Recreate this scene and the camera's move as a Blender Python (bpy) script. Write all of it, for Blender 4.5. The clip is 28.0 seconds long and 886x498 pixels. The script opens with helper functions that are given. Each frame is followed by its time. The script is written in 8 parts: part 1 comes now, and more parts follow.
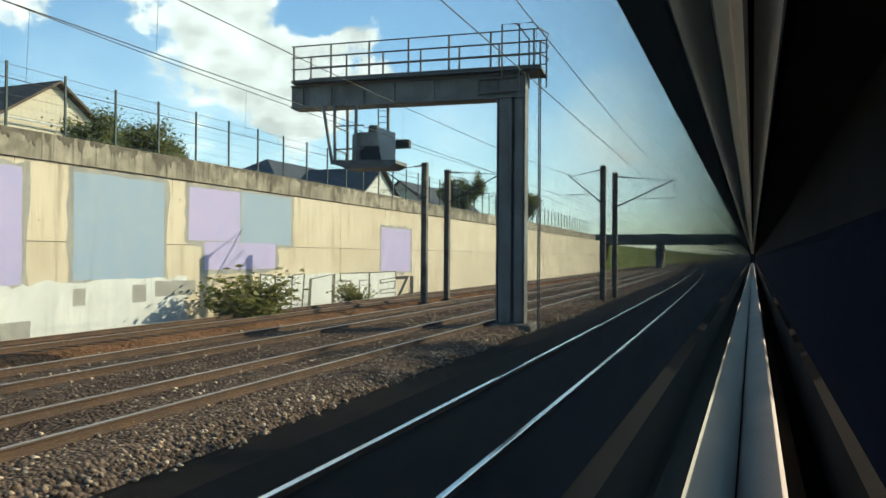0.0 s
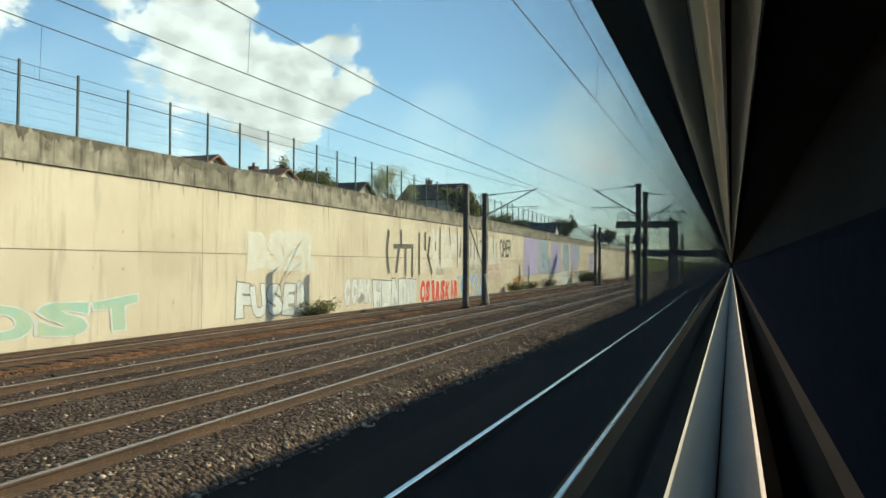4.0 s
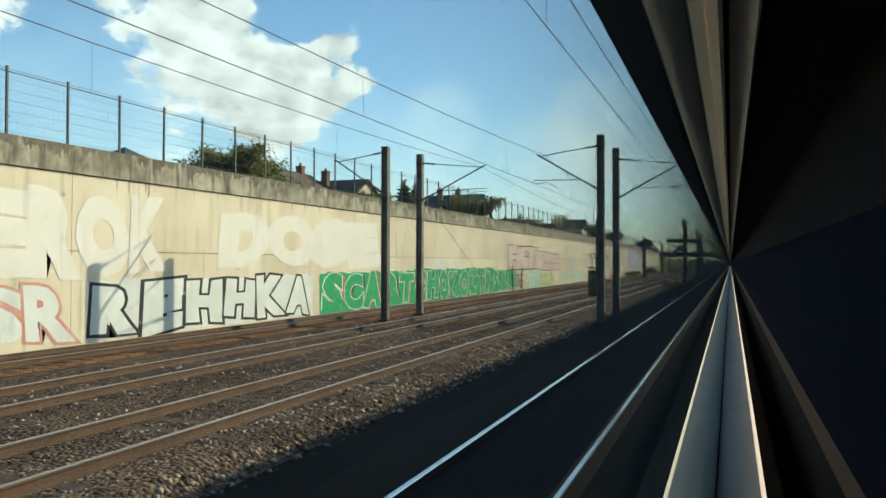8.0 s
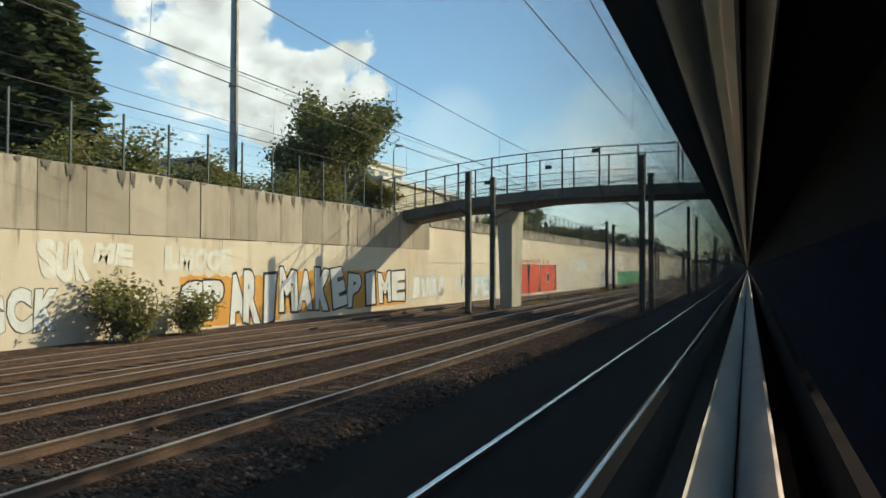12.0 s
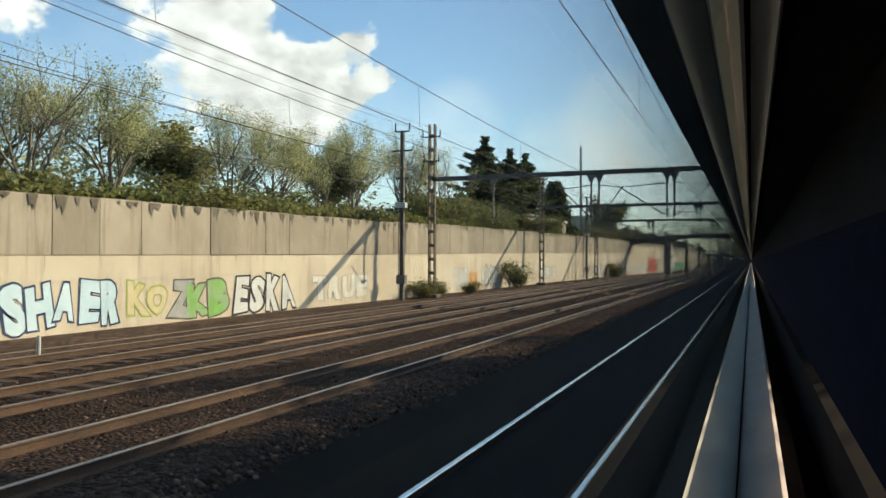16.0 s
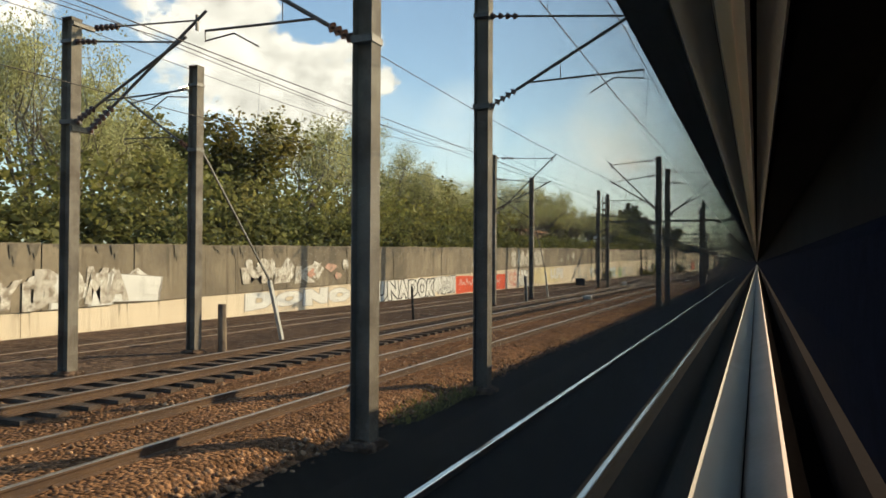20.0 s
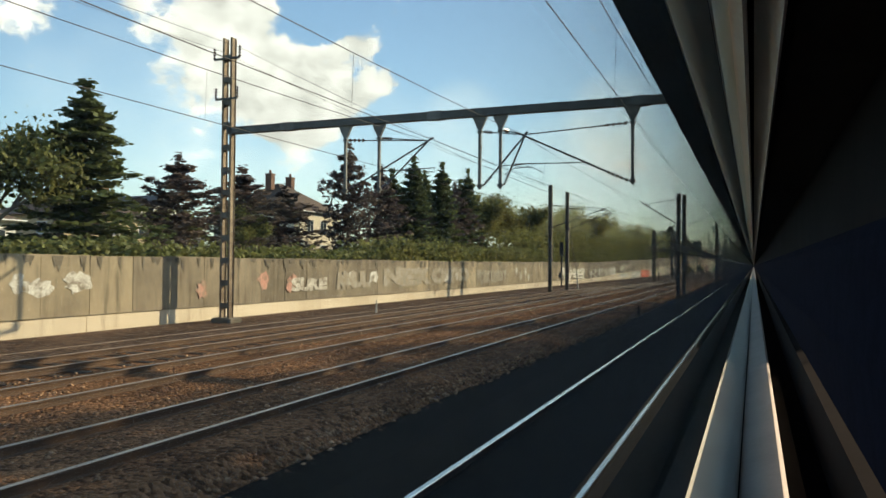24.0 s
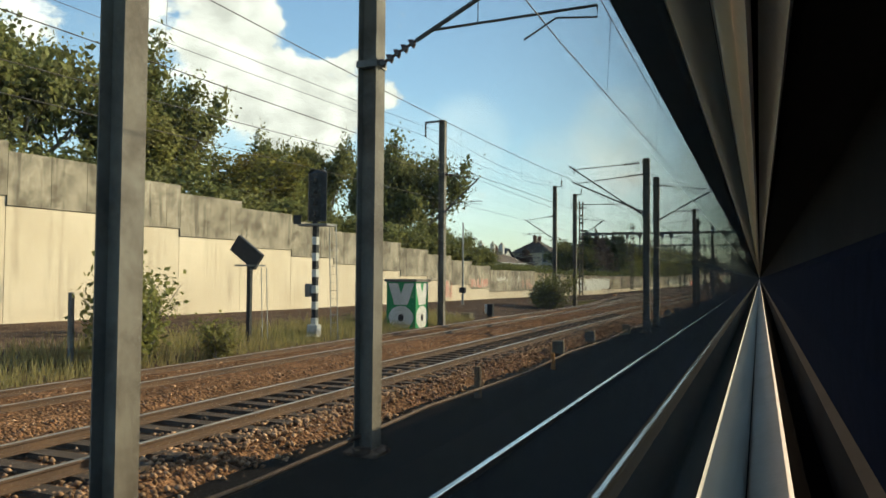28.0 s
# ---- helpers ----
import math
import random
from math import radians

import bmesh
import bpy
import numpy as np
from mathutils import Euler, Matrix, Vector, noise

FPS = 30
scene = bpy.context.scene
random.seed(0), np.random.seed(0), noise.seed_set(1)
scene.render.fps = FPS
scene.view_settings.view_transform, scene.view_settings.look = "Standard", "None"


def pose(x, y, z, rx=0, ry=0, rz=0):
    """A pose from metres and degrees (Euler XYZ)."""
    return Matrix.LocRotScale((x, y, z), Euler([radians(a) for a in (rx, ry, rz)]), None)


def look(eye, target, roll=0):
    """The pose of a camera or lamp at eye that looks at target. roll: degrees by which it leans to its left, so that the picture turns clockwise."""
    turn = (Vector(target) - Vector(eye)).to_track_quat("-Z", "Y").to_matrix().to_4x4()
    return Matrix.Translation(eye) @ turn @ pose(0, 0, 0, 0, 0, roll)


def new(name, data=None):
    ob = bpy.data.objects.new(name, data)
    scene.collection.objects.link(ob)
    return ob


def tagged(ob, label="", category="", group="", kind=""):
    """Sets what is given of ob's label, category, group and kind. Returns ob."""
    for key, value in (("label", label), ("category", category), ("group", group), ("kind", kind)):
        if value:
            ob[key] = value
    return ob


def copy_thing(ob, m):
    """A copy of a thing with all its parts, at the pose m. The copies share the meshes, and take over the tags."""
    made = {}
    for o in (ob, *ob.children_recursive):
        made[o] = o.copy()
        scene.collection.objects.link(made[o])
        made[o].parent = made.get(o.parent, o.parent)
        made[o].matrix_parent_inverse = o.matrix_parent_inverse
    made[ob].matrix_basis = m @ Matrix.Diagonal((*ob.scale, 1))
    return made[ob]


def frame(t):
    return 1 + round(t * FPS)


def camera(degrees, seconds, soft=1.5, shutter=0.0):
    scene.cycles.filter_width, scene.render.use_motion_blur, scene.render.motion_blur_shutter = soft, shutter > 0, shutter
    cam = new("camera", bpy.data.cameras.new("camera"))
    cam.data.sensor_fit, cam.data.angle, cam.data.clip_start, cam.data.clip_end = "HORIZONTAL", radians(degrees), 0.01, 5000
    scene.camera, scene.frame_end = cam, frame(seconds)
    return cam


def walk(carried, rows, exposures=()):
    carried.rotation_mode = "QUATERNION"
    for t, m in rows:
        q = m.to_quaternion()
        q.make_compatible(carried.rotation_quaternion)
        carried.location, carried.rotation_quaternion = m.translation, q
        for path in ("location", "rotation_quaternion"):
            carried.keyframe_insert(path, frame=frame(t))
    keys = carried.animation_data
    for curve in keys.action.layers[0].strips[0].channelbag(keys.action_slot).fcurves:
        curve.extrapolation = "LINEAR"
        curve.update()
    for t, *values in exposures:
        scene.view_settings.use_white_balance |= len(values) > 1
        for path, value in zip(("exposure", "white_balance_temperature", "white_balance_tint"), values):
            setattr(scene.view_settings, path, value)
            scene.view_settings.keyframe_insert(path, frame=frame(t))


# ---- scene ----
cam = camera(61.0, 28.0)


def aim(y, yaw, pitch, roll):
    """The camera's pose at y along the line, yaw to the left of +y and pitch up, in degrees."""
    a, b = radians(yaw), radians(pitch)
    eye = Vector((0, y, 2.24))
    return look(eye, eye + Vector((-math.sin(a) * math.cos(b), math.cos(a) * math.cos(b), math.sin(b))), roll)


# seconds, place along the line, yaw, pitch, roll
PATH = [
    (0.0, 0.00, 22.40, 0.49, 0.44),
    (0.5, -11.13, 21.97, 0.57, 0.44),
    (1.0, -22.25, 21.56, 0.69, 0.45),
    (1.5, -33.37, 21.42, 0.88, 0.46),
    (2.0, -44.57, 21.44, 0.91, 0.47),
    (2.5, -55.95, 21.26, 0.94, 0.44),
    (3.0, -67.44, 21.08, 0.89, 0.42),
    (3.5, -78.97, 20.98, 1.05, 0.40),
    (4.0, -90.54, 20.99, 1.10, 0.37),
    (4.5, -102.21, 21.05, 1.10, 0.33),
    (5.0, -114.03, 21.11, 1.07, 0.30),
    (5.5, -126.02, 21.11, 1.06, 0.26),
    (6.0, -138.08, 21.00, 1.10, 0.22),
    (6.5, -150.16, 21.01, 1.07, 0.19),
    (7.0, -162.44, 20.89, 1.01, 0.16),
    (7.5, -175.08, 20.86, 0.99, 0.13),
    (8.0, -187.77, 20.91, 1.04, 0.10),
    (8.5, -200.22, 20.99, 1.05, 0.10),
    (9.0, -212.64, 21.39, 1.09, 0.10),
    (9.5, -225.26, 21.48, 1.25, 0.10),
    (10.0, -237.95, 21.57, 1.49, 0.10),
    (10.5, -250.57, 21.64, 1.47, 0.11),
    (11.0, -263.17, 21.87, 1.39, 0.12),
    (11.5, -275.83, 22.01, 1.42, 0.13),
    (12.0, -288.55, 22.05, 1.44, 0.14),
    (12.5, -301.29, 22.01, 1.46, 0.14),
    (13.0, -314.06, 22.08, 1.45, 0.14),
    (13.5, -326.84, 22.19, 1.42, 0.13),
    (14.0, -339.73, 22.32, 1.34, 0.13),
    (14.5, -352.76, 22.41, 1.21, 0.13),
    (15.0, -365.84, 22.42, 1.00, 0.12),
    (15.5, -378.90, 22.13, 0.93, 0.12),
    (16.0, -392.02, 22.29, 0.86, 0.12),
    (16.5, -405.32, 22.56, 0.93, 0.13),
    (17.0, -418.66, 22.73, 1.08, 0.14),
    (17.5, -431.92, 22.93, 1.13, 0.16),
    (18.0, -445.13, 22.95, 1.24, 0.17),
    (18.5, -458.39, 22.96, 1.10, 0.20),
    (19.0, -471.70, 22.95, 1.04, 0.23),
    (19.5, -485.06, 22.91, 1.10, 0.26),
    (20.0, -498.43, 22.66, 0.97, 0.29),
    (20.5, -511.74, 22.28, 0.87, 0.30),
    (21.0, -525.05, 22.11, 0.73, 0.32),
    (21.5, -538.40, 22.06, 0.61, 0.33),
    (22.0, -551.80, 22.10, 0.57, 0.34),
    (22.5, -565.24, 22.17, 0.69, 0.36),
    (23.0, -578.71, 22.25, 1.06, 0.39),
    (23.5, -592.19, 22.31, 1.08, 0.41),
    (24.0, -605.59, 22.46, 1.11, 0.44),
    (24.5, -618.88, 22.26, 1.25, 0.45),
    (25.0, -632.20, 22.41, 1.12, 0.46),
    (25.5, -645.69, 22.34, 1.27, 0.48),
    (26.0, -659.29, 22.40, 1.53, 0.49),
    (26.5, -672.88, 22.65, 1.57, 0.48),
    (27.0, -686.44, 22.94, 1.69, 0.48),
    (27.5, -699.97, 23.10, 1.92, 0.47),
    (28.0, -713.49, 22.83, 2.05, 0.46),
]
walk(cam, [(t, aim(*row)) for t, *row in PATH], exposures=((0.0, 0.54, 6250, 9), (2.0, 0.61, 6600, 9.5), (3.0, 0.48, 6450, 8.5), (8.0, 0.42, 6200, 6.5), (9.5, 0.40, 6350, 9.5), (10.2, 0.40, 6450, 12.5), (11.0, 0.37, 6050, 11), (12.0, 0.39, 6450, 15), (15.0, 0.45, 6250, 15.5), (16.0, 0.51, 6600, 17), (17.0, 0.54, 7150, 19.5), (20.0, 0.56, 7450, 21), (23.0, 0.60, 7400, 20.5), (25.0, 0.51, 6700, 11.5), (26.0, 0.48, 6750, 11.5), (27.0, 0.71, 7000, 13), (28.0, 0.60, 6950, 13)))

# ---- world, sun ----
SUN_WAY = Vector((1.0, 1.2, 0.70)).normalized()          # towards the sun
SUN_UP = math.asin(SUN_WAY.z)
SUN_TURN = math.atan2(SUN_WAY.x, SUN_WAY.y)


def sky_way(yaw_left, up):
    """A direction, degrees to the left of +y and above the horizon."""
    a, b = radians(yaw_left), radians(up)
    return (-math.sin(a) * math.cos(b), math.cos(a) * math.cos(b), math.sin(b))


world = bpy.data.worlds.new("sky")
scene.world = world
world.use_nodes = True
wt = world.node_tree
wt.nodes.clear()


def wnode(kind, **values):
    n = wt.nodes.new(kind)
    for key, v in values.items():
        if key == "op":
            n.operation = v
        else:
            n.inputs[int(key[1:])].default_value = v
    return n


w_out, w_bg = wnode("ShaderNodeOutputWorld"), wnode("ShaderNodeBackground")
w_sky = wnode("ShaderNodeTexSky")
w_sky.sky_type, w_sky.sun_disc = "NISHITA", False
w_sky.sun_elevation, w_sky.sun_rotation = SUN_UP, SUN_TURN
w_sky.dust_density, w_sky.ozone_density, w_sky.air_density = 1.2, 1.2, 1.0
w_co = wnode("ShaderNodeTexCoord")
w_map = wnode("ShaderNodeMapping", i3=(1.0, 1.0, 1.35))
w_lit = wnode("ShaderNodeMapping", i1=(0.018, 0.012, 0.016), i3=(1.0, 1.0, 1.35))
for n in (w_map, w_lit):
    wt.links.new(w_co.outputs["Generated"], n.inputs[0])
w_n1 = wnode("ShaderNodeTexNoise", i2=8.0, i3=12.0, i4=0.60)
w_n2 = wnode("ShaderNodeTexNoise", i2=8.0, i3=5.0, i4=0.60)
w_n3 = wnode("ShaderNodeTexNoise", i2=30.0, i3=8.0, i4=0.62)
wt.links.new(w_map.outputs[0], w_n1.inputs[0])
wt.links.new(w_lit.outputs[0], w_n2.inputs[0])
wt.links.new(w_map.outputs[0], w_n3.inputs[0])


def banks(spots, start):
    """Soft round swellings of the cloud: yaw to the left of the line, height, radius, weight."""
    total = start
    for yaw_l, up, rad, weight in spots:
        dot = wnode("ShaderNodeVectorMath", op="DOT_PRODUCT", i1=sky_way(yaw_l, up))
        wt.links.new(w_co.outputs["Generated"], dot.inputs[0])
        soft = wnode("ShaderNodeMapRange", i1=math.cos(radians(rad * 1.45)), i2=math.cos(radians(rad * 0.3)), i3=0.0, i4=weight)
        soft.interpolation_type = "SMOOTHSTEP"
        wt.links.new(dot.outputs["Value"], soft.inputs[0])
        more = wnode("ShaderNodeMath", op="ADD")
        wt.links.new(total.outputs[0], more.inputs[0])
        wt.links.new(soft.outputs[0], more.inputs[1])
        total = more
    return total


w_mixn = wnode("ShaderNodeMath", op="MULTIPLY_ADD", i1=0.62, i2=-0.31)
wt.links.new(w_n3.outputs[0], w_mixn.inputs[0])
w_seed = wnode("ShaderNodeMath", op="ADD")
wt.links.new(w_n1.outputs[0], w_seed.inputs[0])
wt.links.new(w_mixn.outputs[0], w_seed.inputs[1])
# the cumulus bank that leans down towards the line, with small puffs before it
heap = banks(((51.5, 18.0, 3.4, 0.19), (41.0, 19.5, 4.4, 0.30), (37.5, 16.0, 3.8, 0.27), (34.8, 12.6, 3.4, 0.29), (31.0, 11.2, 2.6, 0.28), (38.0, 11.0, 3.2, 0.20), (33.2, 9.8, 2.4, 0.20), (29.4, 15.6, 1.5, 0.24), (31.6, 14.6, 1.6, 0.16), (27.6, 13.6, 1.2, 0.24), (43.0, 14.0, 4.2, 0.10), (56, 24, 7, 0.16), (40, 28, 7, 0.18),
              (26.1, 18.9, 0.8, 0.2), (22.2, 19.6, 0.8, 0.14), (24.0, 17.4, 0.6, 0.12), (47.0, 13.5, 2.6, -0.16), (33.4, 17.0, 1.5, -0.16), (16, 17, 8.0, -0.10), (48, 7, 5, -0.12)), w_seed)
cover = wnode("ShaderNodeMapRange", i1=0.63, i2=0.80)
cover.interpolation_type = "SMOOTHSTEP"
wt.links.new(heap.outputs[0], cover.inputs[0])
# thin veils: below the bank, and the pale masses low over the line
veil = banks(((45, 11, 6.5, 0.14), (37, 9, 6.0, 0.26), (38, 3, 9, 0.14), (55, 4, 9, 0.10), (21, 10.5, 2.6, 0.36), (9.5, 10.4, 3.0, 0.62), (13, 6.5, 4.0, 0.34), (6.0, 7.0, 3.5, 0.4), (27, 7, 5.0, 0.22), (10, 2.5, 5.5, 0.45), (1, 5, 5.0, 0.4), (20, 3, 5, 0.3)), wnode("ShaderNodeMath", op="MULTIPLY", i0=0.0))
veil_n = wnode("ShaderNodeMapRange", i1=0.34, i2=0.66, i3=0.25, i4=1.15)
wt.links.new(w_n1.outputs[0], veil_n.inputs[0])
veiled = wnode("ShaderNodeMath", op="MULTIPLY")
wt.links.new(veil.outputs[0], veiled.inputs[0])
wt.links.new(veil_n.outputs[0], veiled.inputs[1])
# sunward sides bright, the others grey
slope = wnode("ShaderNodeMath", op="SUBTRACT")
wt.links.new(w_n1.outputs[0], slope.inputs[0])
wt.links.new(w_n2.outputs[0], slope.inputs[1])
shade = wnode("ShaderNodeMapRange", i1=-0.13, i2=0.11, i3=0.64, i4=1.10)
wt.links.new(slope.outputs[0], shade.inputs[0])
cloud = wnode("ShaderNodeVectorMath", op="SCALE", i0=(6.3, 6.05, 5.65))
wt.links.new(shade.outputs[0], cloud.inputs["Scale"])
tint = wnode("ShaderNodeVectorMath", op="MULTIPLY", i1=(0.91, 1.03, 1.08))
wt.links.new(w_sky.outputs[0], tint.inputs[0])
w_haze = wnode("ShaderNodeMix")
w_haze.data_type = "RGBA"
wt.links.new(veiled.outputs[0], w_haze.inputs["Factor"])
wt.links.new(tint.outputs[0], w_haze.inputs[6])
w_haze.inputs[7].default_value = (6.4, 6.9, 6.9, 1)
w_mix = wnode("ShaderNodeMix")
w_mix.data_type = "RGBA"
wt.links.new(cover.outputs[0], w_mix.inputs["Factor"])
wt.links.new(w_haze.outputs[2], w_mix.inputs[6])
wt.links.new(cloud.outputs[0], w_mix.inputs[7])
wt.links.new(w_mix.outputs[2], w_bg.inputs[0])
w_bg.inputs[1].default_value = 0.15
wt.links.new(w_bg.outputs[0], w_out.inputs[0])

sun = new("sun", bpy.data.lights.new("sun", "SUN"))
sun.data.energy, sun.data.angle, sun.data.color = 5.0, radians(0.6), (1.0, 0.82, 0.59)
sun.matrix_world = look(SUN_WAY * 100, (0, 0, 0))


# ---- materials ----
def material(name, base, second=None, rough=0.85, metal=0.0, scale=0.6, fine=14.0, vary=0.25, bump=0.25, depth=0.01, streaks=0.0, pieces=0.0,
             islands=0.0, cells=0.0, leafy=False, stretch=(1, 1, 1), gloss=0.2, wear=0.0, under=(0.575, 0.49, 0.35)):
    """A surface with stains at one scale and grain at another, in world metres. second: the colour that the stains mix in."""
    m = bpy.data.materials.new(name)
    m.use_nodes = True
    t = m.node_tree
    bsdf = t.nodes["Principled BSDF"]

    def node(kind, **values):
        n = t.nodes.new(kind)
        for key, v in values.items():
            if key == "op":
                n.operation = v
            else:
                n.inputs[int(key[1:])].default_value = v
        return n

    geo = node("ShaderNodeNewGeometry")
    place = node("ShaderNodeMapping", i3=stretch)
    t.links.new(geo.outputs["Position"], place.inputs[0])
    big = node("ShaderNodeTexNoise", i2=scale, i3=5.0, i4=0.6)
    small = node("ShaderNodeTexNoise", i2=fine, i3=4.0, i4=0.65)
    for n in (big, small):
        t.links.new(place.outputs[0], n.inputs[0])
    ease = node("ShaderNodeMapRange", i1=0.38, i2=0.66)
    t.links.new(big.outputs[0], ease.inputs[0])
    mix = node("ShaderNodeMix")
    mix.data_type = "RGBA"
    mix.inputs[6].default_value = (*base, 1)
    mix.inputs[7].default_value = (*(second or [c * 0.7 for c in base]), 1)
    t.links.new(ease.outputs[0], mix.inputs["Factor"])
    grain = node("ShaderNodeMapRange", i1=0.25, i2=0.75, i3=1 - vary, i4=1 + vary)
    t.links.new(small.outputs[0], grain.inputs[0])
    factor = grain
    relief = small.outputs[0]

    def times(out):
        nonlocal factor
        n = node("ShaderNodeMath", op="MULTIPLY")
        t.links.new(factor.outputs[0], n.inputs[0])
        t.links.new(out, n.inputs[1])
        factor = n

    if streaks:
        run = node("ShaderNodeMapping", i3=(2.2, 2.2, 0.16))
        t.links.new(geo.outputs["Position"], run.inputs[0])
        s = node("ShaderNodeTexNoise", i2=1.6, i3=6.0, i4=0.62)
        t.links.new(run.outputs[0], s.inputs[0])
        r = node("ShaderNodeMapRange", i1=0.52, i2=0.72, i3=1.0, i4=1.0 - streaks)
        t.links.new(s.outputs[0], r.inputs[0])
        times(r.outputs[0])
    if pieces:
        info = node("ShaderNodeObjectInfo")
        r = node("ShaderNodeMapRange", i3=1 - pieces, i4=1 + pieces)
        t.links.new(info.outputs["Random"], r.inputs[0])
        times(r.outputs[0])
    if islands:
        r = node("ShaderNodeMapRange", i3=1 - islands, i4=1 + islands)
        t.links.new(geo.outputs["Random Per Island"], r.inputs[0])
        times(r.outputs[0])
    if cells:
        v = node("ShaderNodeTexVoronoi", i2=cells)
        t.links.new(geo.outputs["Position"], v.inputs[0])
        bw = node("ShaderNodeSeparateColor")
        t.links.new(v.outputs["Color"], bw.inputs[0])
        r = node("ShaderNodeMapRange", i3=0.35, i4=1.65)
        t.links.new(bw.outputs[0], r.inputs[0])
        times(r.outputs[0])
        rise = node("ShaderNodeMath", op="MULTIPLY_ADD", i1=-1.1)
        t.links.new(v.outputs["Distance"], rise.inputs[0])
        t.links.new(bw.outputs[1], rise.inputs[2])
        relief = rise.outputs[0]
    skin = mix
    if wear:
        # flaked and scrubbed patches that bare the wall beneath
        rub = node("ShaderNodeTexNoise", i2=2.6, i3=9.0, i4=0.68)
        t.links.new(geo.outputs["Position"], rub.inputs[0])
        bare = node("ShaderNodeMapRange", i1=0.66 - 0.22 * wear, i2=0.76 - 0.16 * wear, i3=0.0, i4=min(1.0, 0.45 + wear))
        t.links.new(rub.outputs[0], bare.inputs[0])
        skin = node("ShaderNodeMix")
        skin.data_type = "RGBA"
        skin.inputs[7].default_value = (*under, 1)
        t.links.new(bare.outputs[0], skin.inputs["Factor"])
        t.links.new(mix.outputs[2], skin.inputs[6])
    paint = node("ShaderNodeVectorMath", op="SCALE")
    t.links.new(skin.outputs[2], paint.inputs[0])
    t.links.new(factor.outputs[0], paint.inputs["Scale"])
    t.links.new(paint.outputs[0], bsdf.inputs["Base Color"])
    bsdf.inputs["Roughness"].default_value, bsdf.inputs["Metallic"].default_value = rough, metal
    bsdf.inputs["Specular IOR Level"].default_value = gloss
    if bump:
        b = node("ShaderNodeBump", i0=bump, i1=depth)
        t.links.new(relief, b.inputs["Height"])
        t.links.new(b.outputs[0], bsdf.inputs["Normal"])
    if leafy:
        bsdf.inputs["Specular IOR Level"].default_value = 0.12
        tr, ms = node("ShaderNodeBsdfTranslucent"), node("ShaderNodeMixShader", i0=0.45)
        t.links.new(paint.outputs[0], tr.inputs[0])
        t.links.new(bsdf.outputs[0], ms.inputs[1])
        t.links.new(tr.outputs[0], ms.inputs[2])
        t.links.new(ms.outputs[0], t.nodes["Material Output"].inputs[0])
    return m


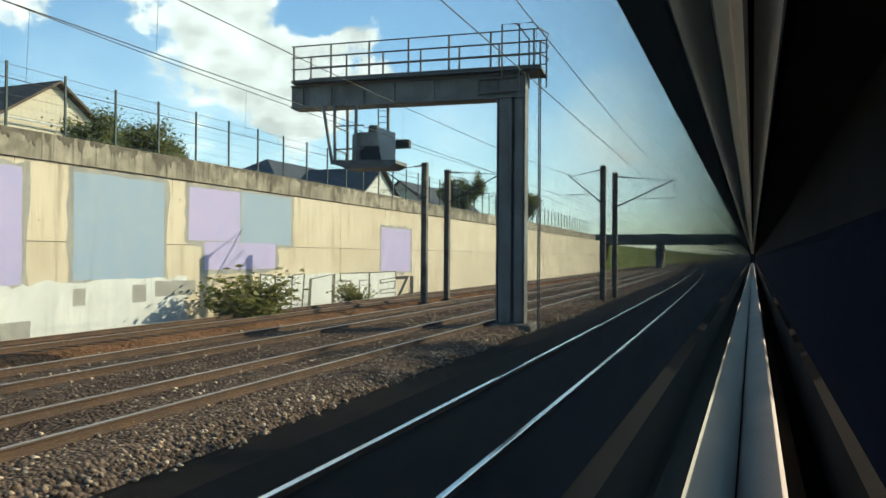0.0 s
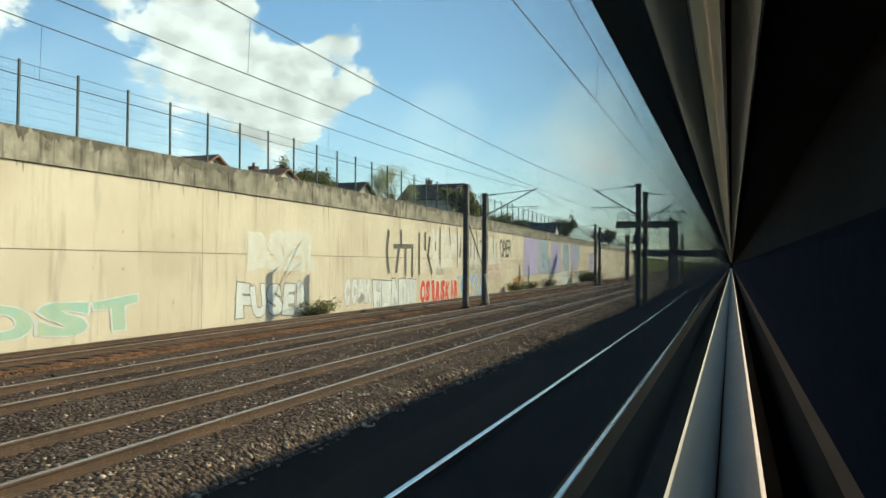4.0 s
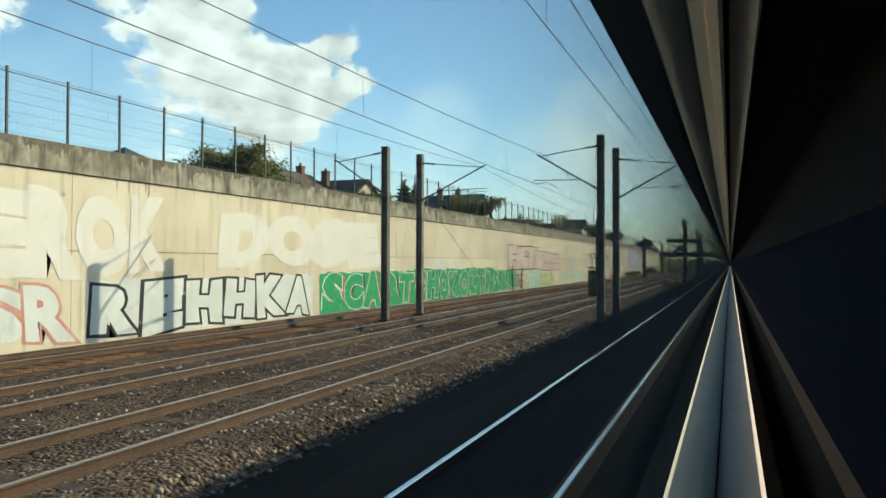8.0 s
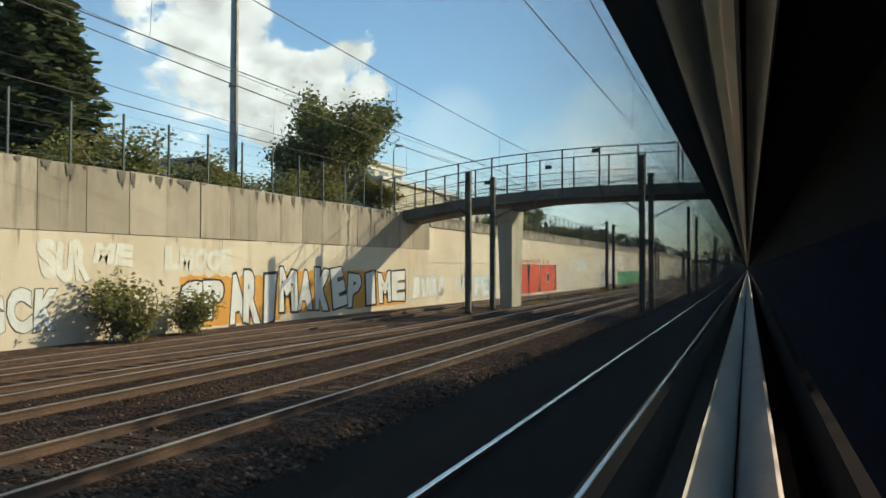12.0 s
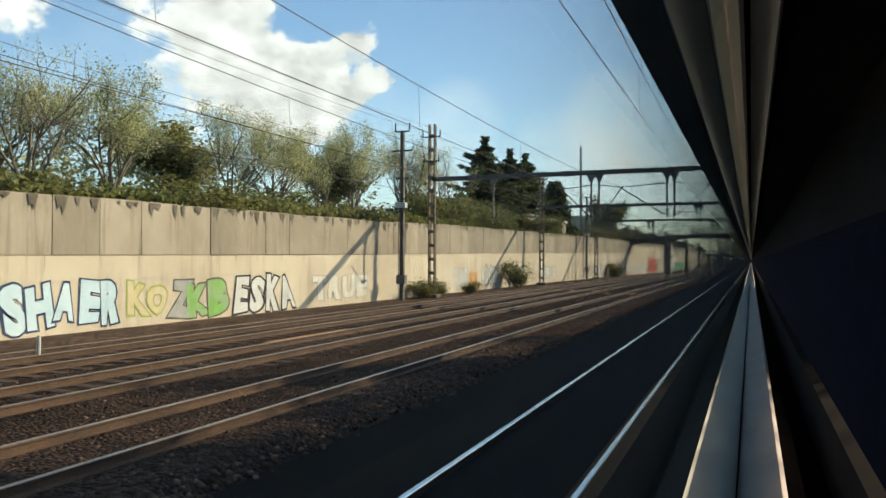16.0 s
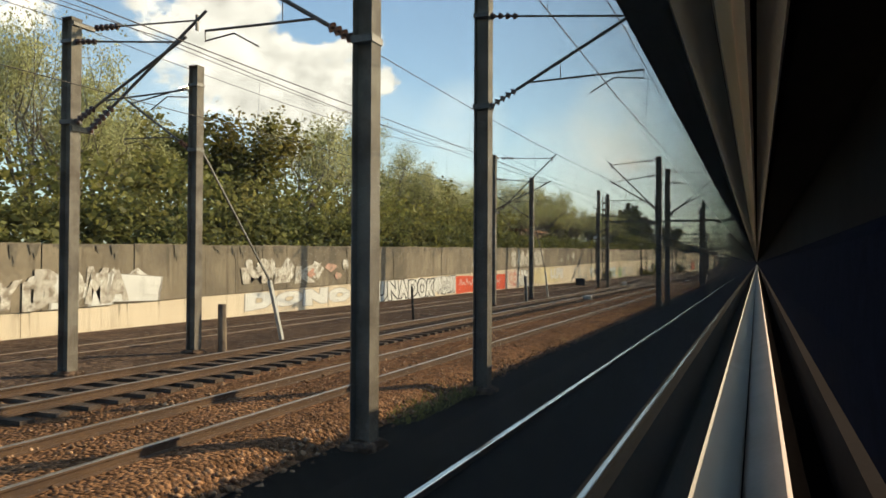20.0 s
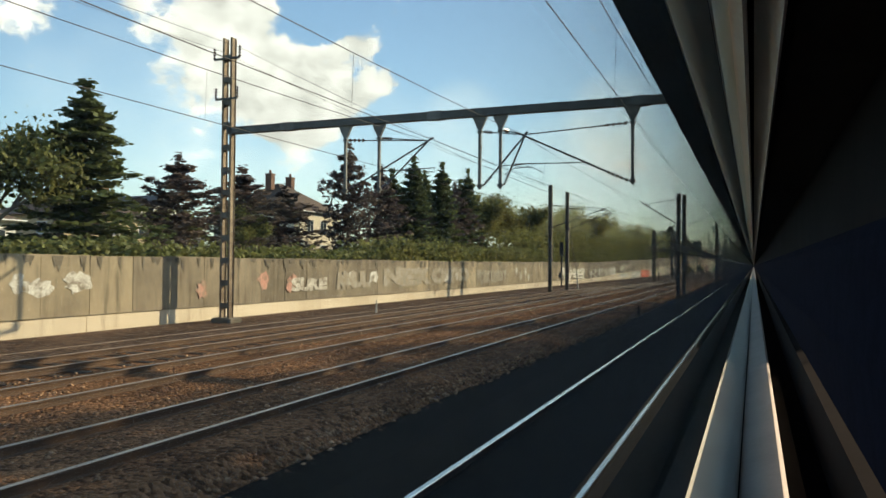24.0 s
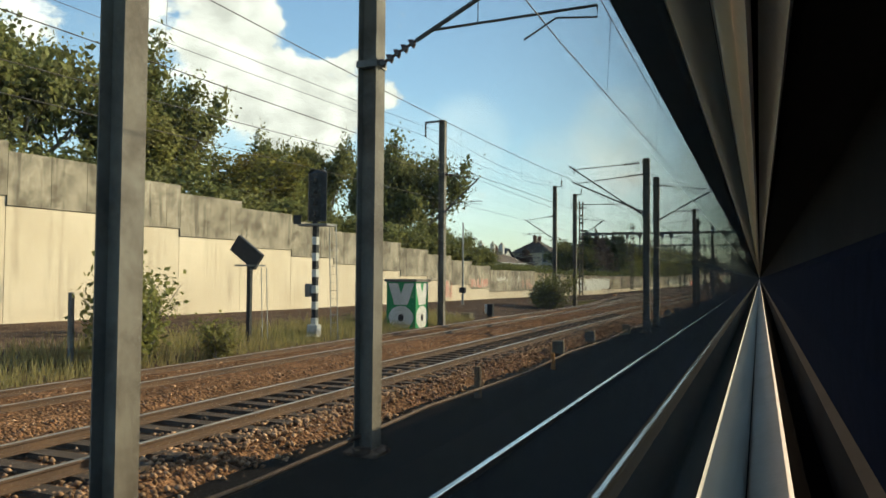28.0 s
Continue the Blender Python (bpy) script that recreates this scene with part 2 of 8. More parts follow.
M = {
    # ballast near black: the train's shade is put into its colour
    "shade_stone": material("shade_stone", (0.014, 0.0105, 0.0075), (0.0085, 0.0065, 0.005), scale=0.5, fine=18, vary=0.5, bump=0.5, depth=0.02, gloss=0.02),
    "meadow": material("meadow", (0.08, 0.104, 0.028), (0.136, 0.12, 0.048), scale=0.12, fine=6, vary=0.4, bump=0.5, depth=0.05, rough=0.95, gloss=0.02),
    "ballast": material("ballast", (0.124, 0.0816, 0.056), (0.0744, 0.048, 0.0336), scale=0.45, fine=22, vary=0.25, bump=0.9, depth=0.05, cells=15.0, gloss=0.02),
    # dark rusty stone of the yard, darkened further in colour for shade there
    "ballast_dark": material("ballast_dark", (0.064, 0.038, 0.024), (0.034, 0.021, 0.014), scale=0.45, fine=22, vary=0.25, bump=0.9, depth=0.05, cells=15.0, gloss=0.02),
    "ballast_rusty": material("ballast_rusty", (0.212, 0.1032, 0.0504), (0.1192, 0.0592, 0.0296), scale=0.45, fine=40, vary=0.3, bump=0.9, depth=0.05, cells=15.0, gloss=0.02),
    # dark rusty loose stones, part of their darkness being painted shade
    "stones_dark": material("stones_dark", (0.1784, 0.1056, 0.0656), (0.0808, 0.0464, 0.0304), scale=0.4, fine=30, vary=0.2, bump=0.2, islands=0.75, gloss=0.02),
    "stones": material("stones", (0.42, 0.3104, 0.2152), (0.16, 0.1104, 0.0728), scale=0.4, fine=30, vary=0.2, bump=0.2, islands=0.75, gloss=0.02),
    "stones_rusty": material("stones_rusty", (0.3864, 0.2272, 0.1304), (0.2104, 0.1136, 0.064), scale=0.4, fine=30, vary=0.2, bump=0.2, islands=0.6, gloss=0.02),
    "cess": material("cess", (0.1152, 0.072, 0.048), (0.0704, 0.0456, 0.032), scale=0.5, fine=16, vary=0.45, bump=0.9, depth=0.04, cells=9.0, gloss=0.02),
    "rail_rust": material("rail_rust", (0.115, 0.064, 0.036), (0.075, 0.044, 0.028), rough=0.75, scale=1.2, fine=30, vary=0.3),
    "rail_head": material("rail_head", (0.72, 0.72, 0.70), (0.60, 0.56, 0.50), rough=0.20, metal=1.0, scale=0.8, fine=60, vary=0.1, bump=0.03, gloss=0.5),
    "rail_worn": material("rail_worn", (0.44, 0.36, 0.28), (0.32, 0.25, 0.19), rough=0.34, metal=0.85, scale=0.8, fine=60, vary=0.12, bump=0.04, gloss=0.5),
    "moss": material("moss", (0.108, 0.088, 0.0624), (0.176, 0.144, 0.104), scale=2.2, fine=14, vary=0.3, bump=0.08),
    "rail_dull": material("rail_dull", (0.42, 0.32, 0.24), (0.30, 0.2, 0.13), rough=0.45, metal=0.6, scale=0.8, fine=60, vary=0.15, bump=0.05),
    "sleeper_wood": material("sleeper_wood", (0.068, 0.0496, 0.0376), (0.112, 0.08, 0.06), scale=1.5, fine=25, vary=0.35, pieces=0.3, bump=0.5, stretch=(3, 14, 6), gloss=0.02),
    "sleeper_concrete": material("sleeper_concrete", (0.136, 0.1, 0.072), (0.088, 0.064, 0.048), scale=1.5, fine=25, vary=0.25, pieces=0.2, gloss=0.02),
    "concrete": material("concrete", (0.656, 0.54, 0.396), (0.544, 0.436, 0.308), scale=0.22, fine=7, vary=0.09, bump=0.12, depth=0.01, streaks=0.28, pieces=0.06),
    "coping": material("coping", (0.368, 0.308, 0.228), (0.152, 0.124, 0.088), scale=1.1, fine=9, vary=0.2, bump=0.25, streaks=0.75, pieces=0.14),
    "panel_grey": material("panel_grey", (0.384, 0.312, 0.228), (0.304, 0.24, 0.172), scale=0.5, fine=9, vary=0.13, bump=0.2, streaks=0.40, pieces=0.17),
    "panel_dark": material("panel_dark", (0.24, 0.188, 0.128), (0.152, 0.12, 0.084), scale=0.6, fine=9, vary=0.18, bump=0.25, streaks=0.5, pieces=0.24),
    "panel_sand": material("panel_sand", (0.328, 0.256, 0.164), (0.216, 0.168, 0.112), scale=0.5, fine=9, vary=0.15, bump=0.2, streaks=0.5, pieces=0.22),
    "stain": material("stain", (0.288, 0.24, 0.172), (0.4, 0.336, 0.24), scale=2.5, fine=14, vary=0.2, bump=0.05),
    "joint": material("joint", (0.08, 0.068, 0.056), scale=1, fine=12, vary=0.3),
    "bridge_concrete": material("bridge_concrete", (0.2, 0.172, 0.136), (0.12, 0.104, 0.084), scale=0.5, fine=9, vary=0.15, bump=0.2, streaks=0.4),
    "pier_concrete": material("pier_concrete", (0.48, 0.424, 0.32), (0.36, 0.312, 0.232), scale=0.5, fine=9, vary=0.12, bump=0.2, streaks=0.35),
    "mast_steel": material("mast_steel", (0.2, 0.172, 0.136), (0.104, 0.08, 0.06), rough=0.75, metal=0.0, scale=1.6, fine=18, vary=0.18, bump=0.08, pieces=0.15),
    "mast_rust": material("mast_rust", (0.272, 0.2, 0.136), (0.136, 0.096, 0.068), rough=0.7, metal=0.2, scale=2.0, fine=18, vary=0.25, bump=0.15),
    "arm_steel": material("arm_steel", (0.128, 0.12, 0.112), (0.088, 0.08, 0.072), rough=0.55, metal=0.5, scale=3, fine=30, vary=0.2, bump=0.05),
    "gantry_steel": material("gantry_steel", (0.208, 0.2, 0.184), (0.136, 0.124, 0.112), rough=0.6, metal=0.3, scale=0.8, fine=14, vary=0.2, bump=0.08, streaks=0.3),
    "insulator": material("insulator", (0.08, 0.044, 0.032), (0.056, 0.032, 0.028), rough=0.2, scale=8, fine=40, vary=0.1, bump=0.0, gloss=0.5),
    "wire": material("wire", (0.048, 0.04, 0.036), rough=0.6, metal=0.4, scale=3, fine=40, vary=0.1, bump=0.0),
    "fence_green": material("fence_green", (0.044, 0.06, 0.056), (0.072, 0.08, 0.072), rough=0.55, scale=2, fine=30, vary=0.2, bump=0.05),
    "mesh_wire": material("mesh_wire", (0.16, 0.176, 0.176), rough=0.6, metal=0.3, scale=3, fine=40, vary=0.1, bump=0.0),
    "footing": material("footing", (0.176, 0.148, 0.112), (0.112, 0.092, 0.068), scale=1.5, fine=14, vary=0.2),
    "bark": material("bark", (0.22, 0.185, 0.14), (0.14, 0.115, 0.09), scale=2, fine=20, vary=0.35, bump=0.5, stretch=(1, 1, 0.3)),
    "leaf_dark": material("leaf_dark", (0.144, 0.152, 0.052), (0.192, 0.18, 0.064), scale=0.35, fine=5, vary=0.25, islands=0.5, bump=0, leafy=True, rough=0.6),
    "leaf_mid": material("leaf_mid", (0.18, 0.18, 0.052), (0.228, 0.2, 0.068), scale=0.35, fine=5, vary=0.25, islands=0.45, bump=0, leafy=True, rough=0.6),
    "leaf_spring": material("leaf_spring", (0.41, 0.405, 0.19), (0.47, 0.44, 0.23), scale=0.35, fine=5, vary=0.25, islands=0.45, bump=0, leafy=True, rough=0.6),
    "leaf_gold": material("leaf_gold", (0.168, 0.16, 0.04), (0.2, 0.152, 0.04), scale=0.35, fine=5, vary=0.25, islands=0.45, bump=0, leafy=True, rough=0.6),
    "leaf_conifer": material("leaf_conifer", (0.072, 0.0888, 0.0352), (0.108, 0.1224, 0.048), scale=0.5, fine=6, vary=0.25, islands=0.4, bump=0, leafy=True, rough=0.65),
    "leaf_purple": material("leaf_purple", (0.1088, 0.076, 0.0704), (0.1496, 0.116, 0.0888), scale=0.4, fine=6, vary=0.25, islands=0.4, bump=0, leafy=True, rough=0.6),
    "leaf_dry": material("leaf_dry", (0.336, 0.264, 0.112), (0.24, 0.216, 0.08), scale=0.6, fine=6, vary=0.25, islands=0.4, bump=0, leafy=True, rough=0.8),
    "render_cream": material("render_cream", (0.576, 0.496, 0.376), (0.512, 0.432, 0.32), scale=0.4, fine=12, vary=0.06, bump=0.1, streaks=0.12),
    "render_white": material("render_white", (0.608, 0.584, 0.528), (0.528, 0.496, 0.432), scale=0.4, fine=12, vary=0.06, bump=0.1, streaks=0.12),
    "render_ochre": material("render_ochre", (0.48, 0.376, 0.224), (0.416, 0.32, 0.192), scale=0.4, fine=12, vary=0.06, bump=0.1, streaks=0.12),
    "tiles_brown": material("tiles_brown", (0.124, 0.084, 0.06), (0.088, 0.064, 0.048), scale=0.6, fine=9, vary=0.3, bump=0.5, depth=0.03, stretch=(1, 1, 3)),
    "tiles_red": material("tiles_red", (0.264, 0.12, 0.068), (0.192, 0.096, 0.06), scale=0.6, fine=9, vary=0.3, bump=0.5, depth=0.03, stretch=(1, 1, 3)),
    "slate": material("slate", (0.068, 0.068, 0.072), (0.048, 0.0464, 0.0464), scale=0.6, fine=9, vary=0.25, bump=0.4, depth=0.02, rough=0.6),
    "brick_dark": material("brick_dark", (0.176, 0.096, 0.068), (0.12, 0.068, 0.048), scale=0.6, fine=12, vary=0.25),
    "pane": material("pane", (0.035, 0.045, 0.055), rough=0.08, scale=1, fine=10, vary=0.1, bump=0.0, gloss=0.5),
    "window_frame": material("window_frame", (0.576, 0.56, 0.528), rough=0.5, scale=2, fine=20, vary=0.06, bump=0.0, gloss=0.5),
    "signal_black": material("signal_black", (0.0176, 0.0176, 0.0192), (0.032, 0.0304, 0.0288), rough=0.5, scale=3, fine=30, vary=0.15, bump=0.05),
    "white_paint": material("white_paint", (0.592, 0.576, 0.536), (0.464, 0.44, 0.384), rough=0.6, scale=2, fine=20, vary=0.1, bump=0.05),
    "orange_paint": material("orange_paint", (0.496, 0.216, 0.056), (0.32, 0.136, 0.048), rough=0.6, scale=3, fine=20, vary=0.2),
    "wood_post": material("wood_post", (0.208, 0.144, 0.088), (0.128, 0.088, 0.06), scale=2, fine=20, vary=0.3, bump=0.4, stretch=(1, 1, 0.3)),
    "lamp_steel": material("lamp_steel", (0.336, 0.336, 0.32), (0.264, 0.256, 0.24), rough=0.5, metal=0.5, scale=2, fine=30, vary=0.1, bump=0.03),
    "train_shell": material("train_shell", (0.04, 0.04, 0.044), (0.03, 0.03, 0.032), rough=0.5, scale=0.8, fine=20, vary=0.1, bump=0.02, gloss=0.02),
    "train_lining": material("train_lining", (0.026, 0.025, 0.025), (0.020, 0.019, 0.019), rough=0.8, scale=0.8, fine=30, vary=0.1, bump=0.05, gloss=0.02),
    # one rail trim in two tones: lightened where light lacks, dimmed where sunlit
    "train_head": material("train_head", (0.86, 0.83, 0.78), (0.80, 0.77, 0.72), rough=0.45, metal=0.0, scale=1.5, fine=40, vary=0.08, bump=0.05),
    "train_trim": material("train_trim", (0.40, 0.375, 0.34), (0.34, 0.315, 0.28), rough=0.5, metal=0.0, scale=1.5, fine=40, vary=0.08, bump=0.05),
    "train_rubber": material("train_rubber", (0.012, 0.012, 0.013), rough=0.7, scale=2, fine=30, vary=0.1, bump=0.05, gloss=0.02),
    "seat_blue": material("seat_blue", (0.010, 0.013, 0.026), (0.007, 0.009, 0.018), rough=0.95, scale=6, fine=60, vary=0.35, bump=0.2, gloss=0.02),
}


def paint(name, base, second=None, vary=0.12, scale=0.9, wear=0.22, under=(0.575, 0.49, 0.35)):
    return material("spray_" + name, base, second or [c * 0.82 for c in base], rough=0.8, scale=scale, fine=9, vary=vary, bump=0.05, streaks=0.16, wear=wear, under=under)


PAINT = {
    "white": paint("white", (0.656, 0.632, 0.576)), "ghostwhite": paint("ghostwhite", (0.656, 0.608, 0.52), (0.6, 0.536, 0.416), scale=2.2, wear=0.4), "chalk": paint("chalk", (0.688, 0.608, 0.536), (0.64, 0.568, 0.48)), "offwhite": paint("offwhite", (0.56, 0.512, 0.416), (0.592, 0.512, 0.376)), "pale": paint("pale", (0.544, 0.496, 0.416), (0.416, 0.368, 0.304), vary=0.25, wear=0.9, under=(0.24, 0.192, 0.144)), "tan": paint("tan", (0.48, 0.376, 0.232), (0.544, 0.456, 0.304)), "blush": paint("blush", (0.576, 0.376, 0.304), (0.576, 0.48, 0.36)), "butter": paint("butter", (0.592, 0.464, 0.24), (0.576, 0.496, 0.32)), "dust": paint("dust", (0.368, 0.32, 0.256), (0.288, 0.248, 0.192), wear=0.95, under=(0.28, 0.22, 0.148)), "black": paint("black", (0.04, 0.036, 0.036), vary=0.3),
    "soot": paint("soot", (0.088, 0.076, 0.06), (0.16, 0.136, 0.104), vary=0.3, wear=0.3), "purple": paint("purple", (0.448, 0.368, 0.544), (0.4, 0.352, 0.528)),
    "blue": paint("blue", (0.288, 0.352, 0.424), (0.32, 0.368, 0.416)), "greypaint": paint("greypaint", (0.288, 0.264, 0.232), (0.368, 0.336, 0.28)),
    "red": paint("red", (0.528, 0.06, 0.032)), "vermilion": paint("vermilion", (0.624, 0.08, 0.028), (0.56, 0.068, 0.024)), "green": paint("green", (0.028, 0.288, 0.104), (0.024, 0.24, 0.088)),
    "pink": paint("pink", (0.592, 0.416, 0.368), (0.576, 0.432, 0.352)), "rose": paint("rose", (0.528, 0.208, 0.16), (0.56, 0.352, 0.272)), "yellow": paint("yellow", (0.608, 0.448, 0.208)),
    "sky": paint("sky", (0.256, 0.4, 0.592)), "mint": paint("mint", (0.336, 0.496, 0.4), (0.44, 0.48, 0.32)), "lime": paint("lime", (0.304, 0.384, 0.096), (0.44, 0.4, 0.112)),
    "orange": paint("orange", (0.624, 0.288, 0.048)), "cyan": paint("cyan", (0.288, 0.496, 0.528)), "lilac": paint("lilac", (0.352, 0.272, 0.32)), "navy": paint("navy", (0.048, 0.064, 0.112)),
    "ice": paint("ice", (0.58, 0.68, 0.70), (0.46, 0.60, 0.64)), "leafgreen": paint("leafgreen", (0.22, 0.42, 0.10), (0.34, 0.40, 0.26)), "stone": paint("stone", (0.30, 0.30, 0.27), (0.40, 0.38, 0.33)),
    "scrub": paint("scrub", (0.64, 0.6, 0.528), (0.48, 0.432, 0.36), vary=0.2, wear=0.95, under=(0.216, 0.176, 0.128)), "scrubrose": paint("scrubrose", (0.496, 0.24, 0.176), (0.448, 0.32, 0.24), vary=0.2, wear=0.8, under=(0.24, 0.192, 0.136)),
}


# ---- builders ----
GLYPHS = {}


def glyph(letter, offset):
    """Outline points of one letter as a flat mesh, in a box of height about 0.7."""
    key = (letter, round(offset, 3))
    if key not in GLYPHS:
        c = bpy.data.curves.new("glyph", "FONT")
        c.body, c.size, c.offset, c.resolution_u = letter, 1.0, offset, 3
        ob = bpy.data.objects.new("glyph", c)
        scene.collection.objects.link(ob)
        bpy.context.view_layer.update()
        me = bpy.data.meshes.new_from_object(ob.evaluated_get(bpy.context.evaluated_depsgraph_get()))
        v = [(p.co.x, p.co.y) for p in me.vertices]
        f = [tuple(q.vertices) for q in me.polygons]
        bpy.data.objects.remove(ob)
        bpy.data.curves.remove(c)
        bpy.data.meshes.remove(me)
        GLYPHS[key] = (v, f)
    return GLYPHS[key]


# letters are cut once, while the scene is still empty
CUTS = {0.005: "ABEFIKNOPRSTUY", 0.01: "EKLOPRSZ", 0.03: "2AEFGIKLMNOPSVY", 0.04: "AEHIKMNOPTUY", 0.05: "ABDEKLMNOPQRSTUV", 0.053: "2ILPS", 0.058: "APTUY", 0.06: "AEFKOSU", 0.065: "1AEIKMPRS", 0.067: "EHIMNOT", 0.068: "DKORSU", 0.07: "ABCDEFGHIKLMNOPRSTUWYZ", 0.075: "ABCHKLORSTZ", 0.077: "ABDEKLMNOPQRSTUV", 0.08: "ABEHKRZ", 0.084: "AEFGKLNOV", 0.085: "CEHIKLMNOPSTU", 0.087: "AKO", 0.09: "ACDEFGIKLMNOPRSTUWY", 0.093: "EFMY", 0.095: "ABCHKLORSTZ", 0.096: "EFU", 0.097: "ERTU", 0.1: "ABCDEHIKLMNORSTUWYZ", 0.108: "EMOPRS", 0.109: "ADKNOU", 0.11: "1AEIKMPRS", 0.114: "AEKS", 0.115: "AEHIKORS", 0.116: "Z", 0.124: "ADKO", 0.125: "BK", 0.13: "AEHKR", 0.132: "ABCDEHIKLMNORSTUWYZ", 0.133: "ABEKOY"}
for fat, signs in CUTS.items():
    for sign in signs:
        glyph(sign, fat)


class Shape:
    """Collects vertices and faces of one mesh."""

    def __init__(self):
        self.v, self.f, self.k = [], [], []

    def add(self, verts, faces, slot=0):
        n = len(self.v)
        self.v += [tuple(p) for p in verts]
        self.f += [tuple(n + i for i in f) for f in faces]
        self.k += [slot] * len(faces)
        return self

    def box(self, x0, x1, y0, y1, z0, z1, slot=0):
        v = [(x, y, z) for x in (x0, x1) for y in (y0, y1) for z in (z0, z1)]
        return self.add(v, [(0, 1, 3, 2), (4, 6, 7, 5), (0, 4, 5, 1), (2, 3, 7, 6), (0, 2, 6, 4), (1, 5, 7, 3)], slot)

    def soft_box(self, x0, x1, y0, y1, z0, z1, b, slot=0):
        """A box with its upright edges and its top rim cut off by b."""
        ring = [(x0 + b, y0), (x1 - b, y0), (x1, y0 + b), (x1, y1 - b), (x1 - b, y1), (x0 + b, y1), (x0, y1 - b), (x0, y0 + b)]
        cx, cy = (x0 + x1) / 2, (y0 + y1) / 2
        top = [(x - b * (1 if x > cx else -1), y - b * (1 if y > cy else -1)) for x, y in ring]
        v = [(x, y, z0) for x, y in ring] + [(x, y, z1 - b) for x, y in ring] + [(x, y, z1) for x, y in top]
        f = [(i, (i + 1) % 8, 8 + (i + 1) % 8, 8 + i) for i in range(8)] + [(8 + i, 8 + (i + 1) % 8, 16 + (i + 1) % 8, 16 + i) for i in range(8)]
        return self.add(v, f + [tuple(range(16, 24)), tuple(range(7, -1, -1))], slot)

    def tube(self, points, radius, sides=6, slot=0, end=None):
        """A round bar through the points; it tapers to the radius end."""
        pts = [Vector(p) for p in points]
        rings = []
        for i, p in enumerate(pts):
            d = (pts[min(i + 1, len(pts) - 1)] - pts[max(i - 1, 0)]).normalized()
            a = d.cross(Vector((0, 0, 1)) if abs(d.z) < 0.9 else Vector((1, 0, 0))).normalized()
            b = d.cross(a)
            r = radius if end is None else radius + (end - radius) * i / max(len(pts) - 1, 1)
            rings.append([p + r * (a * math.cos(2 * math.pi * k / sides) + b * math.sin(2 * math.pi * k / sides)) for k in range(sides)])
        v = [q for ring in rings for q in ring]
        f = [(i * sides + k, i * sides + (k + 1) % sides, (i + 1) * sides + (k + 1) % sides, (i + 1) * sides + k) for i in range(len(pts) - 1) for k in range(sides)]
        n = (len(pts) - 1) * sides
        return self.add(v, f + [tuple(range(sides))[::-1], tuple(range(n, n + sides))], slot)

    def bar(self, p, q, w, h, slot=0):
        """A square bar from p to q."""
        p, q = Vector(p), Vector(q)
        d = (q - p).normalized()
        a = d.cross(Vector((0, 0, 1)) if abs(d.z) < 0.95 else Vector((0, 1, 0))).normalized()
        b = d.cross(a)
        v = [c + a * w / 2 * i + b * h / 2 * j for c in (p, q) for i, j in ((-1, -1), (1, -1), (1, 1), (-1, 1))]
        return self.add(v, [(0, 1, 5, 4), (1, 2, 6, 5), (2, 3, 7, 6), (3, 0, 4, 7), (3, 2, 1, 0), (4, 5, 6, 7)], slot)

    def sweep(self, profile, spine, closed=True, slot=None):
        """The profile, points (across, up), along the spine, points (x, y, z), across being along x."""
        n = len(profile)
        v = [(x + a, y, z + u) for x, y, z in spine for a, u in profile]
        f, k = [], []
        for i in range(len(spine) - 1):
            for j in range(n if closed else n - 1):
                f.append((i * n + j, i * n + (j + 1) % n, (i + 1) * n + (j + 1) % n, (i + 1) * n + j))
        if closed:
            f += [tuple(range(n)), tuple(range((len(spine) - 1) * n, len(spine) * n))[::-1]]
        base = len(self.f)
        self.add(v, f)
        if slot:
            for i in range(len(spine) - 1):
                for j in range(n):
                    self.k[base + i * n + j] = slot(j)
        return self

    def mesh(self, name, *materials, smooth=False):
        me = bpy.data.meshes.new(name)
        me.from_pydata(self.v, [], self.f)
        for m in materials:
            me.materials.append(m)
        if len(materials) > 1:
            me.polygons.foreach_set("material_index", self.k)
        if smooth:
            me.polygons.foreach_set("use_smooth", [True] * len(self.f))
        if len(self.f) < 3000:
            bm = bmesh.new()
            bm.from_mesh(me)
            bmesh.ops.recalc_face_normals(bm, faces=bm.faces)
            bm.to_mesh(me)
            bm.free()
        me.update()
        return me


def thing(name, label, category, group="", kind="", m=None):
    ob = tagged(new(name), label, category, group, kind)
    ob.matrix_basis = m or Matrix()
    return ob


def part(name, data, parent, label="", kind=""):
    ob = new(name, data)
    ob.parent = parent
    return tagged(ob, label, kind=kind)


def single(name, data, label, category, group="", kind="", m=None):
    ob = tagged(new(name, data), label, category, group, kind)
    if m:
        ob.matrix_basis = m
    return ob


def ease(x, a, b):
    t = min(max((x - a) / (b - a), 0), 1)
    return t * t * (3 - 2 * t)


def along(y, *knots):
    """A value along the line, straight between knots (y, value) in falling y."""
    ys, vs = [k[0] for k in knots][::-1], [k[1] for k in knots][::-1]
    return float(np.interp(y, ys, vs))


# ---- the lie of the land: the line runs along y, the camera going towards -y ----
def bend(y):
    """How far the other tracks and the wall swing away at the line's start."""
    return -1.2e-4 * (y + 90) ** 2 if y > -90 else 0.0


def wall_x(y):
    return -22 + bend(y) + (0.055 * (y + 610) if y < -610 else 0)


def wall_foot(y):
    return along(y, (-150, -1.05), (-240, -0.55), (-300, -0.35), (-600, -0.3), (-640, 0.05), (-700, 0.3))


